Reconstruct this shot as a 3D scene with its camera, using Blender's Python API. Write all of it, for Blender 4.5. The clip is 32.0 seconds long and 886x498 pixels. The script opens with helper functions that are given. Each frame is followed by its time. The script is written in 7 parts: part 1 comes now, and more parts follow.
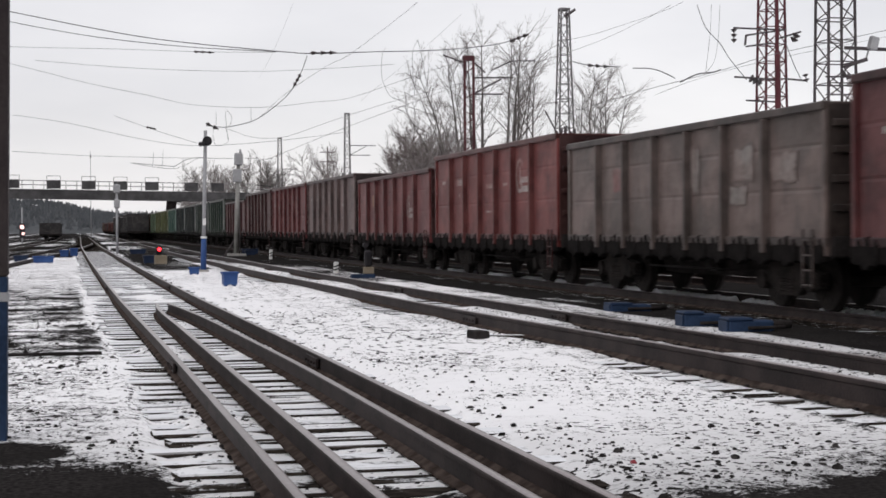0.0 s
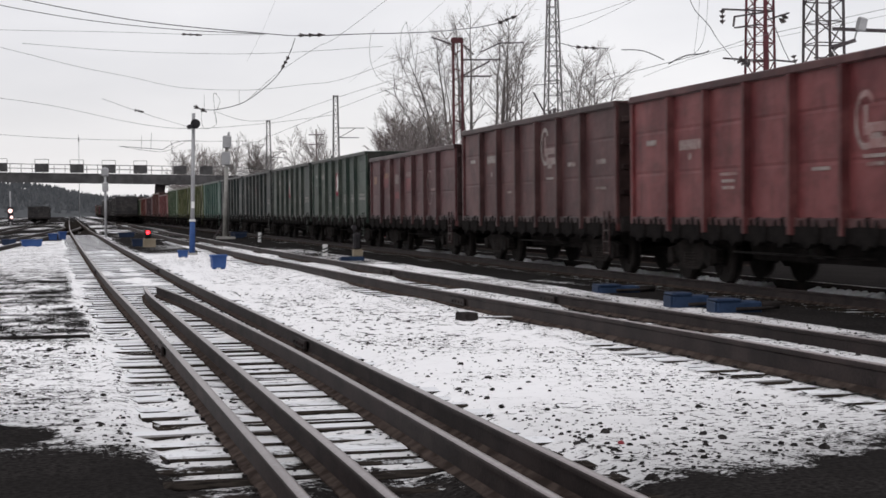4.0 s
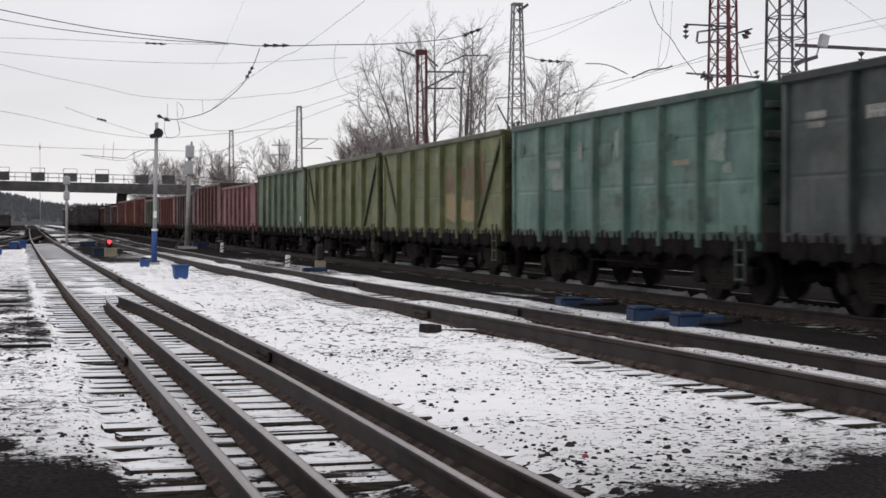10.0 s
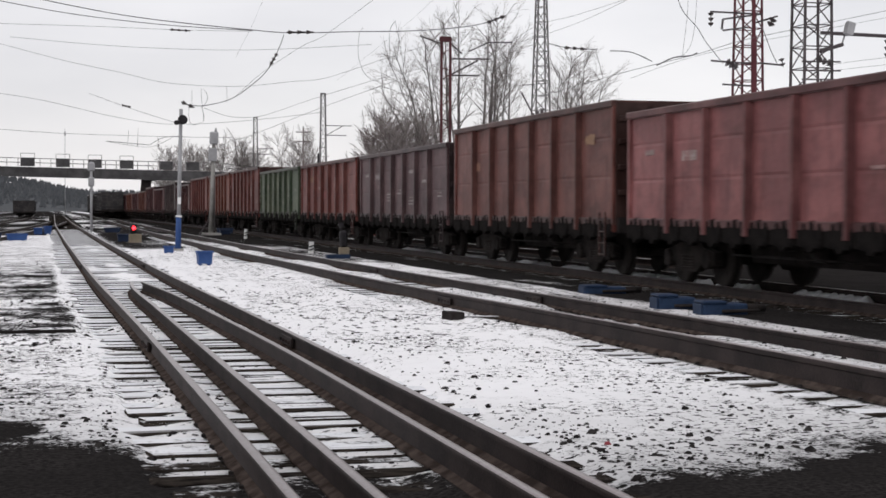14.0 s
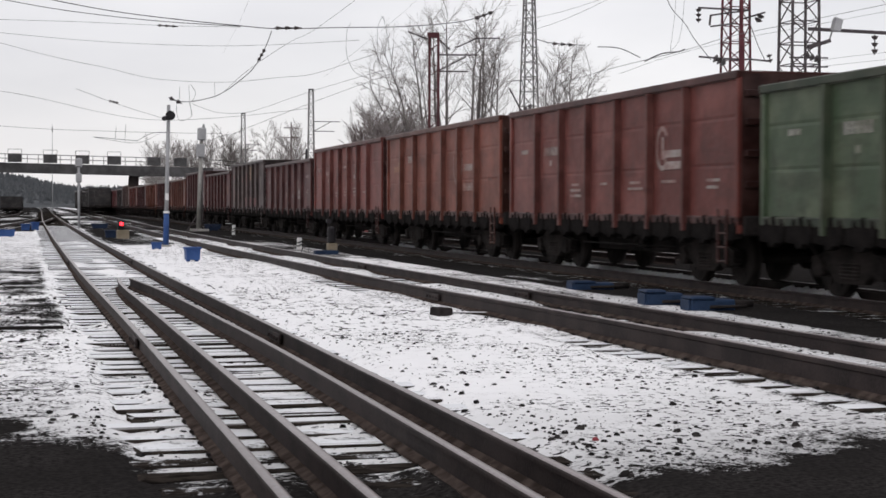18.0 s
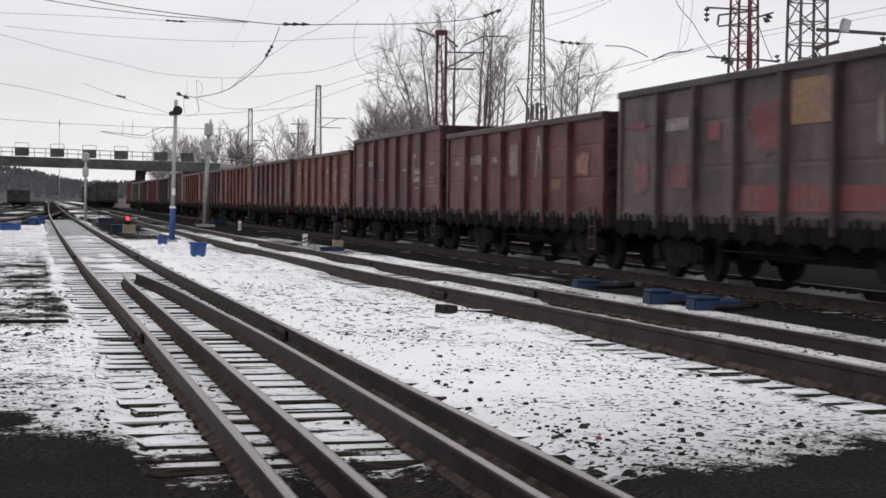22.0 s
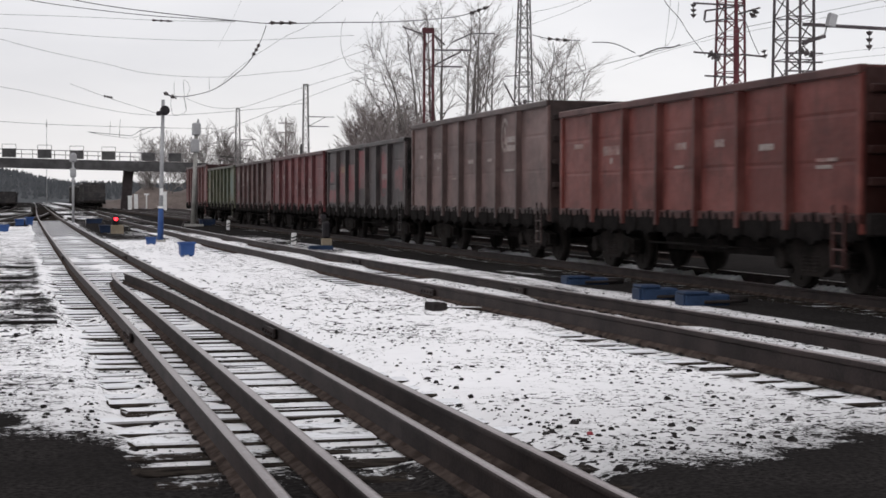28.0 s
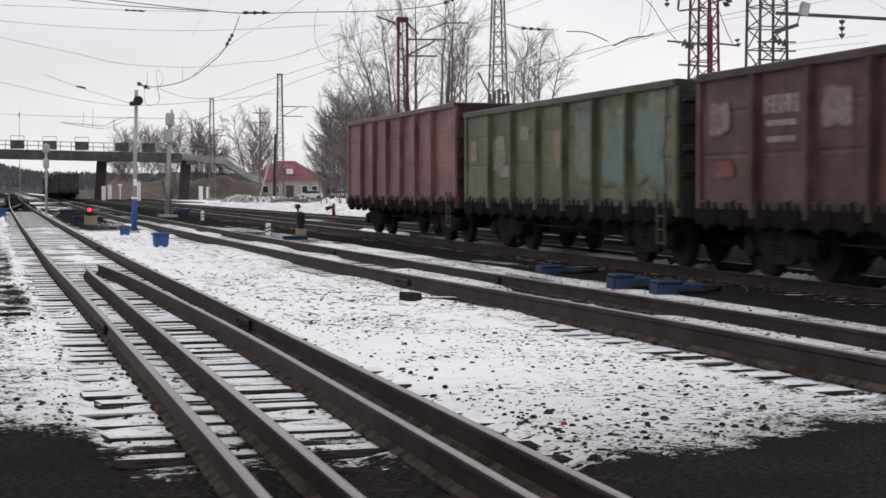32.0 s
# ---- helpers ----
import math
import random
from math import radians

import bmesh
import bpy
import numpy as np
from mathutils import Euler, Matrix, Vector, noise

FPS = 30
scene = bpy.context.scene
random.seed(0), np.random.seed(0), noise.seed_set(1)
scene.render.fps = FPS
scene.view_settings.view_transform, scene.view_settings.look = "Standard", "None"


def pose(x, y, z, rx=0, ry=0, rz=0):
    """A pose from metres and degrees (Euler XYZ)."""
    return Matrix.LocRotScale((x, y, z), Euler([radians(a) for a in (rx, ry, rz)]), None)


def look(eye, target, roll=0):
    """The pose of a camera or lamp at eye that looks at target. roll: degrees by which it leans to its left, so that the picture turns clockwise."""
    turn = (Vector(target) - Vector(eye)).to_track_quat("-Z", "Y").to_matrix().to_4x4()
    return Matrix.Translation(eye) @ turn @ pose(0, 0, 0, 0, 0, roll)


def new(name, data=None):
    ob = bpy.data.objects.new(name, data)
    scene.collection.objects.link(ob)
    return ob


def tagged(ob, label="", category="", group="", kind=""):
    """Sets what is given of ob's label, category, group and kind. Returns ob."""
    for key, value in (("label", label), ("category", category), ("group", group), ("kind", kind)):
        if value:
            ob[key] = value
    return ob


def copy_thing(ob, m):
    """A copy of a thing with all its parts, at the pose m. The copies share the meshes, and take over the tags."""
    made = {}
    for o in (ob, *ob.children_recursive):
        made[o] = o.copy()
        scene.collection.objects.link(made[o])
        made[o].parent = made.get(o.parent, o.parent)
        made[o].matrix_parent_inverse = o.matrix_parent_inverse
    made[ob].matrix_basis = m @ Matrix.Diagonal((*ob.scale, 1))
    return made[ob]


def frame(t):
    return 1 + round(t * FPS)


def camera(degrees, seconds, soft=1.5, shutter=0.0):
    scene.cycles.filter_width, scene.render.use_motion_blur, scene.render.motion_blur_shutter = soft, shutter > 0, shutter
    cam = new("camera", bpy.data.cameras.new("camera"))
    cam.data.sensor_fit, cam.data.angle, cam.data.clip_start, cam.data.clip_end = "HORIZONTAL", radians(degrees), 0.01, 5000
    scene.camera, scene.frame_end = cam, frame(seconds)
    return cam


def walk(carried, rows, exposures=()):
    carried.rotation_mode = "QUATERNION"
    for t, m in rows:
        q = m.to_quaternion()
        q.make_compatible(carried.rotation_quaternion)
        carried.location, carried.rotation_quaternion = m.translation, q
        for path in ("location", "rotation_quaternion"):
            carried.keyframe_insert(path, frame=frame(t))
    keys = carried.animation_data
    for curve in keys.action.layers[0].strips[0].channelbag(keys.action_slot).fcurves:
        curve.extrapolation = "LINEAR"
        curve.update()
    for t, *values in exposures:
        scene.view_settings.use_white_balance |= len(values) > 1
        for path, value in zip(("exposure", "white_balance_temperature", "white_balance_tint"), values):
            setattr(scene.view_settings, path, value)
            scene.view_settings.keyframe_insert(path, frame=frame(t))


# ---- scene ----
# The camera stands on its spot beside the near track; x to the right, y along the tracks, z up from the snow.
cam = camera(31.0, 32.0, 1.6, 0.3)


def aim(x, y, z, heading, tilt, lean):
    """A camera pose: heading to the right of +y, tilt upwards, lean clockwise, in degrees."""
    return pose(x, y, z, 90 + tilt, 0, -heading) @ pose(0, 0, 0, 0, 0, -lean)


# seconds, eye, heading, tilt, lean
PATH = [
    (0, 0.010, -0.003, 1.603, 13.214, -0.767, 0.347),
    (0.5, 0.005, 0.003, 1.599, 12.895, -1.123, 0.182),
    (1, 0.010, 0.010, 1.599, 13.240, -1.208, 0.448),
    (1.5, 0.007, 0.007, 1.601, 13.758, -1.204, 0.286),
    (2, 0.019, 0.009, 1.600, 13.415, -1.292, 0.395),
    (2.5, 0.016, 0.011, 1.599, 13.512, -1.374, 0.362),
    (4.5, 0.026, -0.008, 1.597, 13.713, -1.410, 0.653),
    (5, 0.023, -0.002, 1.597, 14.085, -1.359, 0.590),
    (5.5, 0.017, -0.010, 1.602, 14.331, -1.258, 0.388),
    (6, 0.022, -0.007, 1.602, 14.356, -1.154, 0.456),
    (6.5, 0.017, -0.011, 1.602, 14.398, -0.996, 0.526),
    (7, 0.016, -0.011, 1.601, 14.666, -0.902, 0.415),
    (7.5, 0.015, -0.006, 1.603, 14.631, -0.855, 0.228),
    (8, 0.016, 0.001, 1.599, 14.603, -0.806, 0.256),
    (8.5, 0.011, -0.011, 1.602, 14.775, -0.776, 0.278),
    (9, 0.013, 0.004, 1.596, 14.940, -0.894, 0.225),
    (9.5, 0.001, 0.000, 1.603, 14.905, -0.966, 0.074),
    (10, 0.000, 0.009, 1.601, 14.947, -0.984, 0.015),
    (10.5, -0.005, -0.008, 1.603, 15.064, -0.981, -0.013),
    (11, -0.002, -0.004, 1.602, 15.058, -1.123, -0.013),
    (11.5, -0.003, 0.003, 1.601, 14.933, -1.196, -0.122),
    (12, -0.002, 0.002, 1.601, 14.712, -1.216, -0.273),
    (12.5, -0.002, -0.000, 1.602, 14.512, -1.250, -0.245),
    (13, -0.001, -0.001, 1.600, 14.366, -1.323, -0.002),
    (13.5, 0.000, 0.002, 1.595, 14.179, -1.411, 0.055),
    (14, 0.004, 0.005, 1.597, 14.105, -1.440, -0.162),
    (14.5, 0.006, 0.005, 1.597, 14.120, -1.425, -0.065),
    (16.5, 0.008, 0.002, 1.594, 14.370, -1.462, -0.044),
    (17, 0.009, -0.003, 1.595, 14.401, -1.493, 0.074),
    (17.5, 0.009, 0.004, 1.596, 14.415, -1.547, 0.053),
    (18, 0.002, -0.002, 1.599, 14.533, -1.586, -0.154),
    (18.5, 0.005, 0.006, 1.594, 14.673, -1.607, -0.230),
    (19, 0.005, 0.010, 1.598, 14.765, -1.667, -0.276),
    (19.5, 0.006, 0.016, 1.595, 14.772, -1.825, -0.320),
    (20, 0.004, 0.016, 1.592, 14.735, -1.911, -0.412),
    (20.5, 0.000, 0.013, 1.595, 14.651, -1.981, -0.464),
    (21, 0.011, 0.010, 1.594, 14.601, -1.944, -0.398),
    (21.5, 0.012, 0.003, 1.596, 14.518, -1.764, -0.436),
    (22, 0.007, -0.004, 1.598, 14.321, -1.675, -0.676),
    (22.5, 0.001, -0.006, 1.601, 14.253, -1.638, -0.687),
    (23, 0.004, -0.001, 1.597, 14.169, -1.628, -0.447),
    (23.5, 0.004, -0.006, 1.597, 14.195, -1.628, -0.250),
    (24, 0.012, 0.009, 1.595, 14.222, -1.664, -0.268),
    (24.5, 0.010, -0.001, 1.597, 14.200, -1.753, -0.369),
    (25, 0.005, 0.001, 1.596, 14.188, -1.791, -0.376),
    (25.5, 0.005, -0.006, 1.596, 14.262, -1.773, -0.129),
    (27.5, 0.008, -0.004, 1.591, 14.425, -1.747, -0.249),
    (28, 0.006, 0.009, 1.590, 14.724, -1.749, -0.189),
    (28.5, 0.004, 0.006, 1.592, 14.978, -1.778, -0.140),
    (29, -0.011, 0.007, 1.591, 15.110, -1.841, -0.326),
    (29.5, -0.009, 0.015, 1.593, 15.241, -1.885, -0.532),
    (30, -0.001, 0.028, 1.591, 15.549, -1.927, -0.453),
    (30.5, -0.010, 0.031, 1.594, 15.728, -2.084, -0.495),
    (31, -0.005, 0.040, 1.596, 15.891, -2.219, -0.566),
    (31.5, -0.000, 0.018, 1.598, 15.760, -2.276, -0.104),
    (32, 0.014, 0.001, 1.600, 15.620, -2.128, 0.002),
]
walk(cam, [(t, aim(x, y, z, h, p, r)) for t, x, y, z, h, p, r in PATH])

# ---- sky and light: a bright overcast winter day ----
world = bpy.data.worlds.new("overcast_sky")
scene.world = world
world.use_nodes = True
wn, wl = world.node_tree.nodes, world.node_tree.links
back = wn["Background"]
sky = wn.new("ShaderNodeTexSky")
sky.sky_type, sky.sun_disc = "NISHITA", False
sky.sun_elevation, sky.sun_rotation = radians(32), radians(250)
coord = wn.new("ShaderNodeTexCoord")
stretch = wn.new("ShaderNodeMapping")
stretch.inputs["Scale"].default_value = (1.0, 1.0, 3.2)
clouds = wn.new("ShaderNodeTexNoise")
clouds.inputs["Scale"].default_value, clouds.inputs["Detail"].default_value = 2.6, 6
ramp = wn.new("ShaderNodeValToRGB")
ramp.color_ramp.elements[0].position, ramp.color_ramp.elements[0].color = 0.3, (0.715, 0.70, 0.73, 1)
ramp.color_ramp.elements[1].position, ramp.color_ramp.elements[1].color = 0.72, (0.965, 0.94, 0.955, 1)
blend = wn.new("ShaderNodeMix")
blend.data_type = "RGBA"
blend.inputs["Factor"].default_value = 0.985
wl.new(coord.outputs["Generated"], stretch.inputs["Vector"])
wl.new(stretch.outputs["Vector"], clouds.inputs["Vector"])
wl.new(clouds.outputs["Fac"], ramp.inputs["Fac"])
wl.new(sky.outputs["Color"], blend.inputs["A"])
wl.new(ramp.outputs["Color"], blend.inputs["B"])
wl.new(blend.outputs["Result"], back.inputs["Color"])
back.inputs["Strength"].default_value = 0.98
sun = new("sun", bpy.data.lights.new("sun", "SUN"))
sun.data.energy, sun.data.angle, sun.data.color = 0.5, radians(30), (1.0, 0.98, 0.95)
sun.matrix_world = look((-40, -30, 60), (0, 40, 0))
tagged(sun, kind="structure")


# ---- materials ----
def nodes_of(name):
    m = bpy.data.materials.new(name)
    m.use_nodes = True
    return m, m.node_tree.nodes, m.node_tree.links, m.node_tree.nodes["Principled BSDF"]


def tex(n, l, scale, detail=4, rough=0.55, stretch=None, coords="Object"):
    """A noise in metres; stretch squeezes it along an axis."""
    c = n.new("ShaderNodeTexCoord")
    t = n.new("ShaderNodeTexNoise")
    t.inputs["Scale"].default_value, t.inputs["Detail"].default_value, t.inputs["Roughness"].default_value = scale, detail, rough
    src = c.outputs[coords]
    if stretch:
        mp = n.new("ShaderNodeMapping")
        mp.inputs["Scale"].default_value = stretch
        l.new(src, mp.inputs["Vector"])
        src = mp.outputs["Vector"]
    l.new(src, t.inputs["Vector"])
    return t.outputs["Fac"]


def remap(n, l, src, a, b, lo=0.0, hi=1.0, smooth=True):
    r = n.new("ShaderNodeMapRange")
    r.interpolation_type = "SMOOTHSTEP" if smooth else "LINEAR"
    for key, v in (("From Min", a), ("From Max", b), ("To Min", lo), ("To Max", hi)):
        r.inputs[key].default_value = v
    l.new(src, r.inputs["Value"])
    return r.outputs["Result"]


def calc(n, l, op, a, b=None):
    m = n.new("ShaderNodeMath")
    m.operation = op
    for i, v in enumerate((a, b)):
        if v is None:
            continue
        if isinstance(v, (int, float)):
            m.inputs[i].default_value = v
        else:
            l.new(v, m.inputs[i])
    return m.outputs[0]


def mix(n, l, fac, a, b, mode="MIX"):
    m = n.new("ShaderNodeMix")
    m.data_type, m.blend_type = "RGBA", mode
    for key, v in (("Factor", fac), ("A", a), ("B", b)):
        if isinstance(v, (int, float)):
            m.inputs[key].default_value = v
        elif isinstance(v, tuple):
            m.inputs[key].default_value = (*v, 1)
        else:
            l.new(v, m.inputs[key])
    return m.outputs["Result"]


def bump(n, l, bs, height, strength=0.4, distance=0.02):
    b = n.new("ShaderNodeBump")
    b.inputs["Strength"].default_value, b.inputs["Distance"].default_value = strength, distance
    l.new(height, b.inputs["Height"])
    l.new(b.outputs["Normal"], bs.inputs["Normal"])


def plain(name, a, b, rough=0.7, metal=0.0, scale=3.0, fine=30.0, relief=0.25, distance=0.01, stretch=None, spec=0.2, dust=0.0):
    """Two tones mixed at two scales, with fine relief."""
    m, n, l, bs = nodes_of(name)
    big, small = tex(n, l, scale, 5, stretch=stretch), tex(n, l, fine, 3)
    f = calc(n, l, "ADD", calc(n, l, "MULTIPLY", big, 0.65), calc(n, l, "MULTIPLY", small, 0.35))
    l.new(mix(n, l, remap(n, l, f, 0.36, 0.64), a, b), bs.inputs["Base Color"])
    bs.inputs["Roughness"].default_value, bs.inputs["Metallic"].default_value = rough, metal
    bs.inputs["Specular IOR Level"].default_value = spec
    bs.inputs["Sheen Weight"].default_value, bs.inputs["Sheen Roughness"].default_value = dust, 0.35
    bump(n, l, bs, small, relief, distance)
    return m


def snowy(name, a, b, amount=0.5, rough=0.8, scale=6.0, snow=(0.80, 0.81, 0.83), stretch=None):
    """A dark surface on whose upward faces lies patchy snow."""
    m, n, l, bs = nodes_of(name)
    grain = tex(n, l, scale, 5, stretch=stretch)
    geo = n.new("ShaderNodeNewGeometry")
    sep = n.new("ShaderNodeSeparateXYZ")
    l.new(geo.outputs["Normal"], sep.inputs["Vector"])
    info = n.new("ShaderNodeObjectInfo")
    patch = tex(n, l, 3.1, 5)
    speck = tex(n, l, 16.0, 4, 0.7)
    v = calc(n, l, "ADD", calc(n, l, "MULTIPLY", patch, 0.6), calc(n, l, "MULTIPLY", speck, 0.4))
    v = calc(n, l, "ADD", v, calc(n, l, "MULTIPLY", calc(n, l, "SUBTRACT", info.outputs["Random"], 0.5), 0.16))
    cover = remap(n, l, v, 0.93 - amount - 0.06, 0.93 - amount + 0.05)
    up = remap(n, l, sep.outputs["Z"], 0.6, 0.85)
    f = calc(n, l, "MULTIPLY", cover, up)
    base = mix(n, l, remap(n, l, grain, 0.35, 0.65), a, b)
    l.new(mix(n, l, f, base, snow), bs.inputs["Base Color"])
    bs.inputs["Roughness"].default_value, bs.inputs["Specular IOR Level"].default_value = rough, 0.0
    bump(n, l, bs, calc(n, l, "ADD", grain, f), 0.4, 0.02)
    return m


def ground_material():
    m, n, l, bs = nodes_of("snowy_ground")
    at = n.new("ShaderNodeAttribute")
    at.attribute_name = "snow"
    big, mid, fine = tex(n, l, 0.8, 4), tex(n, l, 5.5, 5, 0.65), tex(n, l, 24.0, 4, 0.7)
    v = calc(n, l, "ADD", calc(n, l, "MULTIPLY", calc(n, l, "SUBTRACT", big, 0.5), 0.5), calc(n, l, "MULTIPLY", calc(n, l, "SUBTRACT", mid, 0.5), 0.95))
    v = calc(n, l, "ADD", v, calc(n, l, "MULTIPLY", calc(n, l, "SUBTRACT", fine, 0.5), 0.95))
    v = calc(n, l, "ADD", v, at.outputs["Fac"])
    fleck, spread = tex(n, l, 11.0, 2, 0.5), tex(n, l, 0.45, 2)
    holes = calc(n, l, "MULTIPLY", remap(n, l, fleck, 0.57, 0.64), remap(n, l, spread, 0.42, 0.60, 0.1, 1.0))
    v = calc(n, l, "SUBTRACT", v, calc(n, l, "MULTIPLY", holes, 0.52))
    grass = n.new("ShaderNodeAttribute")
    grass.attribute_name = "tufts"
    # flat dark streaks for clods, which also hold the shading of their relief
    clods = remap(n, l, tex(n, l, 1.0, 4, 0.6, stretch=(5.0, 2.2, 1.0)), 0.54, 0.64)
    v = calc(n, l, "SUBTRACT", v, calc(n, l, "MULTIPLY", calc(n, l, "MULTIPLY", clods, grass.outputs["Fac"]), 0.40))
    cover = remap(n, l, v, 0.42, 0.58)
    dirt = mix(n, l, remap(n, l, fine, 0.35, 0.65), (0.013, 0.012, 0.0118), (0.036, 0.033, 0.032))
    dirt = mix(n, l, remap(n, l, big, 0.4, 0.6), dirt, mix(n, l, 0.5, dirt, (0.017, 0.0158, 0.0154)))
    thick = remap(n, l, v, 0.45, 0.68)
    white = mix(n, l, calc(n, l, "MULTIPLY", thick, remap(n, l, mid, 0.2, 0.6, 0.86, 1.0)), (0.50, 0.495, 0.50), (0.93, 0.925, 0.935))
    # near snow is greyed in its colour to stand in for lens vignetting
    dimming = n.new("ShaderNodeAttribute")
    dimming.attribute_name = "painted_vignette"
    white = mix(n, l, calc(n, l, "MULTIPLY", dimming.outputs["Fac"], remap(n, l, big, 0.3, 0.6, 0.6, 1.0)), white, (0.44, 0.438, 0.442))
    l.new(mix(n, l, cover, dirt, white), bs.inputs["Base Color"])
    bs.inputs["Roughness"].default_value, bs.inputs["Specular IOR Level"].default_value = 0.9, 0.0
    bump(n, l, bs, calc(n, l, "ADD", calc(n, l, "MULTIPLY", fine, 0.5), calc(n, l, "ADD", mid, calc(n, l, "MULTIPLY", cover, 0.6))), 0.5, 0.03)
    return m


def wagon_paint(name="weathered_wagon_paint", fade=0.8, rust=0.65, over=None, amount=0.0):
    """The paint of each wagon is its object colour, faded, streaked and rusted; over: a second, worn coat on it."""
    m, n, l, bs = nodes_of(name)
    info = n.new("ShaderNodeObjectInfo")
    c = n.new("ShaderNodeTexCoord")
    shift = n.new("ShaderNodeVectorMath")
    shift.operation = "ADD"
    far = calc(n, l, "MULTIPLY", info.outputs["Random"], 60.0)
    l.new(c.outputs["Object"], shift.inputs[0])
    l.new(far, shift.inputs[1])

    def cloud(scale, detail, stretch=(1, 1, 1)):
        t = n.new("ShaderNodeTexNoise")
        mp = n.new("ShaderNodeMapping")
        mp.inputs["Scale"].default_value = stretch
        t.inputs["Scale"].default_value, t.inputs["Detail"].default_value, t.inputs["Roughness"].default_value = scale, detail, 0.62
        l.new(shift.outputs["Vector"], mp.inputs["Vector"])
        l.new(mp.outputs["Vector"], t.inputs["Vector"])
        return t.outputs["Fac"]
    streak, level = cloud(2.2, 4, (1.0, 2.4, 0.35)), cloud(1.1, 3, (1.0, 0.6, 1.9))
    patch, fine = cloud(0.9, 4), cloud(9.0, 3)
    base = info.outputs["Color"]
    if over:
        edge = n.new("ShaderNodeAttribute")
        edge.attribute_name = "cover"
        worn = remap(n, l, calc(n, l, "ADD", edge.outputs["Fac"], calc(n, l, "MULTIPLY", calc(n, l, "SUBTRACT", fine, 0.5), 1.1)), 0.2, 0.65)
        spread = remap(n, l, calc(n, l, "ADD", patch, calc(n, l, "MULTIPLY", fine, 0.4)), 0.55, 0.85, amount, amount * 0.25)
        base = mix(n, l, calc(n, l, "MULTIPLY", worn, spread), base, over)
    col = mix(n, l, remap(n, l, patch, 0.38, 0.66, 0.0, fade), base, mix(n, l, 0.12, mix(n, l, 1.0, base, (1.75, 1.6, 1.6), "MULTIPLY"), (0.28, 0.22, 0.20)))
    col = mix(n, l, remap(n, l, level, 0.48, 0.7, 0.0, 0.65), col, mix(n, l, 1.0, col, (0.55, 0.5, 0.48), "MULTIPLY"))
    col = mix(n, l, remap(n, l, streak, 0.52, 0.76, 0.0, rust), col, mix(n, l, 1.0, col, (0.36, 0.28, 0.26), "MULTIPLY"))
    col = mix(n, l, remap(n, l, fine, 0.45, 0.7, 0.0, 0.16), col, mix(n, l, 1.0, col, (0.45, 0.4, 0.4), "MULTIPLY"))
    l.new(col, bs.inputs["Base Color"])
    bs.inputs["Roughness"].default_value, bs.inputs["Specular IOR Level"].default_value = 0.5, 0.2
    bs.inputs["Sheen Weight"].default_value, bs.inputs["Sheen Roughness"].default_value = 0.19, 0.3
    bs.inputs["Sheen Tint"].default_value = (1.0, 0.93, 0.91, 1)
    bump(n, l, bs, calc(n, l, "ADD", calc(n, l, "ADD", patch, level), calc(n, l, "MULTIPLY", fine, 0.03)), 0.4, 0.05)
    return m


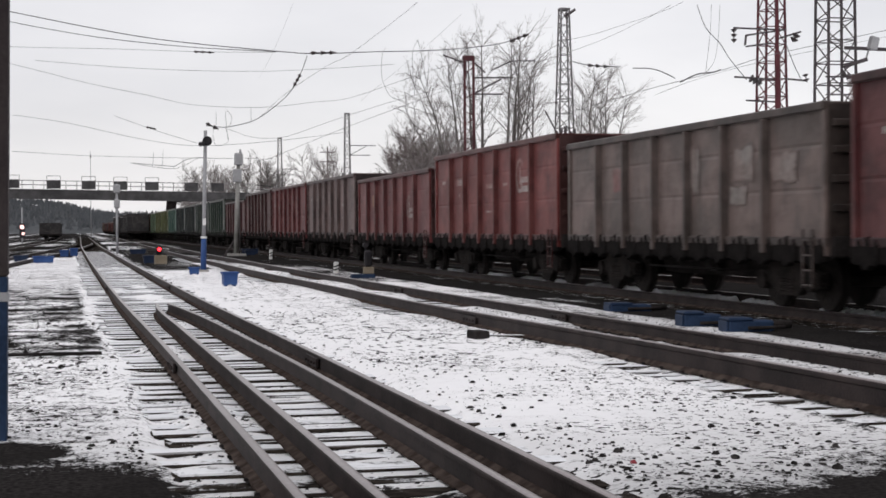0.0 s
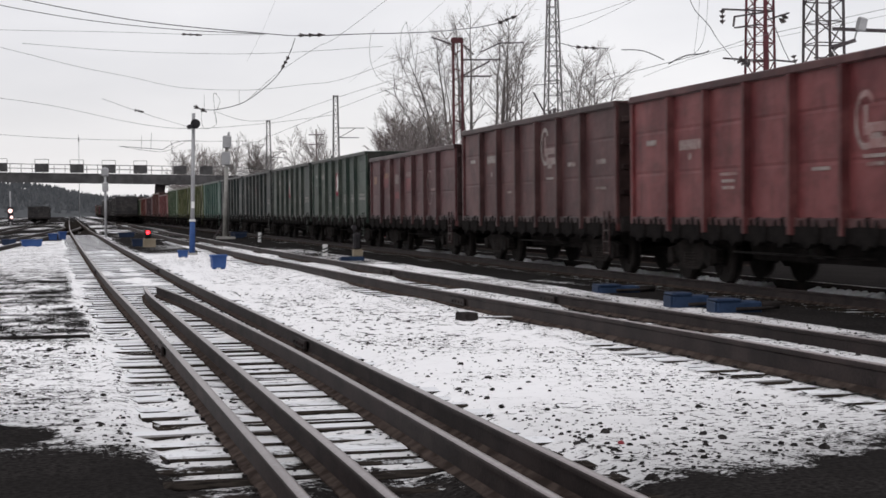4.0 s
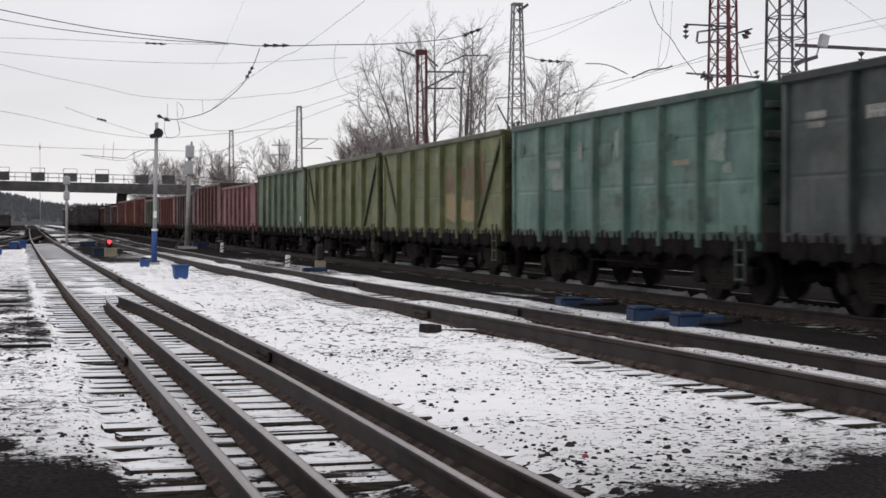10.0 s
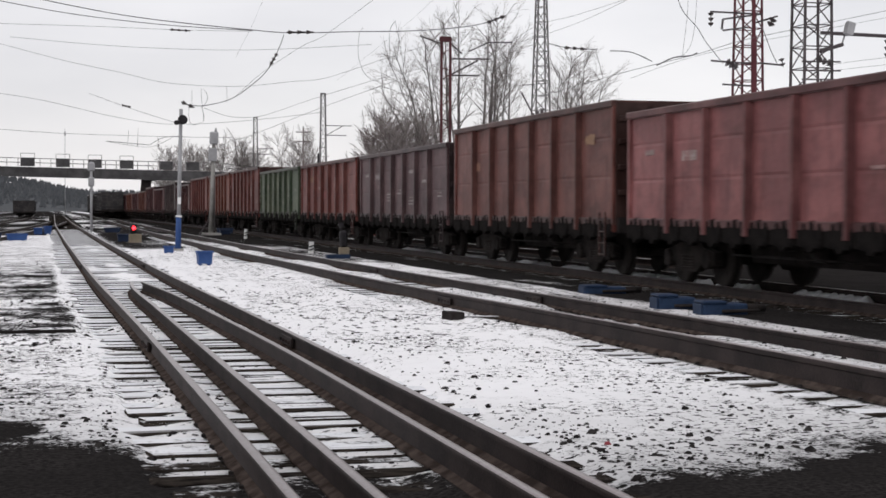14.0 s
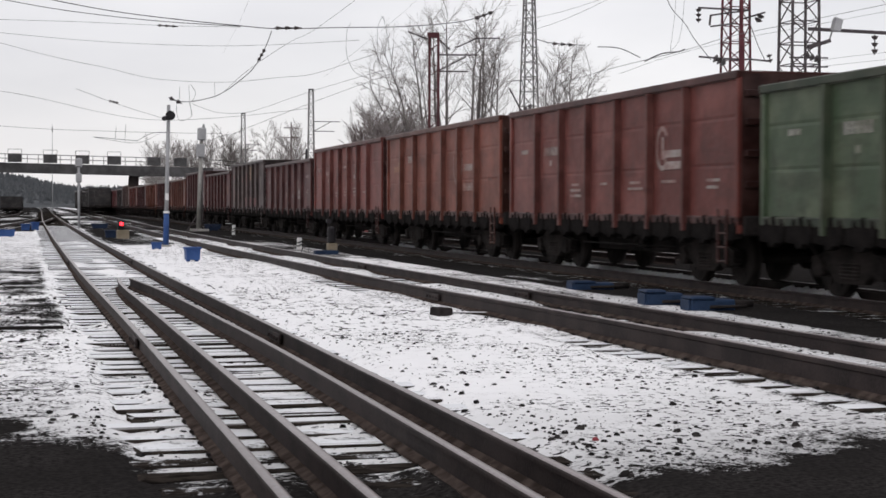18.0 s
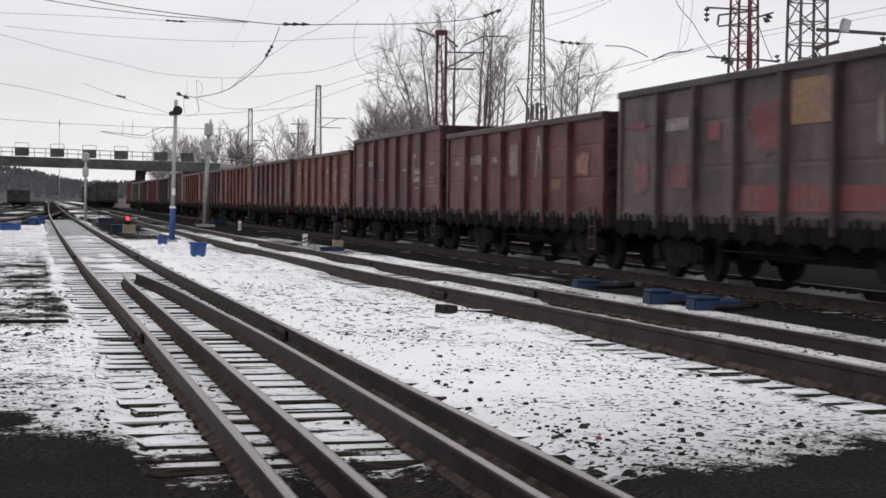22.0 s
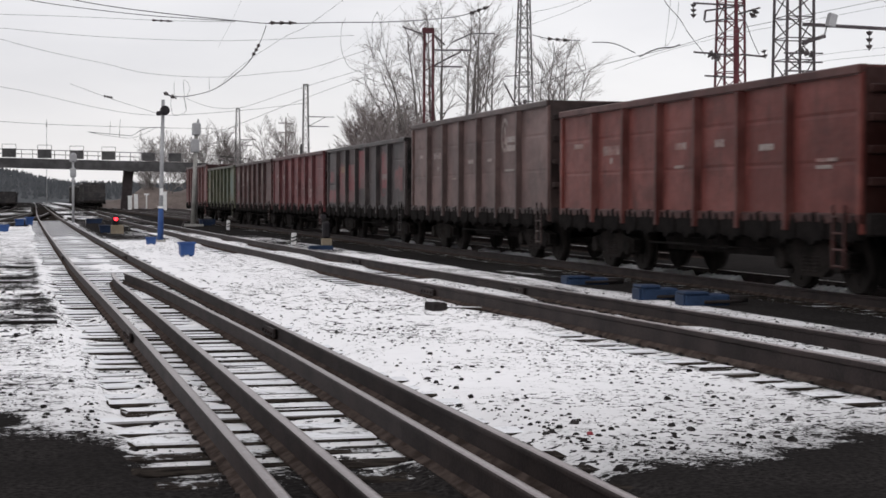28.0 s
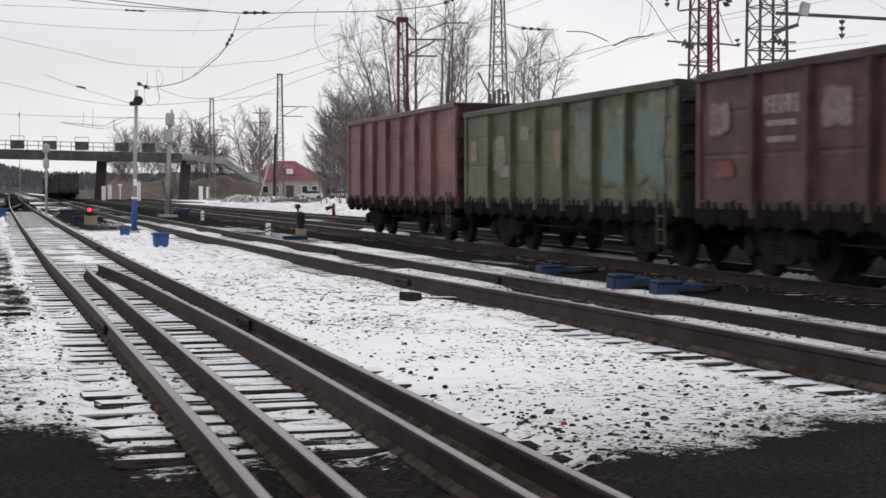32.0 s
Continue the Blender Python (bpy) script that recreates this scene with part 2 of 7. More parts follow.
M = {
    "ground": ground_material(),
    "sleeper": snowy("snow_dusted_timber", (0.02, 0.017, 0.015), (0.06, 0.05, 0.042), 0.56, stretch=(1, 6, 6)),
    "sleeper_dark": snowy("oily_timber", (0.015, 0.013, 0.012), (0.045, 0.038, 0.033), 0.30, stretch=(1, 6, 6)),
    "rail": plain("rusted_rail_steel", (0.0125, 0.0088, 0.0085), (0.036, 0.0258, 0.0245), 0.7, 0.2, 2.0, 40.0),
    "rail_head": plain("worn_rail_head", (0.15, 0.122, 0.117), (0.29, 0.25, 0.245), 0.30, 0.8, 1.2, 30.0, 0.1, stretch=(1, 0.1, 1)),
    "stone": snowy("dark_stone", (0.012, 0.011, 0.011), (0.045, 0.041, 0.040), 0.22),
    "red_stone": plain("red_scrap", (0.20, 0.03, 0.04), (0.28, 0.05, 0.06)),
    "paint": wagon_paint(),
    "chalk": wagon_paint("chalky_repaint", over=(0.30, 0.285, 0.265), amount=0.5),
    "chalk_sign": wagon_paint("worn_white_lettering", over=(0.40, 0.385, 0.36), amount=0.66),
    "chalk_yellow": wagon_paint("faded_yellow_repaint", over=(0.33, 0.20, 0.10), amount=0.6),
    "chalk_red": wagon_paint("faded_red_repaint", over=(0.20, 0.024, 0.032), amount=0.7),
    "chalk_teal": wagon_paint("blue_green_repaint", over=(0.10, 0.16, 0.14), amount=0.8),
    "chalk_dark": wagon_paint("dark_repaint", over=(0.02, 0.022, 0.022), amount=0.7),
    "chalk_rust": wagon_paint("rusted_through_paint", over=(0.095, 0.034, 0.013), amount=1.0, fade=0.25),
    "foot": snowy("dusty_rail_foot", (0.035, 0.027, 0.024), (0.085, 0.066, 0.058), 0.16),
    "dirty_snow": snowy("dirty_cleared_snow", (0.05, 0.042, 0.037), (0.14, 0.12, 0.105), 0.41),
    "bogie": plain("dusty_bogie_steel", (0.010, 0.0087, 0.0083), (0.037, 0.031, 0.029), 0.85, 0.0, 2.0, 18.0, spec=0.05, dust=0.05),
    "frame_dark": plain("sooty_steel", (0.013, 0.0114, 0.0112), (0.033, 0.0285, 0.028), 0.9, 0.0, 2.0, 22.0, spec=0.03, dust=0.05),
    "soot": plain("soot_black_steel", (0.006, 0.0053, 0.0053), (0.015, 0.013, 0.0125), 0.9, 0.0, 3.0, 14.0, 0.5, 0.02, spec=0.03),
    "wheel": plain("wheel_steel", (0.013, 0.0112, 0.011), (0.031, 0.027, 0.0255), 0.8, 0.0, 3.0, 30.0, spec=0.04, dust=0.05),
    "white_mark": plain("chalky_white_paint", (0.17, 0.16, 0.15), (0.40, 0.385, 0.36), 0.8, 0.0, 4.0, 30.0, 0.05),
    "yellow_mark": plain("faded_yellow_paint", (0.26, 0.13, 0.05), (0.36, 0.21, 0.09), 0.8, 0.0, 4.0, 30.0, 0.05),
    "red_mark": plain("red_sign_paint", (0.20, 0.035, 0.028), (0.29, 0.055, 0.04), 0.8, 0.0, 4.0, 30.0, 0.05),
    "crimson": plain("crimson_sign_paint", (0.15, 0.012, 0.026), (0.23, 0.024, 0.042), 0.7, 0.0, 4.0, 30.0, 0.05),
    "sign_white": plain("white_sign_paint", (0.40, 0.39, 0.38), (0.62, 0.61, 0.59), 0.8, 0.0, 4.0, 30.0, 0.05),
    "mast": plain("grey_lattice_steel", (0.10, 0.095, 0.095), (0.18, 0.17, 0.17), 0.7, 0.1, 1.0, 20.0),
    "mast_dark": plain("dark_lattice_steel", (0.055, 0.046, 0.05), (0.115, 0.098, 0.102), 0.7, 0.1, 1.0, 20.0),
    "mast_red": plain("red_brown_mast_paint", (0.072, 0.020, 0.026), (0.125, 0.036, 0.043), 0.7, 0.0, 1.0, 20.0),
    "mast_maroon": plain("dull_maroon_mast_paint", (0.055, 0.019, 0.023), (0.10, 0.033, 0.038), 0.75, 0.0, 1.0, 20.0),
    # the switch machines' shade beside the train is put into this darker blue
    "motor_blue": plain("darkened_blue_enamel", (0.010, 0.021, 0.048), (0.020, 0.039, 0.084), 0.65, 0.0, 2.0, 25.0),
    "wire": plain("cable", (0.09, 0.088, 0.092), (0.17, 0.168, 0.174), 0.7, 0.0, 1.0, 10.0),
    "insulator": plain("insulator_porcelain", (0.03, 0.026, 0.026), (0.07, 0.055, 0.055), 0.4, 0.0, 4.0, 30.0),
    "concrete": plain("weathered_concrete", (0.20, 0.195, 0.185), (0.34, 0.33, 0.315), 0.85, 0.0, 1.2, 18.0),
    "bridge": plain("bridge_concrete", (0.17, 0.165, 0.165), (0.27, 0.26, 0.255), 0.85, 0.0, 0.4, 6.0),
    "bridge_dark": plain("dark_bridge_screen", (0.045, 0.0435, 0.045), (0.092, 0.089, 0.091), 0.8, 0.0, 0.6, 8.0),
    "blue": plain("blue_enamel", (0.022, 0.055, 0.17), (0.04, 0.088, 0.24), 0.55, 0.0, 2.0, 25.0),
    "blue_dark": plain("dark_blue_enamel", (0.010, 0.017, 0.040), (0.018, 0.031, 0.066), 0.6, 0.0, 2.0, 25.0),
    "grey_post": plain("grey_post_paint", (0.26, 0.26, 0.27), (0.38, 0.38, 0.39), 0.7, 0.0, 1.0, 20.0),
    "black": plain("black_signal_paint", (0.012, 0.011, 0.013), (0.03, 0.027, 0.03), 0.6, 0.0, 2.0, 20.0),
    "white": plain("white_paint", (0.62, 0.62, 0.62), (0.76, 0.76, 0.75), 0.7, 0.0, 2.0, 25.0),
    "ochre": plain("ochre_concrete", (0.20, 0.165, 0.12), (0.30, 0.255, 0.19), 0.85, 0.0, 2.0, 25.0),
    "roof": plain("red_metal_roof", (0.17, 0.055, 0.062), (0.25, 0.095, 0.10), 0.55, 0.0, 0.5, 5.0, stretch=(3, 1, 1)),
    "wall": plain("house_plaster", (0.34, 0.29, 0.26), (0.46, 0.40, 0.36), 0.85, 0.0, 0.6, 8.0),
    "brown_wall": plain("brown_embankment", (0.12, 0.095, 0.085), (0.20, 0.165, 0.15), 0.9, 0.0, 0.25, 3.0),
    "glass": plain("dark_window_glass", (0.02, 0.025, 0.03), (0.04, 0.045, 0.05), 0.1, 0.0, 1.0, 4.0, 0.0),
    "bark": plain("grey_bark", (0.085, 0.074, 0.070), (0.16, 0.145, 0.138), 0.9, 0.0, 1.0, 8.0),
    "bark_dark": plain("dark_bark", (0.10, 0.08, 0.078), (0.18, 0.15, 0.145), 0.9, 0.0, 1.0, 8.0),
    "twig": plain("grey_brown_twigs", (0.17, 0.15, 0.145), (0.27, 0.245, 0.237), 0.9, 0.0, 0.6, 5.0),
    # distance haze over the hill is mixed into this grey base colour
    "conifer": plain("hazed_conifer", (0.066, 0.071, 0.077), (0.104, 0.110, 0.118), 0.9, 0.0, 0.05, 0.8),
    "snow": plain("lying_snow", (0.74, 0.75, 0.78), (0.83, 0.835, 0.85), 0.75, 0.0, 1.5, 14.0, 0.4, 0.03),
    "post_brown": plain("dark_brown_post_paint", (0.028, 0.021, 0.022), (0.05, 0.04, 0.04), 0.7, 0.0, 2.0, 25.0),
    "car_white": plain("white_car_paint", (0.5, 0.51, 0.53), (0.6, 0.61, 0.63), 0.35, 0.0, 1.0, 10.0, 0.05),
    "car_red": plain("dark_red_paint", (0.12, 0.025, 0.025), (0.18, 0.04, 0.035), 0.5, 0.0, 1.0, 10.0, 0.05),
    "rust": plain("rust_brown", (0.09, 0.04, 0.022), (0.16, 0.075, 0.04), 0.85, 0.0, 2.0, 14.0),
    "dark_patch": plain("dark_patch_paint", (0.02, 0.022, 0.022), (0.04, 0.042, 0.042), 0.8, 0.0, 3.0, 20.0),
    "rubber": plain("tyre_rubber", (0.012, 0.012, 0.012), (0.025, 0.025, 0.025), 0.85),
}


def glow(name, colour, strength):
    m, n, l, bs = nodes_of(name)
    bs.inputs["Base Color"].default_value = (*colour, 1)
    bs.inputs["Emission Color"].default_value = (*colour, 1)
    bs.inputs["Emission Strength"].default_value = strength
    return m


M["red_glow"] = glow("red_lens_lit", (1.0, 0.02, 0.03), 6.0)
M["warm_glow"] = glow("warm_lamp_lit", (1.0, 0.62, 0.58), 1.6)


# ---- mesh helpers ----
def box(bm, x0, x1, y0, y1, z0, z1, bevel=0.0, mat=0):
    vs = [bm.verts.new((x, y, z)) for x in (x0, x1) for y in (y0, y1) for z in (z0, z1)]
    fs = []
    for i in ((0, 1, 3, 2), (4, 6, 7, 5), (0, 4, 5, 1), (2, 3, 7, 6), (0, 2, 6, 4), (1, 5, 7, 3)):
        f = bm.faces.new([vs[k] for k in i])
        f.material_index = mat
        fs.append(f)
    if bevel:
        es = list({e for f in fs for e in f.edges})
        bmesh.ops.bevel(bm, geom=es, offset=bevel, segments=1, affect="EDGES")
    return vs


def beam(bm, a, b, w, d=None, mat=0):
    """A bar of square section from a to b."""
    a, b = Vector(a), Vector(b)
    d = w if d is None else d
    z = (b - a).normalized()
    x = z.cross(Vector((0, 1, 0.03))).normalized()
    y = z.cross(x)
    ring = [(-w, -d), (w, -d), (w, d), (-w, d)]
    lo = [bm.verts.new(a + x * u / 2 + y * v / 2) for u, v in ring]
    hi = [bm.verts.new(b + x * u / 2 + y * v / 2) for u, v in ring]
    for k in range(4):
        f = bm.faces.new((lo[k], lo[(k + 1) % 4], hi[(k + 1) % 4], hi[k]))
        f.material_index = mat
    bm.faces.new(lo[::-1]).material_index = mat
    bm.faces.new(hi).material_index = mat


def rod(bm, a, b, r0, r1=None, sides=10, mat=0):
    """A tapered round bar from a to b."""
    a, b = Vector(a), Vector(b)
    r1 = r0 if r1 is None else r1
    z = (b - a).normalized()
    x = z.orthogonal().normalized()
    y = z.cross(x)
    lo, hi = [], []
    for k in range(sides):
        c, s = math.cos(2 * math.pi * k / sides), math.sin(2 * math.pi * k / sides)
        lo.append(bm.verts.new(a + (x * c + y * s) * r0))
        hi.append(bm.verts.new(b + (x * c + y * s) * r1))
    for k in range(sides):
        f = bm.faces.new((lo[k], lo[(k + 1) % sides], hi[(k + 1) % sides], hi[k]))
        f.material_index, f.smooth = mat, sides > 5
    bm.faces.new(lo[::-1]).material_index = mat
    bm.faces.new(hi).material_index = mat


def prism(bm, outline, x0, x1, mat=0):
    """An outline in (y, z) pushed from x0 to x1."""
    lo = [bm.verts.new((x0, y, z)) for y, z in outline]
    hi = [bm.verts.new((x1, y, z)) for y, z in outline]
    k = len(outline)
    for i in range(k):
        bm.faces.new((lo[i], lo[(i + 1) % k], hi[(i + 1) % k], hi[i])).material_index = mat
    bm.faces.new(lo[::-1]).material_index = mat
    bm.faces.new(hi).material_index = mat


def mesh_of(name, bm, *mats):
    bmesh.ops.recalc_face_normals(bm, faces=bm.faces)
    me = bpy.data.meshes.new(name)
    bm.to_mesh(me)
    bm.free()
    for m in mats:
        me.materials.append(M[m])
    return me


def made(fn, *a, **k):
    bm = bmesh.new()
    fn(bm, *a, **k)
    return bm


def part(name, bm, material, parent, label=""):
    """One mesh object under a thing or a part; bm may be a mesh that is shared."""
    me = bm if isinstance(bm, bpy.types.Mesh) else mesh_of(name, bm, *((material,) if isinstance(material, str) else material))
    ob = new(name, me)
    ob.parent = parent
    if label:
        tagged(ob, label)
    return ob


def thing(name, label, category, group="", kind="", at=None):
    ob = new(name)
    ob.empty_display_size = 0.2
    if at is not None:
        ob.matrix_basis = at
    return tagged(ob, label, category, group, kind)


def solo(name, bm, material, label, category, group="", kind="", at=None):
    ob = new(name, mesh_of(name, bm, *((material,) if isinstance(material, str) else material)))
    if at is not None:
        ob.matrix_basis = at
    return tagged(ob, label, category, group, kind)


# ---- the plan: centre lines of the tracks, as x over y ----
def along(knots, y):
    """A smooth line through knots (y, x)."""
    ys, xs = [k[0] for k in knots], [k[1] for k in knots]
    if y <= ys[0]:
        return xs[0] + (y - ys[0]) * (xs[1] - xs[0]) / (ys[1] - ys[0])
    if y >= ys[-1]:
        return xs[-1] + (y - ys[-1]) * (xs[-1] - xs[-2]) / (ys[-1] - ys[-2])
    k = max(i for i in range(len(ys) - 1) if ys[i] <= y)
    slope = [(xs[min(i + 1, len(xs) - 1)] - xs[max(i - 1, 0)]) / (ys[min(i + 1, len(ys) - 1)] - ys[max(i - 1, 0)]) for i in range(len(xs))]
    h = ys[k + 1] - ys[k]
    u = (y - ys[k]) / h
    return ((2 * u**3 - 3 * u * u + 1) * xs[k] + (u**3 - 2 * u * u + u) * h * slope[k]
            + (-2 * u**3 + 3 * u * u) * xs[k + 1] + (u**3 - u * u) * h * slope[k + 1])


LINE_A = [(4, 2.0), (10, 1.99), (20, 1.95), (33, 1.84), (50, 1.80), (80, 1.80), (150, 2.0), (420, 4.0)]
LINE_B = [(4, 7.75), (12, 7.60), (20, 7.38), (30, 7.17), (45, 6.95), (60, 6.85), (100, 6.95), (160, 7.6), (420, 10.5)]
LINE_C = [(-60, 13.0), (0, 13.0), (420, 13.0)]
LINE_D = [(-20, 17.6), (60, 17.6), (140, 17.2), (420, 16.4)]
LINE_E = [(30, 22.4), (140, 22.0), (420, 20.5)]
LINE_L = [(40, -5.6), (70, -3.3), (95, -1.7), (120, -0.3), (150, 1.0), (175, 1.9)]
RAIL_TOP, GAUGE = 0.19, 1.595
TRAIN_X = 13.0


# ---- ground ----
def soft_step(a, b, v):
    u = min(1.0, max(0.0, (v - a) / (b - a)))
    return u * u * (3 - 2 * u)


def near_line(line, x, y, half):
    return abs(x - along(line, y)) < half


def ground_at(x, y):
    """Height of the ground and how much snow lies on it."""
    z = 0.02 * noise.noise((x * 0.35, y * 0.35, 0.3))
    snow = 0.77
    wide = noise.noise((x * 0.22, y * 0.13, 4.0))
    if x < 0.7:
        bare = soft_step(20, 23, y) * (1 - soft_step(38, 50, y)) * soft_step(0.7, 0.5, x)
        snow -= 0.11 * soft_step(0.6, 0.2, x) + bare * (0.17 + 0.40 * noise.noise((x * 0.9, y * 0.8, 6.0)) + 0.3 * noise.noise((x * 2.6, y * 1.7, 3.0)))
    da = x - along(LINE_A, y)
    if abs(da) < 1.5:
        z -= 0.055 * (1 - soft_step(1.28, 1.5, abs(da)))
        z += 0.04 * soft_step(0.0, 0.35, noise.noise((x * 1.3, y * 0.5, 7.0))) * (0.75 if da < -0.85 else 1.0)
        snow = 0.80 - 0.08 * soft_step(12, 8, y) + 0.1 * wide - 0.5 * soft_step(125, 160, y) + 0.4 * soft_step(38, 55, y) * (noise.noise((x * 0.6, y * 0.3, 11.0)) - 0.15)
        if da < -0.85:
            snow -= 0.03
        elif 0.95 < da < 1.1:
            snow -= 0.08
    db = x - along(LINE_B, y)
    tuft = 0.0
    if da > 1.5 and db < -1.5 or da < -1.6:
        # where grass and clods break through the snow, their shading painted in as dark
        tuft = soft_step(14, 19, y) * (1 - soft_step(52, 64, y)) * soft_step(-0.35, 0.35, noise.noise((x * 0.35, y * 0.12, 3.3)) + 0.2)
    if abs(db) < 1.5:
        open_bed = soft_step(-0.1, 0.25, noise.noise((x * 0.25, y * 0.16, 2.0)))
        open_bed = max(open_bed, soft_step(-0.7, -0.95, db) * soft_step(10.5, 11.5, y) * (1 - soft_step(17.5, 20.5, y)))
        z += 0.03 - 0.085 * open_bed * (1 - soft_step(1.25, 1.5, abs(db)))
        snow = 0.68 - 0.09 * open_bed
    elif 1.5 <= db and x < 10.2 and y < 140:
        snow = 0.66 - 0.22 * soft_step(38, 60, y) + 0.3 * wide + 0.25 * noise.noise((x * 1.8, y * 0.5, 12.0))
    dc = x - 13.0
    if -3.0 < dc < -1.35:
        snow = 0.12 + 0.4 * soft_step(0.25, 0.6, noise.noise((x * 0.7, y * 0.25, 5.0)))
    elif -1.35 <= dc <= 0.6:
        z -= 0.05
        snow = 0.66
    elif 0.6 < dc < 2.1:
        z -= 0.05 * (1 - soft_step(1.2, 1.6, dc))
        snow = 0.92
    elif 2.1 <= dc < 12.0:
        snow = 0.26 + 0.35 * wide - 0.6 * (1 - soft_step(50, 75, y))
    if x > 19.2 and 70 < y < 200:
        heap = soft_step(19.2, 21, x) * (1 - soft_step(34, 40, x)) * (1 - soft_step(150, 200, y))
        z += heap * (0.25 + 0.5 * max(0.0, noise.noise((x * 0.3, y * 0.12, 9.0))))
        snow = 0.66
    if abs(da) > 1.5 and (y > 45 and 0.4 < x < 10.2 or y > 95 and x <= 0.4):
        snow -= 0.3 * soft_step(58, 95, y) - 0.45 * soft_step(45, 75, y) * noise.noise((x * 0.45, y * 0.09, 2.5))
    if 2.9 < x < 5.6 and 60 < y < 100:
        snow -= 0.3 * soft_step(61, 66, y)
    # trodden earth of the crossing
    edge = 9.3 + 0.3 * noise.noise((x * 1.1, 1.7, 0.0)) + 0.25 * noise.noise((x * 4.0, y * 2.0, 5.0))
    edge += 0.25 * soft_step(4.7, 5.6, x) + 1.15 * (1 - soft_step(0.35, 1.0, x)) - 0.7 * soft_step(1.0, 2.6, x) * (1 - soft_step(4.1, 4.9, x))
    if abs(da) > 1.2:
        snow -= 0.62 * (1 - soft_step(edge - 0.3, edge + 0.3, y)) + 0.24 * (1 - soft_step(edge, edge + 1.5, y)) + 0.07 * (1 - soft_step(edge, edge + 6.5, y))
    else:
        snow -= 0.6 * (1 - soft_step(8.4, 10.2, y))
    patch = 1 - soft_step(0.55, 0.95, math.hypot((x + 0.6) / 0.75, (y - 11.9) / 0.75))
    snow -= 0.55 * patch
    # mask of the painted vignetting: strongest at the near edge and lower right
    painted_vignette = (0.6 + 0.3 * soft_step(1.0, 4.0, x)) * (1 - soft_step(edge - 1.0, edge + 5.5 + 2.5 * wide, y)) + 0.5 * soft_step(6.3, 8.8, x) * (1 - soft_step(24, 34, y))
    return z, max(0.0, snow), min(0.95, painted_vignette), tuft


def spaced(*runs):
    out = []
    for a, b, step in runs:
        k = max(1, round((b - a) / step))
        out += [a + (b - a) * i / k for i in range(k)]
    return out


def ground():
    xs = spaced((-3000, -300, 450), (-300, -40, 40), (-40, -6, 3.4), (-6, 10.6, 0.16), (10.6, 26, 0.7), (26, 60, 4), (60, 300, 40), (300, 3000, 450)) + [3000]
    ys = spaced((-600, -30, 140), (-30, 5, 5), (5, 16, 0.16), (16, 30, 0.3), (30, 60, 0.75), (60, 140, 2.0), (140, 300, 8), (300, 4400, 400)) + [4400]
    verts, vals, dimming, tufts = [], [], [], []
    for y in ys:
        for x in xs:
            z, s, q, g = ground_at(x, y)
            tufts.append(g)
            verts.append((x, y, z))
            vals.append(s)
            dimming.append(q)
    w = len(xs)
    faces = [(j * w + i, j * w + i + 1, (j + 1) * w + i + 1, (j + 1) * w + i) for j in range(len(ys) - 1) for i in range(w - 1)]
    me = bpy.data.meshes.new("ground")
    me.from_pydata(verts, [], faces)
    me.attributes.new("snow", "FLOAT", "POINT").data.foreach_set("value", vals)
    me.attributes.new("painted_vignette", "FLOAT", "POINT").data.foreach_set("value", dimming)
    me.attributes.new("tufts", "FLOAT", "POINT").data.foreach_set("value", tufts)
    me.materials.append(M["ground"])
    me.polygons.foreach_set("use_smooth", [True] * len(faces))
    tagged(new("ground", me), "thin trodden snow over dark gravel and earth of the rail yard", "ground", kind="structure")


ground()

# ---- tracks ----
PROFILE = [(-0.072, -0.205), (0.072, -0.205), (0.072, -0.188), (0.014, -0.160), (0.010, -0.055), (0.037, -0.042), (0.038, -0.022), (0.032, -0.009), (0.018, -0.002),
           (0.0, 0.0), (-0.018, -0.002), (-0.032, -0.009), (-0.038, -0.022), (-0.037, -0.042), (-0.010, -0.055), (-0.014, -0.160), (-0.072, -0.188)]


def rail_mesh(xs_of_y, ys, top=RAIL_TOP, ends=True, lift=lambda y: 0.0):
    """A rail of true section swept along a line; where it is lifted its web reaches down to the plates."""
    bm = bmesh.new()
    rings = [[bm.verts.new((xs_of_y(y) + px, y, top + lift(y) + pz * (1 + lift(y) / 0.205))) for px, pz in PROFILE] for y in ys]
    k = len(PROFILE)
    for a, b in zip(rings, rings[1:]):
        for i in range(k):
            f = bm.faces.new((a[i], a[(i + 1) % k], b[(i + 1) % k], b[i]))
            f.material_index = 1 if i in (7, 8, 9, 10) else 2 if i in (1, 2, 15, 16) else 0
            f.smooth = i in (6, 7, 8, 9, 10, 11)
    if ends:
        bm.faces.new(rings[0])
        bm.faces.new(rings[-1][::-1])
    return bm


def sleeper_mesh(seed, length=2.7):
    rnd = random.Random(seed)
    bm = bmesh.new()
    box(bm, -length / 2, length / 2, -0.12, 0.12, -0.16, 0.0, 0.018)
    for v in bm.verts:
        v.co.z += rnd.uniform(-0.012, 0.008)
        v.co.y += rnd.uniform(-0.012, 0.012)
        v.co.x += rnd.uniform(-0.03, 0.03)
    return bm


SLEEPERS = [mesh_of("sleeper", sleeper_mesh(i), "sleeper") for i in range(6)]
DARK_SLEEPERS = [mesh_of("sleeper", sleeper_mesh(i + 6), "sleeper_dark") for i in range(6)]


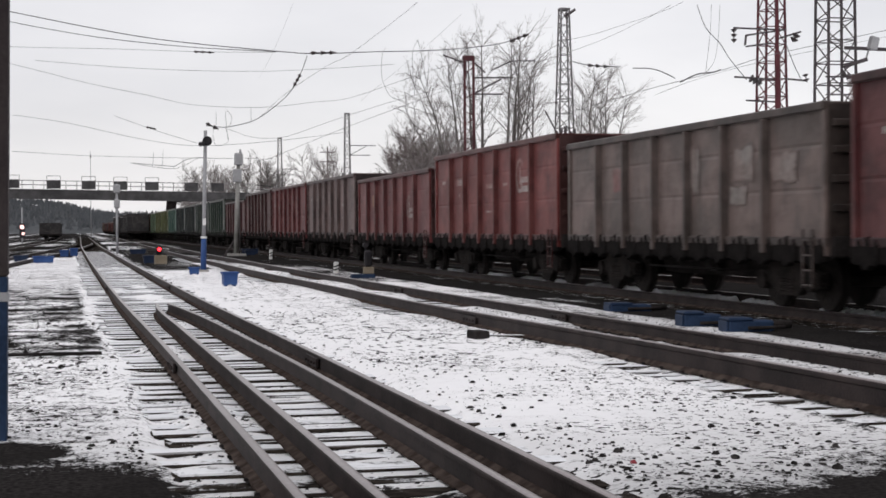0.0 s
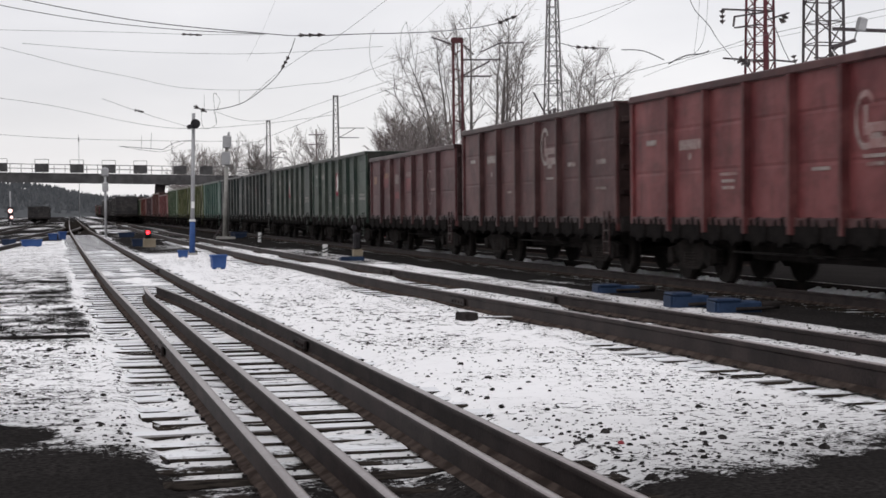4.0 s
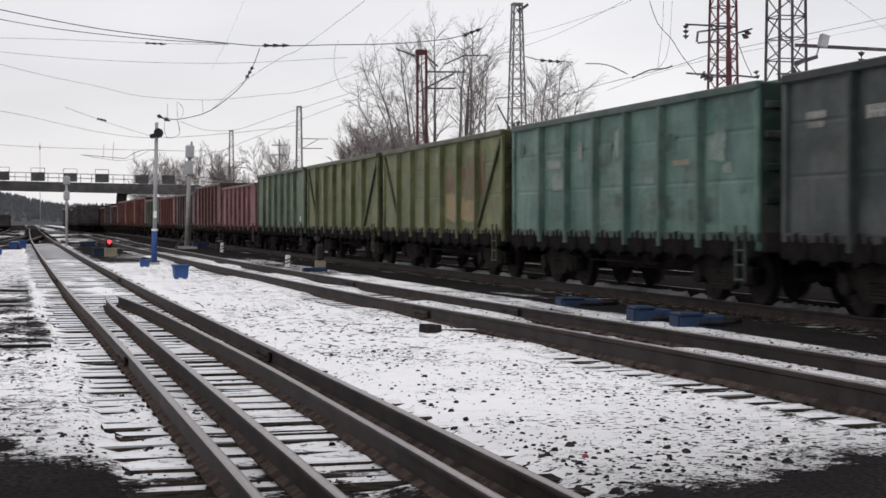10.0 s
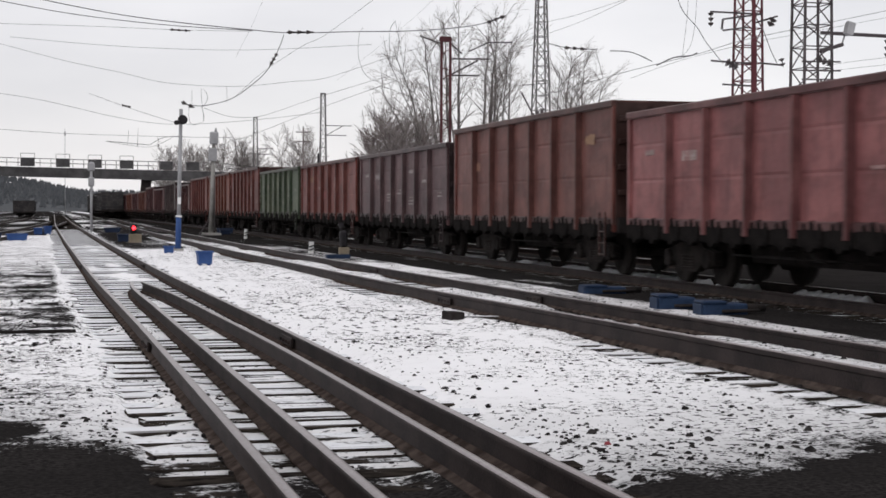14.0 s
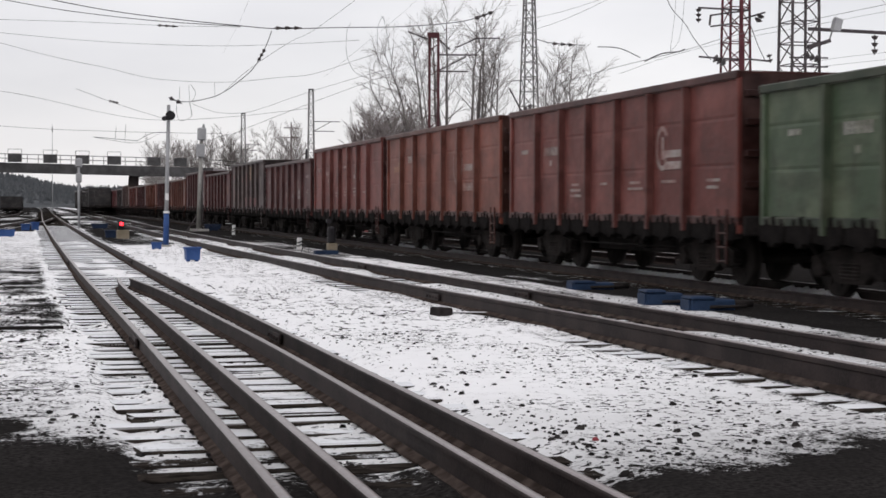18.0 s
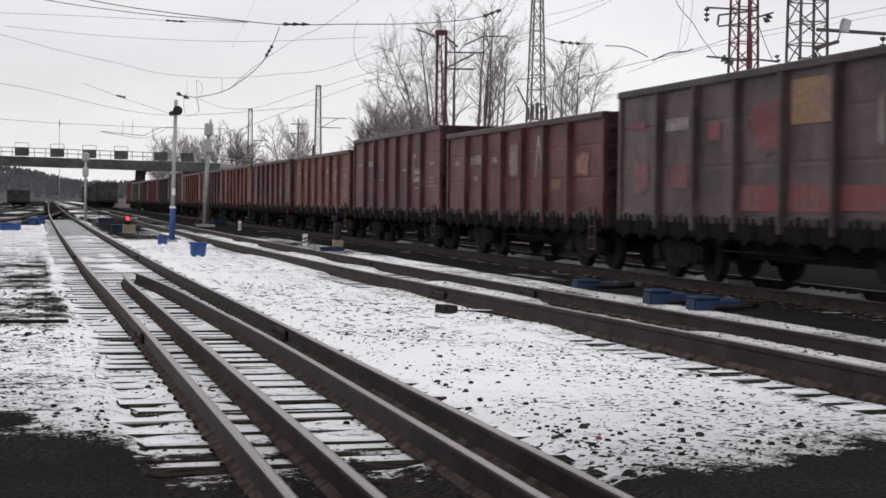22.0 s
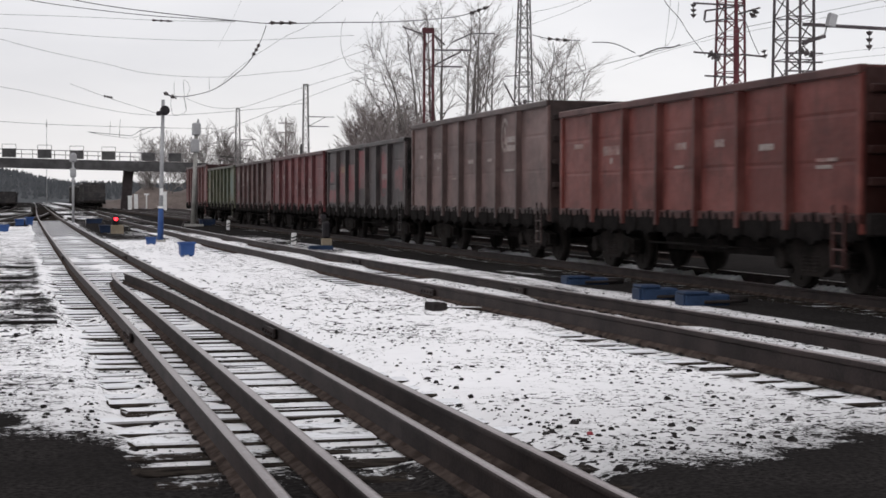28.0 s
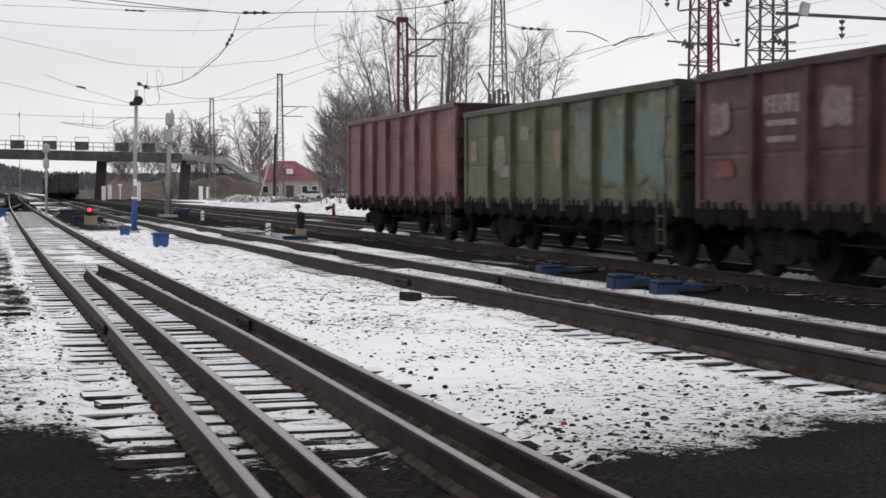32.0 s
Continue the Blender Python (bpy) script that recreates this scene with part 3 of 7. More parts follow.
def joined_sleepers(line, y0, y1, step, paint, length=2.7):
    verts, faces = [], []
    rnd = random.Random(5)
    y = y0
    while y < y1:
        xc, b = along(line, y), len(verts)
        j = rnd.uniform(-0.03, 0.03)
        for x in (-length / 2, length / 2):
            for d in (-0.12, 0.12):
                for z in (-0.14, -0.012):
                    verts.append((xc + x + j, y + d, z))
        faces += [tuple(b + i for i in q) for q in ((0, 1, 3, 2), (4, 6, 7, 5), (0, 4, 5, 1), (2, 3, 7, 6), (1, 5, 7, 3))]
        y += step
    me = bpy.data.meshes.new("far_sleepers")
    me.from_pydata(verts, [], faces)
    me.materials.append(M[paint])
    return me


def clips(line, y0, y1, step):
    """Spikes and base plates beside the rails."""
    bm = bmesh.new()
    rnd = random.Random(9)
    y = y0
    while y < y1:
        xc = along(line, y)
        for side in (-GAUGE / 2, GAUGE / 2):
            x = xc + side
            box(bm, x - 0.088, x + 0.088, y - 0.06, y + 0.075, -0.018, -0.008)
            for d in (-0.088, 0.088):
                u = rnd.uniform(-0.03, 0.03)
                box(bm, x + d - 0.014, x + d + 0.014, y + u - 0.016, y + u + 0.016, -0.008, 0.012)
        y += step
    return bm


def track(name, label, line, y0, y1, piece_to, step=0.545, detail_to=0.0, cant=0.0, dark=False):
    t = thing(name, label, "railway track", kind="structure")
    ys = spaced((y0, min(60, y1), 2.0), (min(60, y1), y1, 8.0)) + [y1] if y1 > 60 else spaced((y0, y1, 2.0)) + [y1]
    for side in (-GAUGE / 2, GAUGE / 2):
        share = cant if side < 0 else 0.25 * cant
        part("rail", rail_mesh(lambda y: along(line, y) + side, ys, lift=lambda y: share * (1 - 0.65 * soft_step(15, 30, y))), ("rail", "rail_head", "foot"), t)
    y, k = y0 + 0.2, 0
    rnd = random.Random(len(name))
    while y < piece_to:
        ob = part("sleeper", (DARK_SLEEPERS if y < 10.3 else SLEEPERS)[k % 6], "sleeper", t)
        ob.matrix_basis = pose(along(line, y) + rnd.uniform(-0.13, 0.13), y + rnd.uniform(-0.035, 0.035), -0.018 + rnd.uniform(-0.016, 0.006), 0, 0, rnd.uniform(-0.8, 0.8) + (180 if k % 2 else 0))
        y += step
        k += 1
    for a, b, paint in ((y, 120, "sleeper_dark" if dark else "sleeper"), (max(y, 120), y1, "sleeper_dark")):
        if a < min(b, y1):
            tagged(part("far_sleepers", joined_sleepers(line, a, min(b, y1), step, paint), paint, t), kind="stuff")
    if detail_to:
        tagged(part("rail_spikes", clips(line, y0 + 0.2, detail_to, step), "frame_dark", t), kind="stuff")
    return t


track_a = track("track_1", "near track of rusted rails on snow-dusted timber sleepers", LINE_A, 4.0, 330, 70, detail_to=36)
track("track_2", "second track of brown rails half drifted with snow", LINE_B, 6.0, 330, 70, detail_to=30, cant=0.075)
track_c = track("track_3", "track under the moving goods train", LINE_C, -50, 400, -50 + 0.2, detail_to=0, dark=True)
track("track_4", "dark track beyond the goods train", LINE_D, 40, 330, 40)
track("track_5", "far dark track beside the snow bank", LINE_E, 60, 330, 60)
track("track_6", "side track that curves into the near track", LINE_L, 42, 170, 42)

# frozen snow caught against the inside of the far rail under the train
def snow_ridge():
    verts, faces = [], []
    rnd = random.Random(17)
    y = 12.0
    while y < 60:
        if noise.noise((0.0, y * 0.45, 2.0)) > -0.1:
            d, b = rnd.uniform(0.12, 0.15), len(verts)
            for lean, x, z in ((0.0, 13.3, -0.03), (0.12, 13.5, 0.07), (0.20, 13.72, rnd.uniform(0.10, 0.13)), (0.02, 13.74, -0.03)):
                verts += [(x, y + lean, z), (x, y + lean + d, z)]
            faces += [tuple(b + i for i in q) for q in ((0, 1, 3, 2), (2, 3, 5, 4), (4, 5, 7, 6), (0, 2, 4, 6), (1, 7, 5, 3))]
        y += 0.29
    me = bpy.data.meshes.new("snow_ridge")
    me.from_pydata(verts, [], faces)
    me.materials.append(M["snow"])
    tagged(part("snow_ridge", me, "", track_c, "broken ridge of frozen snow along the rail"), kind="stuff")


snow_ridge()

# inner guard rails that close to a point between the running rails
GUARD_L = [(4, 1.625), (24, 1.60), (27, 1.58), (29.5, 1.60), (31.0, 1.66)]
GUARD_R = [(4, 2.395), (12, 2.395), (16, 2.375), (20, 2.30), (26.6, 2.13), (31.3, 1.885)]
guard_ys = spaced((4, 31.2, 0.8)) + [31.2]
part("guard_rail", rail_mesh(lambda y: along(GUARD_L, y), guard_ys, 0.185), ("rail", "rail_head", "foot"), track_a, "inner guard rail with a bent end")
part("guard_rail", rail_mesh(lambda y: along(GUARD_R, y), guard_ys, 0.185), ("rail", "rail_head", "foot"), track_a, "inner guard rail with a blunt end")


def fishplate(bm):
    for d in (-0.042, 0.042):
        box(bm, d - 0.016, d + 0.016, -0.4, 0.4, -0.15, -0.045, 0.006)
        for y in (-0.3, -0.1, 0.1, 0.3):
            rod(bm, (d * 1.2, y, -0.1), (d * 2.0, y, -0.1), 0.02, sides=6)


FISH = mesh_of("rail_joint", made(fishplate), "rail")
for line, side, ys in ((LINE_A, -1, (17.9, 42.0)), (LINE_A, 1, (18.1, 42.3)), (LINE_B, -1, (25.4,)), (LINE_B, 1, (25.6, 37.9))):
    for y in ys:
        ob = part("rail_joint", FISH, "rail", track_a)
        ob.location = (along(line, y) + side * GAUGE / 2, y, RAIL_TOP)


# ---- the goods train ----
PITCH, FIRST_GAP = 13.92, 8.44
LEN, HALF = 13.08, 1.49          # body length, half width to the sheet
SILL, FLOOR = 1.09, 1.23


def travelled(t):
    """Metres that the train has run by t seconds."""
    return 15.1 * t + 0.0148 * t * t


POSTS = [0.168 + 0.1328 * k for k in range(6)]     # side posts, in parts of the length
PANELS = [0.084, 0.2344, 0.3672, 0.50, 0.6328, 0.7656, 0.916]


def slack(j):
    """Longer couplings of the wagons with a brake platform."""
    return 0.0 if j < 29 else 0.48 if j < 36 else 0.28


def side_sheet(bm, height, ribs):
    """A side wall with pressed horizontal grooves."""
    zs = [FLOOR]
    for r in ribs:
        z = FLOOR + (height - FLOOR) * r
        zs += [z - 0.05, z, z + 0.05]
    zs.append(height)
    rows = []
    for i, z in enumerate(zs):
        dx = 0.012 if (i - 2) % 3 == 0 and 0 < i < len(zs) - 1 else 0.0
        rows.append([bm.verts.new((x, y, z)) for y in (-LEN / 2, LEN / 2) for x in (-HALF + dx, -HALF + 0.06)])
    for a, b in zip(rows, rows[1:]):
        for p, q in ((0, 2), (3, 1), (1, 0), (2, 3)):
            bm.faces.new((a[p], a[q], b[q], b[p]))
    for r in (rows[0], rows[-1]):
        bm.faces.new((r[0], r[1], r[3], r[2]))


def pillar(bm, height):
    """A hat-section post, its foot below the sill."""
    outline = [(-0.075, 0.0), (-0.045, -0.135), (0.045, -0.135), (0.075, 0.0)]
    lo, hi = SILL - 0.13, height - 0.09
    a = [bm.verts.new((-HALF + x, y, lo)) for y, x in outline]
    b = [bm.verts.new((-HALF + x, y, hi)) for y, x in outline]
    for i in range(4):
        bm.faces.new((a[i], a[(i + 1) % 4], b[(i + 1) % 4], b[i]))
    bm.faces.new(a)
    bm.faces.new(b)


def corner_post(bm, height):
    box(bm, -HALF - 0.06, -HALF + 0.10, -0.07, 0.07, SILL - 0.16, height - 0.05, 0.02)


def hatch_lock(bm):
    """Hinge bracket of a discharge hatch below the sill."""
    prism(bm, [(-0.44, 0.01), (-0.36, 0.03), (-0.33, 0.13), (-0.27, 0.12), (-0.25, 0.03), (-0.13, 0.02), (-0.10, 0.10), (-0.05, 0.17), (0.01, 0.15), (0.03, 0.02), (0.15, 0.04), (0.18, 0.13), (0.24, 0.11), (0.26, 0.02), (0.38, 0.03), (0.44, 0.01), (0.44, -0.22), (0.30, -0.25), (0.16, -0.24), (0.10, -0.33), (-0.05, -0.31), (-0.14, -0.24), (-0.30, -0.26), (-0.44, -0.22)], -HALF - 0.075, -HALF + 0.06)
    prism(bm, [(-0.41, 0.0), (-0.37, 0.06), (-0.34, 0.0), (-0.34, -0.24), (-0.40, -0.2)], -HALF - 0.10, -HALF - 0.02)
    rod(bm, (-HALF - 0.08, 0.0, -0.13), (-HALF + 0.06, 0.0, -0.13), 0.045, sides=6)


def end_sheet(bm, height):
    box(bm, -HALF, HALF, -0.04, 0.0, FLOOR - 0.15, height)


def end_rib(bm):
    box(bm, -HALF + 0.05, HALF - 0.05, -0.10, -0.04, -0.06, 0.06, 0.015)


def end_post(bm, height):
    box(bm, -0.05, 0.05, -0.13, -0.04, FLOOR - 0.1, height - 0.08)


def rim(bm, height):
    for s in (-1, 1):
        box(bm, s * (HALF + 0.0) - 0.09, s * (HALF + 0.0) + 0.09, -LEN / 2, LEN / 2, height - 0.09, height + 0.05, 0.02)
    for s in (-1, 1):
        y = s * (LEN / 2 - 0.06)
        box(bm, -HALF + 0.09, HALF - 0.09, y - 0.07, y + 0.07, height - 0.08, height + 0.045, 0.02)


def under(bm):
    box(bm, -0.32, 0.32, -LEN / 2 - 0.05, LEN / 2 + 0.05, 0.86, 1.22, 0.03)


def cross_bearer(bm):
    box(bm, -HALF + 0.02, HALF - 0.02, -0.11, 0.11, 0.98, 1.26)


def headstock(bm):
    box(bm, -1.46, 1.46, -0.09, 0.09, 0.9, 1.24, 0.03)


def hopper_chute(bm):
    prism(bm, [(-2.95, 1.0), (2.95, 1.0), (2.6, 0.46), (-2.6, 0.46)], -0.62, 0.62)


def sill(bm):
    for s in (-1, 1):
        box(bm, min(s * (HALF + 0.06), s * (HALF - 0.05)), max(s * (HALF + 0.06), s * (HALF - 0.05)), -LEN / 2, LEN / 2, SILL - 0.02, FLOOR, 0.015)


def brake_gear(bm):
    rod(bm, (-0.6, -0.5, 0.72), (-0.6, 0.15, 0.72), 0.19, sides=14)
    rod(bm, (-0.6, 0.15, 0.72), (-0.6, 1.5, 0.70), 0.025, sides=6)
    rod(bm, (0.55, 0.7, 0.75), (0.55, 1.75, 0.75), 0.22, sides=14)
    rod(bm, (-1.0, -2.6, 0.6), (-1.0, 2.6, 0.6), 0.022, sides=6)


def coupler(bm):
    box(bm, -0.11, 0.11, 0.0, 0.45, -0.12, 0.12, 0.02)
    prism(bm, [(0.42, -0.17), (0.66, -0.20), (0.66, 0.2), (0.42, 0.17)], -0.2, 0.17)
    rod(bm, (0.30, 0.05, -0.1), (0.32, 0.5, -0.42), 0.03, sides=6)


def bogie_side(bm):
    prism(bm, [(-1.2, 0.40), (-1.2, 0.62), (-0.70, 0.70), (-0.5, 0.84), (0.5, 0.84), (0.70, 0.70), (1.2, 0.62), (1.2, 0.40), (0.98, 0.34), (0.72, 0.44),
               (0.36, 0.24), (-0.36, 0.24), (-0.72, 0.44), (-0.98, 0.34)], -1.14, -0.98)
    for y in (-0.925, 0.925):
        rod(bm, (-1.2, y, 0.475), (-0.96, y, 0.475), 0.16, sides=14)
    for y in (-0.19, 0.0, 0.19):
        for k in range(5):
            rod(bm, (-1.10, y, 0.30 + k * 0.055), (-1.10, y, 0.33 + k * 0.055), 0.085, sides=10)


def bolster(bm):
    box(bm, -1.05, 1.05, -0.2, 0.2, 0.52, 0.86, 0.03)


def wheel_set(bm):
    rod(bm, (-1.02, 0, 0), (1.02, 0, 0), 0.08, sides=10)
    for s in (-1, 1):
        a = s * 0.73
        rod(bm, (a, 0, 0), (a + s * 0.135, 0, 0), 0.475, 0.468, 28)
        rod(bm, (a - s * 0.03, 0, 0), (a, 0, 0), 0.505, 0.505, 28)
        rod(bm, (a + s * 0.135, 0, 0), (a + s * 0.175, 0, 0), 0.17, 0.14, 14)
        for k in range(6):
            c, d = math.cos(k * math.pi / 3), math.sin(k * math.pi / 3)
            rod(bm, (a + s * 0.13, c * 0.3, d * 0.3), (a + s * 0.15, c * 0.3, d * 0.3), 0.05, sides=6)


def ladder(bm):
    for y in (-0.17, 0.17):
        box(bm, -HALF - 0.10, -HALF - 0.07, y - 0.018, y + 0.018, 0.42, 1.35)
    for z in (0.46, 0.70, 0.94, 1.18):
        box(bm, -HALF - 0.105, -HALF - 0.065, -0.17, 0.17, z - 0.012, z + 0.012)


def brace(bm, height, sign):
    """A diagonal stay across the last panel."""
    y0, y1 = (LEN / 2 - 0.2) * sign, (LEN / 2 - LEN * POSTS[0] + 0.05) * sign
    beam(bm, (-HALF - 0.035, y1, FLOOR + 0.08), (-HALF - 0.035, y0, height - 0.2), 0.07, 0.11)


HEIGHTS = {"low": 3.30, "tall": 3.62}
SHARED = {}
for key, h in HEIGHTS.items():
    SHARED[key] = {
        "side": mesh_of("side_wall", made(side_sheet, h, (0.36, 0.70)), "paint"),
        "end": mesh_of("end_sheet", made(end_sheet, h), "paint"),
        "end_post": mesh_of("end_post", made(end_post, h), "paint"),
        "pillar": mesh_of("pillar", made(pillar, h), "paint"),
        "corner": mesh_of("corner_post", made(corner_post, h), "paint"),
        "rim": mesh_of("top_rim", made(rim, h), "paint"),
        "brace_a": mesh_of("brace", made(brace, h, 1), "paint"),
        "brace_b": mesh_of("brace", made(brace, h, -1), "paint"),
    }
RIB_ME = mesh_of("end_rib", made(end_rib), "paint")
SILL_ME = mesh_of("side_sill", made(sill), "paint")
HATCH_ME = mesh_of("hatch_hinge", made(hatch_lock), "soot")
UNDER_ME = mesh_of("centre_sill", made(under), "frame_dark")
CROSS_ME = mesh_of("cross_bearer", made(cross_bearer), "frame_dark")
HEAD_ME = mesh_of("headstock", made(headstock), "frame_dark")
CHUTE_ME = mesh_of("equipment_tray", made(hopper_chute), "frame_dark")
BRAKE_ME = mesh_of("brake_gear", made(brake_gear), "frame_dark")
COUPLER_ME = mesh_of("coupler", made(coupler), "frame_dark")
SIDE_ME = mesh_of("side_frame", made(bogie_side), "bogie")
BOLSTER_ME = mesh_of("bolster", made(bolster), "frame_dark")
SHOE_ME = mesh_of("brake_shoe", made(lambda bm: prism(bm, [(-0.05, 0.3), (0.05, 0.3), (0.07, 0.48), (0.05, 0.66), (-0.05, 0.66)], -0.05, 0.05)), "frame_dark")
WHEEL_ME = mesh_of("wheel_set", made(wheel_set), "wheel")
LADDER_ME = mesh_of("step_ladder", made(ladder), "paint")
FLOOR_ME = mesh_of("floor", made(lambda bm: box(bm, -HALF + 0.07, HALF - 0.07, -LEN / 2 + 0.05, LEN / 2 - 0.05, FLOOR - 0.06, FLOOR)), "frame_dark")
TURN = pose(0, 0, 0, 0, 0, 180)


def build_wagon(height, braced):
    """An open-top gondola wagon with all its parts, origin on the rails at its middle."""
    w = thing("gondola_wagon", "open-top steel gondola wagon", "goods wagon")
    S = SHARED[height]
    for turn in (Matrix(), TURN):
        part("side_wall", S["side"], "", w).matrix_basis = turn
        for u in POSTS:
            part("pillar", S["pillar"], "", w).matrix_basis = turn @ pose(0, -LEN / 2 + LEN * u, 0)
        for y in (-LEN / 2 + 0.07, LEN / 2 - 0.07):
            part("corner_post", S["corner"], "", w).matrix_basis = turn @ pose(0, y, 0)
        for k in range(14):
            part("hatch_hinge", HATCH_ME, "", w).matrix_basis = turn @ pose(0, -LEN / 2 + LEN * (k + 0.5) / 14, SILL - 0.02)
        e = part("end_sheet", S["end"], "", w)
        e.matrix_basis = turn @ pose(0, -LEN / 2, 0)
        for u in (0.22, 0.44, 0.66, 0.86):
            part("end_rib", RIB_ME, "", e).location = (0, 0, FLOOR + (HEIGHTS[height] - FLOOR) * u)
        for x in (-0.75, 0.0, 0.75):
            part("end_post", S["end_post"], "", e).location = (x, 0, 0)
        part("coupler", COUPLER_ME, "", w).matrix_basis = turn @ pose(0, LEN / 2, 0.96)
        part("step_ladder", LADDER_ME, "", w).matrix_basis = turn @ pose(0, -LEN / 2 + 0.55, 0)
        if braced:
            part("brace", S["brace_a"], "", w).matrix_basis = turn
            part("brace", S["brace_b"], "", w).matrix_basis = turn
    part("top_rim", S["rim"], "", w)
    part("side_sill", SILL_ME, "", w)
    part("floor", FLOOR_ME, "", w)
    part("centre_sill", UNDER_ME, "", w)
    part("equipment_tray", CHUTE_ME, "", w)
    for y in (-4.9, -2.2, 0.0, 2.2, 4.9):
        part("cross_bearer", CROSS_ME, "", w).location = (0, y, 0)
    for y in (-LEN / 2 + 0.02, LEN / 2 - 0.02):
        part("headstock", HEAD_ME, "", w).location = (0, y, 0)
    part("brake_gear", BRAKE_ME, "", w)
    for y in (-4.325, 4.325):
        b = part("bogie", BOLSTER_ME, "", w)
        b.matrix_basis = pose(0, y, 0)
        for turn in (Matrix(), TURN):
            part("side_frame", SIDE_ME, "", b).matrix_basis = turn
        for d in (-0.925, 0.925):
            part("wheel_set", WHEEL_ME, "", b).matrix_basis = pose(0, d, 0.475)
            for x in (-0.8, 0.8):
                part("brake_shoe", SHOE_ME, "", b).location = (x, d + (0.53 if d < 0 else -0.53), 0)
    return w


# paint of each wagon from the front: colour, height, stays, what the label says
RED, DARK, BROWN, GREY, PINK = (0.168, 0.031, 0.034), (0.098, 0.0205, 0.0235), (0.160, 0.047, 0.037), (0.168, 0.118, 0.108), (0.30, 0.105, 0.108)
GREEN, DEEP, TEAL, OLIVE, LEAF = (0.040, 0.069, 0.060), (0.044, 0.064, 0.061), (0.108, 0.215, 0.18), (0.165, 0.185, 0.072), (0.108, 0.205, 0.102)
ORANGE, RUSTY = (0.185, 0.052, 0.030), (0.182, 0.039, 0.031)
TRAIN = [
    (DARK, "tall", False, "dark red"), (GREY, "low", False, "weathered grey"), (RED, "tall", False, "red-brown"), (RED, "low", False, "rusty red"),
    (GREY, "tall", False, "grey-brown"), (RED, "tall", False, "red"), ((0.080, 0.022, 0.025), "tall", False, "sooty dark red"), ((0.100, 0.031, 0.033), "low", False, "rusty red"),
    (GREEN, "tall", False, "dark green"), (GREEN, "tall", False, "dark green"), (DEEP, "tall", False, "grey-green"), (DEEP, "tall", False, "dark grey-green"),
    (TEAL, "tall", False, "faded turquoise"), (OLIVE, "tall", True, "yellow-green, rust-streaked"), ((0.15, 0.17, 0.058), "tall", True, "yellow-green"), (LEAF, "tall", False, "light green"),
    (PINK, "low", False, "faded pink"), (BROWN, "tall", False, "brown"), ((0.110, 0.052, 0.062), "low", False, "purple-brown"), (RUSTY, "low", False, "rusty red"),
    ((0.078, 0.122, 0.068), "low", False, "green"), (RUSTY, "tall", False, "red-brown"), (ORANGE, "tall", False, "orange-brown"), (RUSTY, "tall", False, "red-brown"),
    (DARK, "low", False, "dark red"), ((0.088, 0.054, 0.055), "tall", False, "patched grey and red"), (DARK, "low", False, "dark red"), (DARK, "tall", False, "dark red"),
    (ORANGE, "low", False, "orange-brown"), (DARK, "low", False, "dark red"), (ORANGE, "low", False, "orange-brown"), (DARK, "low", False, "dark red"),
    (RUSTY, "low", False, "red"), ((0.145, 0.090, 0.082), "tall", False, "grey-brown"), ((0.046, 0.037, 0.038), "low", False, "dark grey and red"), ((0.175, 0.040, 0.046), "low", False, "red"),
    ((0.092, 0.036, 0.036), "low", False, "dull red-brown"), ((0.100, 0.132, 0.068), "low", False, "faded grey-green"), ((0.20, 0.082, 0.078), "tall", False, "pale red"),
]


def bar_mark(bm, w, h):
    """A plain painted bar, a little ragged, lying on the sheet."""
    n = max(1, round(w / (0.8 * h))) if h < 0.33 else 1
    up, down = [], []
    for k in range(n):
        y, s = w / 2 - w * (k + 0.5) / n, (0.36 if n > 1 else 0.5) * w / n
        for d in (s, -s):
            if n > 1 and (k or d < 0) and not (k == n - 1 and d < 0):
                pair = ((h * 0.05, h * 0.46), (-h * 0.1, -h * (0.5 - 0.05 * (k % 2))))
                pair = pair if d > 0 else tuple(p[::-1] for p in pair)
                up += [(y + d, v) for v in pair[0]]
                down += [(y + d, v) for v in pair[1]]
            else:
                up.append((y + d, h * 0.46))
                down.append((y + d, -h * 0.48))
    prism(bm, up + down[::-1], -0.004, 0.0)


def arc_mark(bm, r, wide, a0, a1):
    """A painted ring or part of one."""
    n = 28
    pts = []
    for k in range(n + 1):
        a = radians(a0 + (a1 - a0) * k / n)
        pts.append([bm.verts.new((x, -q * math.cos(a) * 0.72, q * math.sin(a))) for x in (-0.004, 0.0) for q in (r - wide, r)])
    for p, q in zip(pts, pts[1:]):
        for i, j in ((0, 1), (1, 3), (3, 2), (2, 0)):
            bm.faces.new((p[i], p[j], q[j], q[i]))


def blot_mark(bm, w, h, seed):
    """A ragged patch of old paint or rust."""
    n = 44
    rings = []
    for share in (1.0, 0.72, 0.4):
        ring = []
        for k in range(n):
            a = 2 * math.pi * k / n
            q = 0.85 / max(abs(math.cos(a)), abs(math.sin(a))) ** 0.8 + 0.3 * noise.noise((math.cos(a) * 1.6, math.sin(a) * 1.6, seed)) + 0.14 * noise.noise((math.cos(a) * 7, math.sin(a) * 7, seed))
            ring.append(bm.verts.new((-0.003, 0.56 * share * w * q * math.cos(a), 0.56 * share * h * q * math.sin(a))))
        rings.append(ring)
    for a, b in zip(rings, rings[1:]):
        for k in range(n):
            bm.faces.new((a[k], a[(k + 1) % n], b[(k + 1) % n], b[k]))
    bm.faces.new(rings[-1])


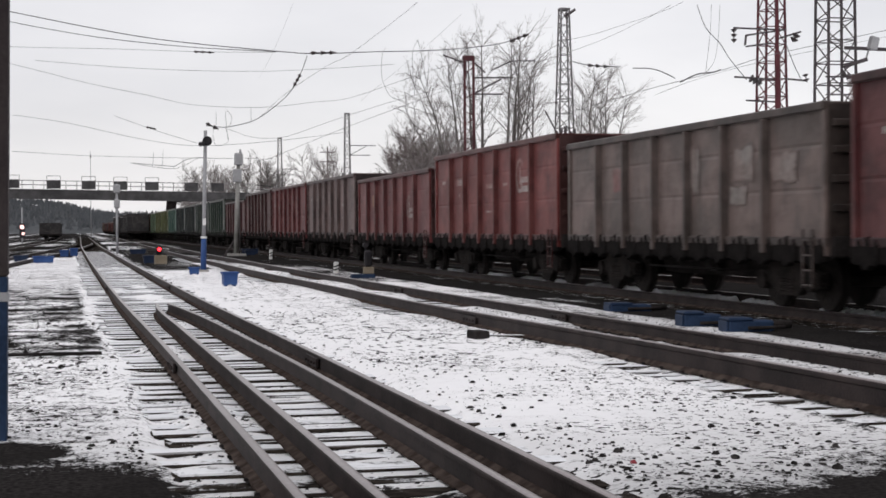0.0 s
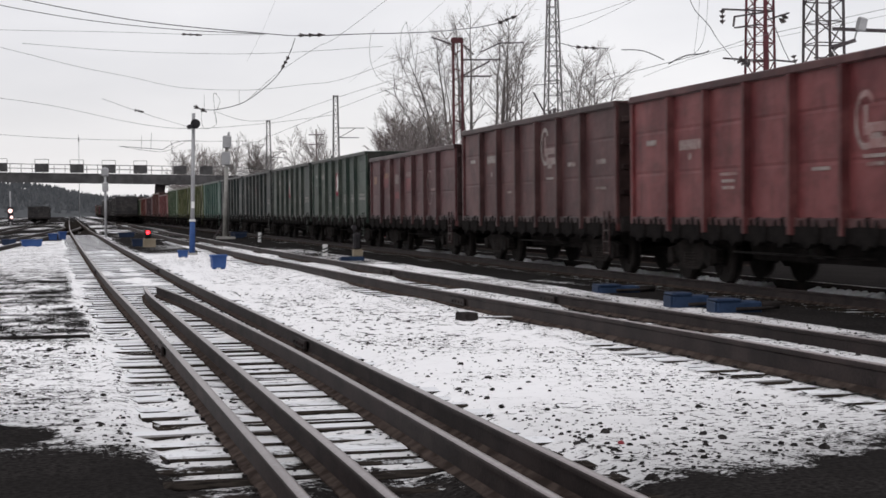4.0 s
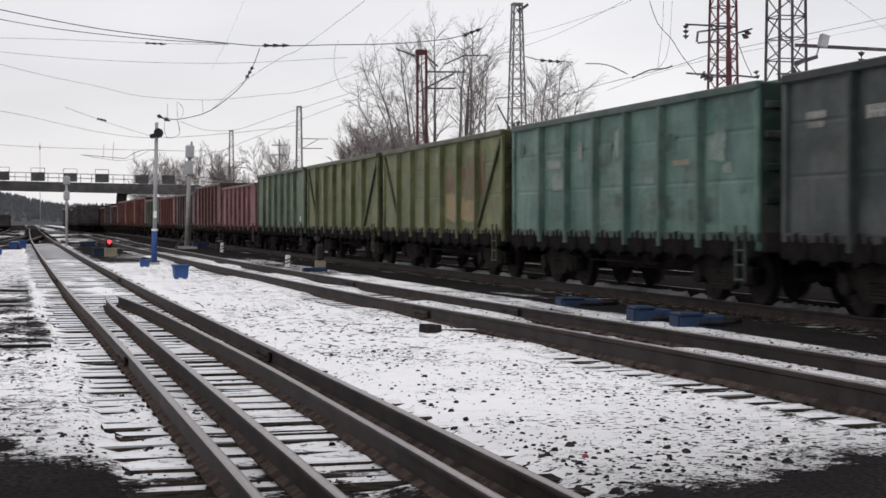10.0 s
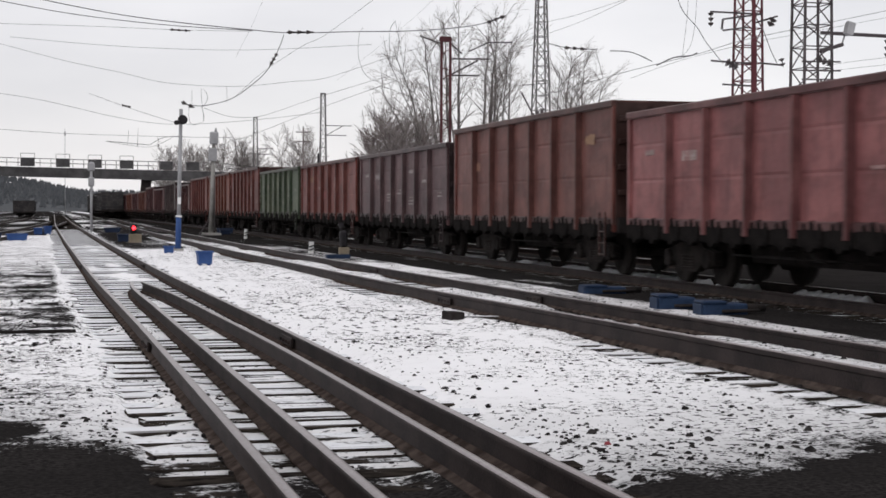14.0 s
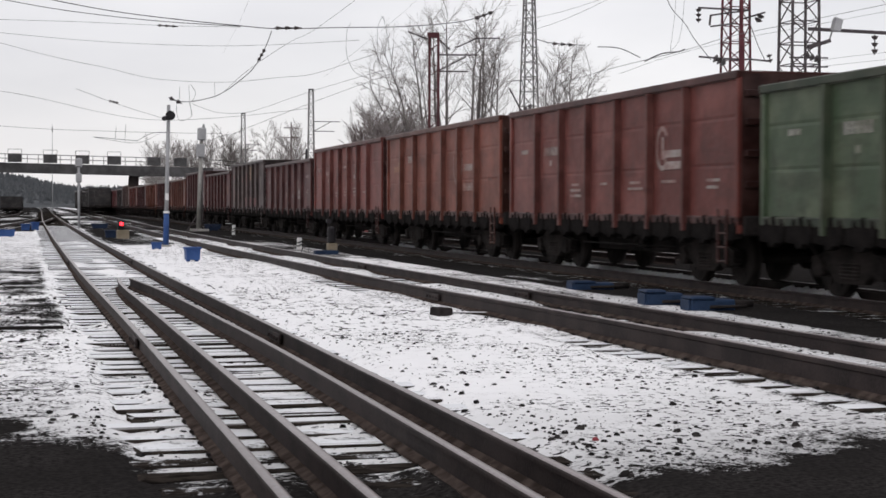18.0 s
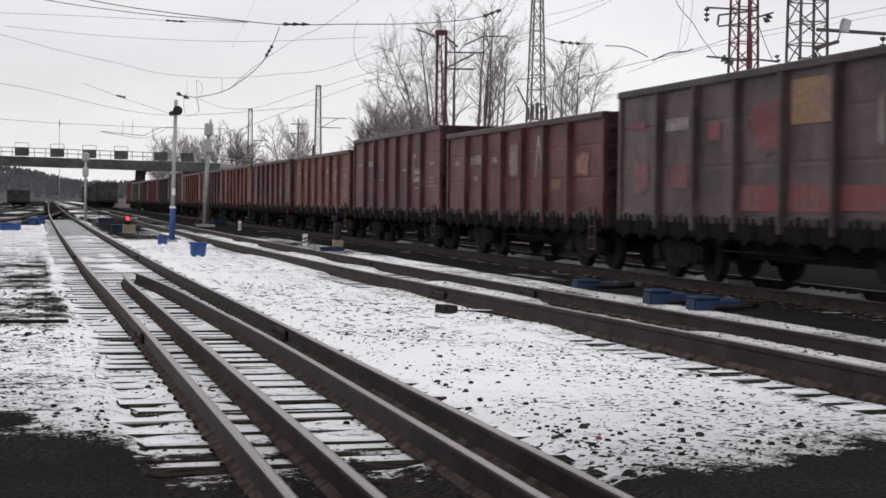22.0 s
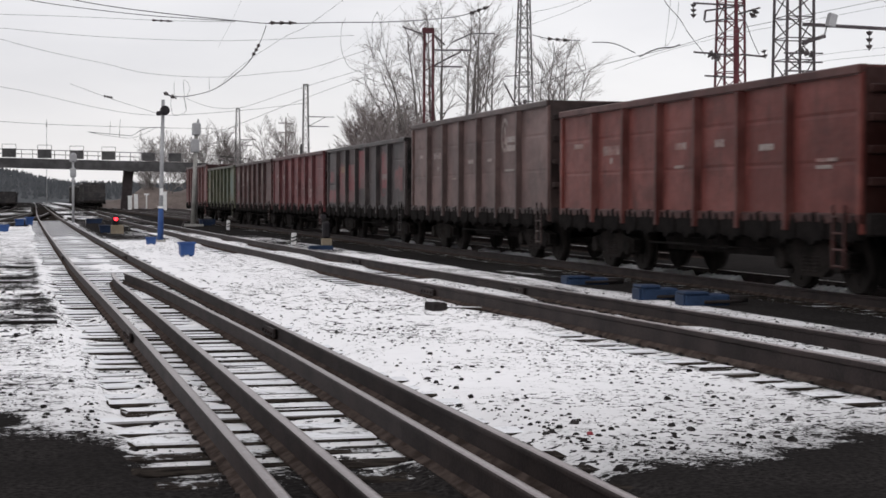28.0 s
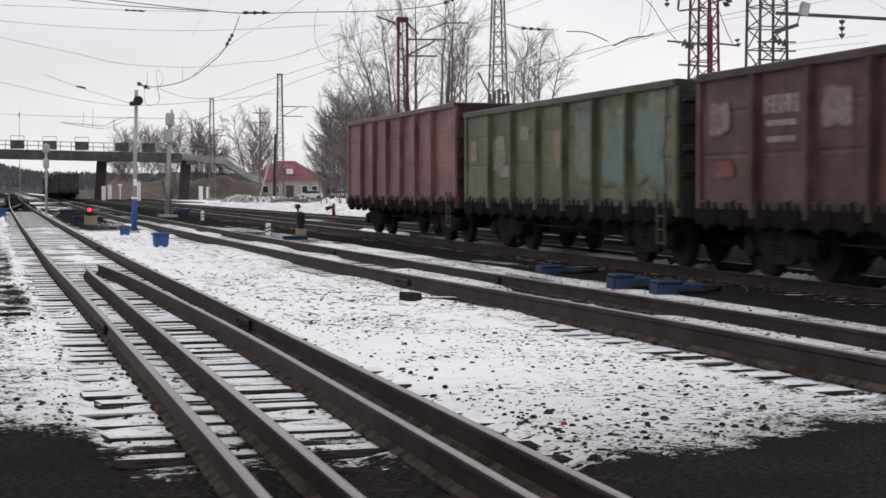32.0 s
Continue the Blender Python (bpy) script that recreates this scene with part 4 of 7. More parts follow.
def mark(w, height, kind, u, v, a, b=0.0, colour="white_mark"):
    """Painted sign on the side that faces the yard: u from the far end to the near end, v up the side, in parts of it."""
    if kind not in ("blot", "ring"):
        near = min(PANELS, key=lambda p: abs(p - u))
        u = near + 0.3 * (u - near)
    y, z = LEN / 2 - LEN * u, FLOOR + (HEIGHTS[height] - FLOOR) * v
    if kind == "bar":
        bm = made(bar_mark, a, b)
        colour = {"white_mark": "chalk_sign", "yellow_mark": "chalk_yellow", "red_mark": "chalk_red", "dark_patch": "chalk_dark"}.get(colour, colour)
    elif kind == "arc":
        bm = made(arc_mark, a, 0.17 * a + 0.02, b, b + 270)
        y += 0.65 * a
    elif kind == "emblem":
        shape = [(0.30, -0.5), (0.50, -0.42), (0.34, -0.1), (0.42, 0.2), (0.10, 0.5), (0.02, 0.22), (-0.10, 0.44), (-0.2, 0.15), (-0.34, 0.05), (-0.5, -0.2), (-0.3, -0.3), (-0.34, -0.5), (-0.05, -0.34), (0.08, -0.5)]
        bm = made(prism, [(p * a, q * b) for p, q in shape], -0.004, 0.0)
    elif kind == "chevron":
        bm = made(prism, [(a / 2, -b / 2), (0.06, b / 2), (-0.06, b / 2), (-a / 2, -b * 0.1), (-a / 2 + 0.1, -b * 0.1), (0.0, b / 2 - 0.12), (a / 2 - 0.1, -b / 2)], -0.004, 0.0)
    elif kind == "inner":
        bm = made(prism, [(a * p, a * q) for p, q in ((0.72, -0.5), (0.72, 0.5), (0.5, 0.5), (0.5, -0.1), (-1.5, -0.1), (-1.5, -0.42), (0.2, -0.42), (0.2, -0.6), (-1.4, -0.6), (-1.4, -0.95), (0.4, -0.95), (0.4, -0.5))], -0.004, 0.0)
    elif kind == "ring":
        bm = made(arc_mark, a, 0.05, 0, 359)
    else:
        bm = made(blot_mark, a, b, u * 9 + v)
        colour = {"white_mark": "chalk", "white": "white_mark", "yellow_mark": "chalk_yellow", "red_mark": "chalk_red", "dark_patch": "chalk_dark", "rust": "chalk_rust", "teal": "chalk_teal"}[colour]
    if kind in ("arc", "ring", "inner", "chevron", "emblem"):
        colour = {"red_mark": "chalk_red", "white_mark": "chalk_sign" if kind != "emblem" else "sign_white"}.get(colour, colour)
    sign = part("painted_sign" if kind != "blot" else "paint_patch", bm, colour, w)
    k = len(sign.data.vertices)
    sign.data.attributes.new("cover", "FLOAT", "POINT").data.foreach_set("value", [0.0 if kind == "blot" and i < 44 else 0.95 if kind == "blot" and i < 88 else 1.0 for i in range(k)])
    sign.location = (-HALF - 0.004 - (0.0007 * len(w.children)) % 0.014, y, z)


def logo(w, height, u, v, size, colour="white_mark"):
    """A plain arc with bars beside it, in place of an operator's emblem."""
    mark(w, height, "arc", u, v, size, 40, colour)
    mark(w, height, "inner", u, v, size, 0, colour)


def numbers(w, height, rnd, colour="white_mark", dense=1.0):
    """Rows of unreadable figures as short bars in the panels."""
    mark(w, height, "bar", PANELS[1], rnd.uniform(0.56, 0.64), rnd.uniform(0.8, 1.05) * (0.6 + 0.4 * dense), 0.2, colour)
    mark(w, height, "bar", PANELS[0], rnd.uniform(0.6, 0.68), rnd.uniform(0.4, 0.6), 0.11, colour)
    if dense > 0.6:
        mark(w, height, "bar", PANELS[1], rnd.uniform(0.44, 0.48), 0.16, 0.13, colour)
    for panel in (2, 3, 4, 5, 6):
        u = PANELS[panel]
        if rnd.random() < 0.4 * dense:
            mark(w, height, "bar", u + rnd.uniform(-0.015, 0.015), rnd.choice((0.5, 0.56, 0.66)), rnd.uniform(0.35, 0.7), rnd.uniform(0.08, 0.14), colour)
        if rnd.random() < 0.6 * dense:
            v = rnd.choice((0.26, 0.32, 0.38))
            for k in range(rnd.choice((1, 2, 3))):
                mark(w, height, "bar", u + rnd.uniform(-0.01, 0.01), v - 0.05 * k, rnd.uniform(0.4, 0.8), 0.06, colour)


# what is painted on each wagon: (kind, along, up, size, ...)
SIGNS = {
    1: [("blot", 0.21, 0.58, 0.7, 0.55, "red_mark"), ("blot", 0.52, 0.6, 0.5, 0.9), ("blot", 0.70, 0.62, 0.9, 0.7), ("blot", 0.85, 0.55, 1.0, 0.5), ("blot", 0.68, 0.35, 0.8, 0.4)],
    3: [("blot", 0.2, 0.6, 0.8, 0.5, "yellow_mark"), ("blot", 0.62, 0.45, 0.8, 0.7, "yellow_mark")],
    7: [("ring", 0.675, 0.43, 0.55), ("blot", 0.05, 0.62, 0.7, 0.35, "yellow_mark"), ("blot", 0.17, 0.60, 0.9, 0.55, "red_mark"), ("bar", 0.17, 0.68, 0.95, 0.2, "yellow_mark"), ("blot", 0.30, 0.6, 0.8, 0.4, "white_mark"), ("blot", 0.43, 0.66, 0.9, 0.22, "white_mark"), ("blot", 0.43, 0.5, 0.9, 0.5, "red_mark"), ("blot", 0.30, 0.34, 0.8, 0.3, "red_mark"), ("bar", 0.72, 0.4, 0.6, 0.1)],
    8: [("bar", 0.43, 0.54, 0.85, 1.0, "crimson"), ("emblem", 0.43, 0.58, 0.6, 0.85), ("bar", 0.05, 0.72, 0.5, 0.12), ("bar", 0.05, 0.56, 0.25, 0.12), ("bar", 0.17, 0.70, 1.2, 0.26), ("bar", 0.17, 0.54, 0.2, 0.14), ("bar", 0.30, 0.32, 0.5, 0.09), ("bar", 0.30, 0.26, 0.55, 0.09), ("bar", 0.58, 0.33, 0.6, 0.08), ("bar", 0.58, 0.28, 0.7, 0.08), ("bar", 0.58, 0.23, 0.5, 0.08), ("bar", 0.72, 0.33, 0.6, 0.08), ("bar", 0.72, 0.28, 0.7, 0.08), ("bar", 0.72, 0.23, 0.5, 0.08), ("bar", 0.88, 0.33, 1.0, 0.1), ("bar", 0.88, 0.27, 1.3, 0.1), ("bar", 0.43, 0.13, 0.9, 0.06)],
    9: [("bar", 0.43, 0.48, 0.8, 0.6, "crimson"), ("emblem", 0.43, 0.58, 0.5, 0.8), ("bar", 0.05, 0.72, 0.5, 0.12), ("bar", 0.05, 0.56, 0.25, 0.12), ("bar", 0.17, 0.70, 1.2, 0.26), ("bar", 0.17, 0.54, 0.2, 0.14), ("bar", 0.30, 0.32, 0.5, 0.09), ("bar", 0.30, 0.26, 0.55, 0.09), ("bar", 0.58, 0.33, 0.6, 0.08), ("bar", 0.58, 0.28, 0.7, 0.08), ("bar", 0.58, 0.23, 0.5, 0.08), ("bar", 0.72, 0.33, 0.6, 0.08), ("bar", 0.72, 0.28, 0.7, 0.08), ("bar", 0.72, 0.23, 0.5, 0.08), ("bar", 0.88, 0.33, 1.0, 0.1), ("bar", 0.88, 0.27, 1.3, 0.1), ("bar", 0.43, 0.13, 0.9, 0.06)],
    10: [("bar", 0.43, 0.56, 0.75, 0.4, "crimson"), ("emblem", 0.43, 0.64, 0.5, 0.8), ("bar", 0.05, 0.72, 0.5, 0.12), ("bar", 0.05, 0.56, 0.25, 0.12), ("bar", 0.17, 0.70, 1.2, 0.26), ("bar", 0.17, 0.54, 0.2, 0.14), ("bar", 0.30, 0.32, 0.5, 0.09), ("bar", 0.30, 0.26, 0.55, 0.09), ("bar", 0.58, 0.33, 0.6, 0.08), ("bar", 0.58, 0.28, 0.7, 0.08), ("bar", 0.58, 0.23, 0.5, 0.08), ("bar", 0.72, 0.33, 0.6, 0.08), ("bar", 0.72, 0.28, 0.7, 0.08), ("bar", 0.72, 0.23, 0.5, 0.08), ("bar", 0.88, 0.33, 1.0, 0.1), ("bar", 0.88, 0.27, 1.3, 0.1), ("bar", 0.43, 0.13, 0.9, 0.06)],
    11: [("bar", 0.05, 0.74, 0.6, 0.12), ("bar", 0.05, 0.68, 0.5, 0.1), ("bar", 0.17, 0.72, 1.0, 0.2), ("bar", 0.43, 0.72, 0.6, 0.62, "yellow_mark"), ("emblem", 0.43, 0.78, 0.4, 0.4), ("bar", 0.58, 0.5, 0.9, 0.24), ("bar", 0.72, 0.5, 0.7, 0.12), ("bar", 0.72, 0.44, 0.6, 0.1), ("bar", 0.88, 0.52, 0.9, 0.1), ("bar", 0.88, 0.46, 0.9, 0.1), ("bar", 0.30, 0.36, 0.3, 0.1)],
    12: [("bar", 0.17, 0.6, 0.9, 0.2), ("blot", 0.44, 0.18, 1.6, 0.6, "dark_patch"), ("blot", 0.62, 0.2, 1.5, 0.5, "dark_patch"), ("blot", 0.78, 0.16, 1.4, 0.5, "dark_patch"), ("blot", 0.40, 0.62, 0.9, 0.5, "dark_patch"), ("blot", 0.64, 0.68, 1.0, 0.4, "dark_patch"), ("blot", 0.84, 0.60, 0.8, 0.5, "white_mark"), ("blot", 0.2, 0.45, 0.9, 0.4, "white_mark"), ("blot", 0.04, 0.78, 0.35, 0.30, "dark_patch"), ("blot", 0.12, 0.85, 0.30, 0.20, "white_mark"), ("blot", 0.30, 0.70, 0.30, 0.50, "white_mark"), ("blot", 0.36, 0.45, 0.25, 0.16, "dark_patch"), ("blot", 0.45, 0.72, 0.30, 0.60, "white_mark"), ("blot", 0.50, 0.50, 0.60, 0.10, "dark_patch"), ("blot", 0.58, 0.40, 0.50, 0.14, "white_mark"), ("blot", 0.70, 0.52, 0.90, 0.12, "yellow_mark"), ("blot", 0.85, 0.75, 0.35, 0.30, "dark_patch"), ("blot", 0.88, 0.45, 0.40, 0.20, "white_mark"), ("blot", 0.93, 0.30, 0.25, 0.16, "dark_patch"), ("blot", 0.24, 0.30, 0.40, 0.12, "dark_patch")],
    13: [("blot", 0.50, 0.60, 1.5, 0.5, "rust"), ("blot", 0.57, 0.52, 1.9, 1.0, "rust"), ("blot", 0.67, 0.52, 2.0, 1.1, "rust"), ("blot", 0.76, 0.58, 2.0, 1.2, "rust"), ("blot", 0.57, 0.24, 1.6, 0.8, "yellow_mark"), ("blot", 0.70, 0.22, 1.7, 0.8, "yellow_mark"), ("blot", 0.72, 0.40, 1.2, 0.5, "rust"), ("blot", 0.13, 0.2, 0.4, 0.3, "rust"), ("blot", 0.44, 0.8, 0.3, 0.4, "white_mark"), ("blot", 0.6, 0.2, 0.6, 0.3, "rust")],
    14: [("blot", 0.14, 0.6, 0.8, 0.5, "rust"), ("blot", 0.3, 0.3, 0.8, 0.4, "rust"), ("blot", 0.22, 0.75, 0.4, 0.6, "rust"), ("blot", 0.08, 0.25, 0.3, 0.35, "dark_patch"), ("blot", 0.62, 0.4, 0.3, 0.15, "dark_patch")],
    15: [("bar", 0.19, 0.22, 0.5, 1.0, "dark_patch"), ("blot", 0.22, 0.62, 1.4, 0.6, "white_mark"), ("bar", 0.2, 0.66, 0.95, 0.12), ("bar", 0.2, 0.59, 0.85, 0.1), ("blot", 0.44, 0.6, 1.2, 0.8, "dark_patch"), ("blot", 0.5, 0.15, 0.4, 0.3, "white"), ("blot", 0.73, 0.5, 0.8, 0.35, "yellow_mark"), ("blot", 0.85, 0.7, 0.4, 0.5, "white_mark"), ("blot", 0.1, 0.1, 0.4, 0.35, "dark_patch"), ("bar", 0.9, 0.13, 0.3, 0.2, "white")],
    17: [("blot", 0.62, 0.72, 0.3, 0.5, "white_mark"), ("blot", 0.15, 0.55, 0.5, 0.25, "yellow_mark"), ("blot", 0.85, 0.7, 0.7, 0.25, "yellow_mark")],
    22: [("bar", 0.10, 0.55, 0.75, 0.2, "yellow_mark"), ("bar", 0.25, 0.66, 0.9, 0.22), ("bar", 0.68, 0.5, 0.9, 0.2), ("bar", 0.68, 0.28, 0.95, 0.22), ("blot", 0.1, 0.62, 0.3, 0.16, "yellow_mark"), ("blot", 0.9, 0.35, 0.4, 0.1, "dark_patch")],
    25: [("bar", 0.05, 0.72, 0.7, 0.2, "red_mark"), ("bar", 0.17, 0.70, 1.1, 0.24, "white_mark"), ("blot", 0.07, 0.3, 0.9, 0.7, "red_mark"), ("blot", 0.19, 0.3, 1.0, 0.45, "red_mark"), ("blot", 0.45, 0.62, 1.5, 0.9, "red_mark"), ("bar", 0.58, 0.76, 1.5, 0.75, "yellow_mark"), ("bar", 0.43, 0.13, 1.6, 0.45, "red_mark"), ("bar", 0.58, 0.13, 1.6, 0.45, "red_mark"), ("bar", 0.72, 0.13, 1.6, 0.4, "red_mark"), ("blot", 0.30, 0.62, 0.6, 0.4, "red_mark"), ("blot", 0.74, 0.6, 0.25, 0.9, "white_mark"), ("blot", 0.88, 0.5, 0.4, 0.9, "white_mark")],
    26: [("chevron", 0.62, 0.62, 0.5, 1.0), ("bar", 0.05, 0.62, 0.6, 0.14), ("bar", 0.17, 0.64, 1.1, 0.26), ("bar", 0.17, 0.40, 0.4, 0.14), ("bar", 0.30, 0.62, 0.5, 0.16), ("blot", 0.43, 0.6, 0.9, 0.9, "white_mark"), ("blot", 0.36, 0.3, 0.9, 0.4, "red_mark"), ("bar", 0.66, 0.3, 0.7, 0.25, "yellow_mark"), ("blot", 0.86, 0.5, 0.9, 0.5, "yellow_mark")],
    34: [("ring", 0.69, 0.50, 0.75, 0, "red_mark"), ("blot", 0.05, 0.5, 0.9, 0.5, "red_mark"), ("bar", 0.17, 0.62, 0.9, 0.26, "yellow_mark"), ("blot", 0.17, 0.48, 1.2, 1.2, "red_mark"), ("bar", 0.30, 0.45, 1.5, 1.1, "red_mark"), ("bar", 0.43, 0.60, 1.4, 1.4, "red_mark"), ("bar", 0.05, 0.15, 1.6, 0.5, "red_mark"), ("bar", 0.17, 0.15, 1.6, 0.5, "red_mark"), ("bar", 0.30, 0.15, 1.6, 0.45, "red_mark"), ("bar", 0.72, 0.55, 0.9, 1.2, "red_mark"), ("bar", 0.72, 0.45, 0.8, 0.2), ("blot", 0.9, 0.4, 1.2, 0.8, "red_mark")],
    36: [("bar", 0.17, 0.72, 1.2, 0.3), ("bar", 0.17, 0.58, 1.0, 0.1), ("bar", 0.17, 0.46, 0.9, 0.1), ("blot", 0.05, 0.65, 0.9, 0.6, "white_mark"), ("blot", 0.3, 0.66, 1.0, 0.7, "white_mark"), ("chevron", 0.64, 0.66, 0.45, 0.8), ("blot", 0.62, 0.35, 0.9, 0.3, "white_mark"), ("blot", 0.45, 0.3, 0.7, 0.4, "red_mark"), ("blot", 0.06, 0.25, 0.8, 0.3, "red_mark")],
    37: [("blot", 0.04, 0.55, 0.6, 0.6, "yellow_mark"), ("blot", 0.17, 0.5, 1.0, 0.9, "white_mark"), ("blot", 0.30, 0.7, 0.7, 0.4, "white_mark"), ("blot", 0.46, 0.5, 0.6, 0.9, "yellow_mark"), ("blot", 0.58, 0.55, 1.3, 1.5, "teal"), ("blot", 0.72, 0.5, 1.5, 1.8, "teal"), ("blot", 0.88, 0.5, 1.5, 1.8, "teal"), ("blot", 0.58, 0.5, 0.5, 0.8, "white_mark"), ("blot", 0.2, 0.3, 0.9, 0.3, "white_mark"), ("blot", 0.75, 0.8, 0.8, 0.2, "white_mark")],
    38: [("ring", 0.63, 0.62, 0.62, 0, "chalk_sign"), ("blot", 0.2, 0.6, 0.5, 0.3, "white_mark"), ("blot", 0.62, 0.3, 0.5, 0.3, "yellow_mark")],
    19: [("bar", 0.17, 0.7, 1.1, 0.26, "yellow_mark"), ("blot", 0.05, 0.6, 0.6, 0.3, "red_mark"), ("bar", 0.30, 0.5, 0.6, 0.12, "white_mark"), ("blot", 0.4, 0.35, 0.9, 0.3, "red_mark"), ("ring", 0.6, 0.55, 0.5, 0, "chalk_sign")],
}
# operator's emblem: along, up, size
LOGOS = {2: (0.755, 0.64, 0.46), 3: (0.75, 0.44, 0.40), 5: (0.76, 0.60, 0.44), 6: (0.62, 0.70, 0.46), 21: (0.75, 0.52, 0.42), 24: (0.735, 0.40, 0.42),
         27: (0.75, 0.52, 0.46), 28: (0.75, 0.66, 0.42), 29: (0.72, 0.38, 0.34), 30: (0.724, 0.38, 0.34), 31: (0.74, 0.38, 0.34), 33: (0.73, 0.74, 0.42), 35: (0.741, 0.32, 0.40)}
MODELS = {}
WAGONS = []
for j, (paint, height, braced, word) in enumerate(TRAIN):
    key = (height, braced)
    if key not in MODELS:
        MODELS[key] = build_wagon(*key)
    w = copy_thing(MODELS[key], Matrix())
    tagged(w, word + " open-top steel gondola wagon with sooty bogies", "goods wagon", "wagons of the goods train")
    rnd = random.Random(j)
    tone = [min(1.0, 0.56 * c * rnd.uniform(0.92, 1.08)) for c in paint]
    for kind, u, *rest in SIGNS.get(j, ()):
        mark(w, height, kind, u + 0.27 * u * (1 - u), *rest)
    if LOGOS.get(j):
        logo(w, height, *LOGOS[j])
    if j in (22, 23):
        mark(w, height, "ring", 0.675, 0.56, 0.64, 0, "chalk_sign")
    if j not in SIGNS:
        numbers(w, height, random.Random(50 + j), "yellow_mark" if j in (3, 13, 22) else "white_mark", 0.45 if j == 16 else 1.0)
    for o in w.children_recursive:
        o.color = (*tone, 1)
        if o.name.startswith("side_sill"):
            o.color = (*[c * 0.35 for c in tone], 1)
        # ends darkened: the shade of the gap between wagons is put into their colour
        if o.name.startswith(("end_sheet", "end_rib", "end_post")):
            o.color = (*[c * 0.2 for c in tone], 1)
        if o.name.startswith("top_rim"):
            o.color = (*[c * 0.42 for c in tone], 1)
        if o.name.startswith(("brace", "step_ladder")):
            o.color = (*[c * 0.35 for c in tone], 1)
        # posts share the sheet's paint; their shading is painted as a darker tone
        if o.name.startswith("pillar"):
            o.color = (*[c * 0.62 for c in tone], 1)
    WAGONS.append(w)


# ---- catenary masts ----
def lattice_bars(w0, w1, z0, z1, bays):
    """Ends of the lacing bars of one face; w0 and w1 are half widths below and above."""
    out = []
    for k in range(bays):
        a, b = k / bays, (k + 1) / bays
        wa, wb = w0 + (w1 - w0) * a, w0 + (w1 - w0) * b
        za, zb = z0 + (z1 - z0) * a, z0 + (z1 - z0) * b
        s = 1 if k % 2 else -1
        out.append((Vector((-s * wa, wa, za)), Vector((s * wb, wb, zb))))
        out.append((Vector((-wb, wb, zb)), Vector((wb, wb, zb))))
    return out


def lattice_mast(x, y, height, w0, w1, bays, paint, label, group="catenary masts"):
    """A four-legged lattice mast on a concrete foot."""
    t = thing("catenary_mast", label, "mast", group, at=pose(x, y, 0))
    part("foundation", made(lambda bm: box(bm, -w0 - 0.25, w0 + 0.25, -w0 - 0.25, w0 + 0.25, -0.3, 0.35, 0.04)), "concrete", t)
    for sx in (-1, 1):
        for sy in (-1, 1):
            part("leg", made(lambda bm: beam(bm, (sx * w0, sy * w0, 0.3), (sx * w1, sy * w1, height), 0.085)), paint, t)
    for k in range(4):
        turn = Matrix.Rotation(k * math.pi / 2, 3, "Z")
        for a, b in lattice_bars(w0, w1, 0.4, height - 0.05, bays):
            part("lattice_bar", made(lambda bm: beam(bm, turn @ a, turn @ b, 0.045, 0.03)), paint, t)
    part("cap", made(lambda bm: box(bm, -w1 - 0.06, w1 + 0.06, -w1 - 0.06, w1 + 0.06, height - 0.02, height + 0.1)), paint, t)
    return t


def arm(t, a, b, w=0.09, paint="mast_dark", name="arm"):
    part(name, made(lambda bm: beam(bm, a, b, w)), paint, t)


def disc_string(bm, a, b, n, r):
    """A string of insulator discs."""
    a, b = Vector(a), Vector(b)
    rod(bm, a, b, 0.025, sides=6)
    for k in range(n):
        p, q = a.lerp(b, (k + 0.2) / n), a.lerp(b, (k + 0.7) / n)
        rod(bm, p, q, r, r * 0.5, 10)


def insulator(t, a, b, n=3, r=0.14):
    part("insulator", made(lambda bm: disc_string(bm, a, b, n, r)), "insulator", t)


m = lattice_mast(31.98, 185, 15.0, 0.45, 0.24, 14, "mast", "tall grey lattice catenary mast behind the yard")
arm(m, (0.3, 0, 11.3), (3.4, 0, 11.3)), arm(m, (0.3, 0, 10.17), (2.75, 0, 10.17)), arm(m, (0.4, 0, 10.2), (2.3, 0, 11.25), 0.07)
m = lattice_mast(30.81, 237, 15.0, 0.45, 0.24, 14, "mast", "tall grey lattice catenary mast near the bridge")
arm(m, (0.3, 0, 10.45), (2.6, 0, 10.45)), arm(m, (0.3, 0, 9.6), (2.1, 0, 9.6)), arm(m, (0.4, 0, 9.6), (1.9, 0, 10.4), 0.07)
m = lattice_mast(31.07, 98, 15.5, 0.68, 0.26, 16, "mast", "tall grey lattice catenary mast with a lamp arm")
arm(m, (0.1, 0, 15.1), (0.75, 0, 15.55), 0.16), arm(m, (-1.3, 0, 9.05), (-0.5, 0, 7.6), 0.08), arm(m, (-1.25, 0, 9.5), (0.6, 0, 9.7), 0.05)
for k in range(5):
    arm(m, (-0.75 + 0.3 * k, -0.7, 6.9 + 0.1 * (k % 2)), (-0.75 + 0.3 * k, -0.7, 7.7 + 0.15 * (k % 3)), 0.16, "mast_dark", "switch_gear")

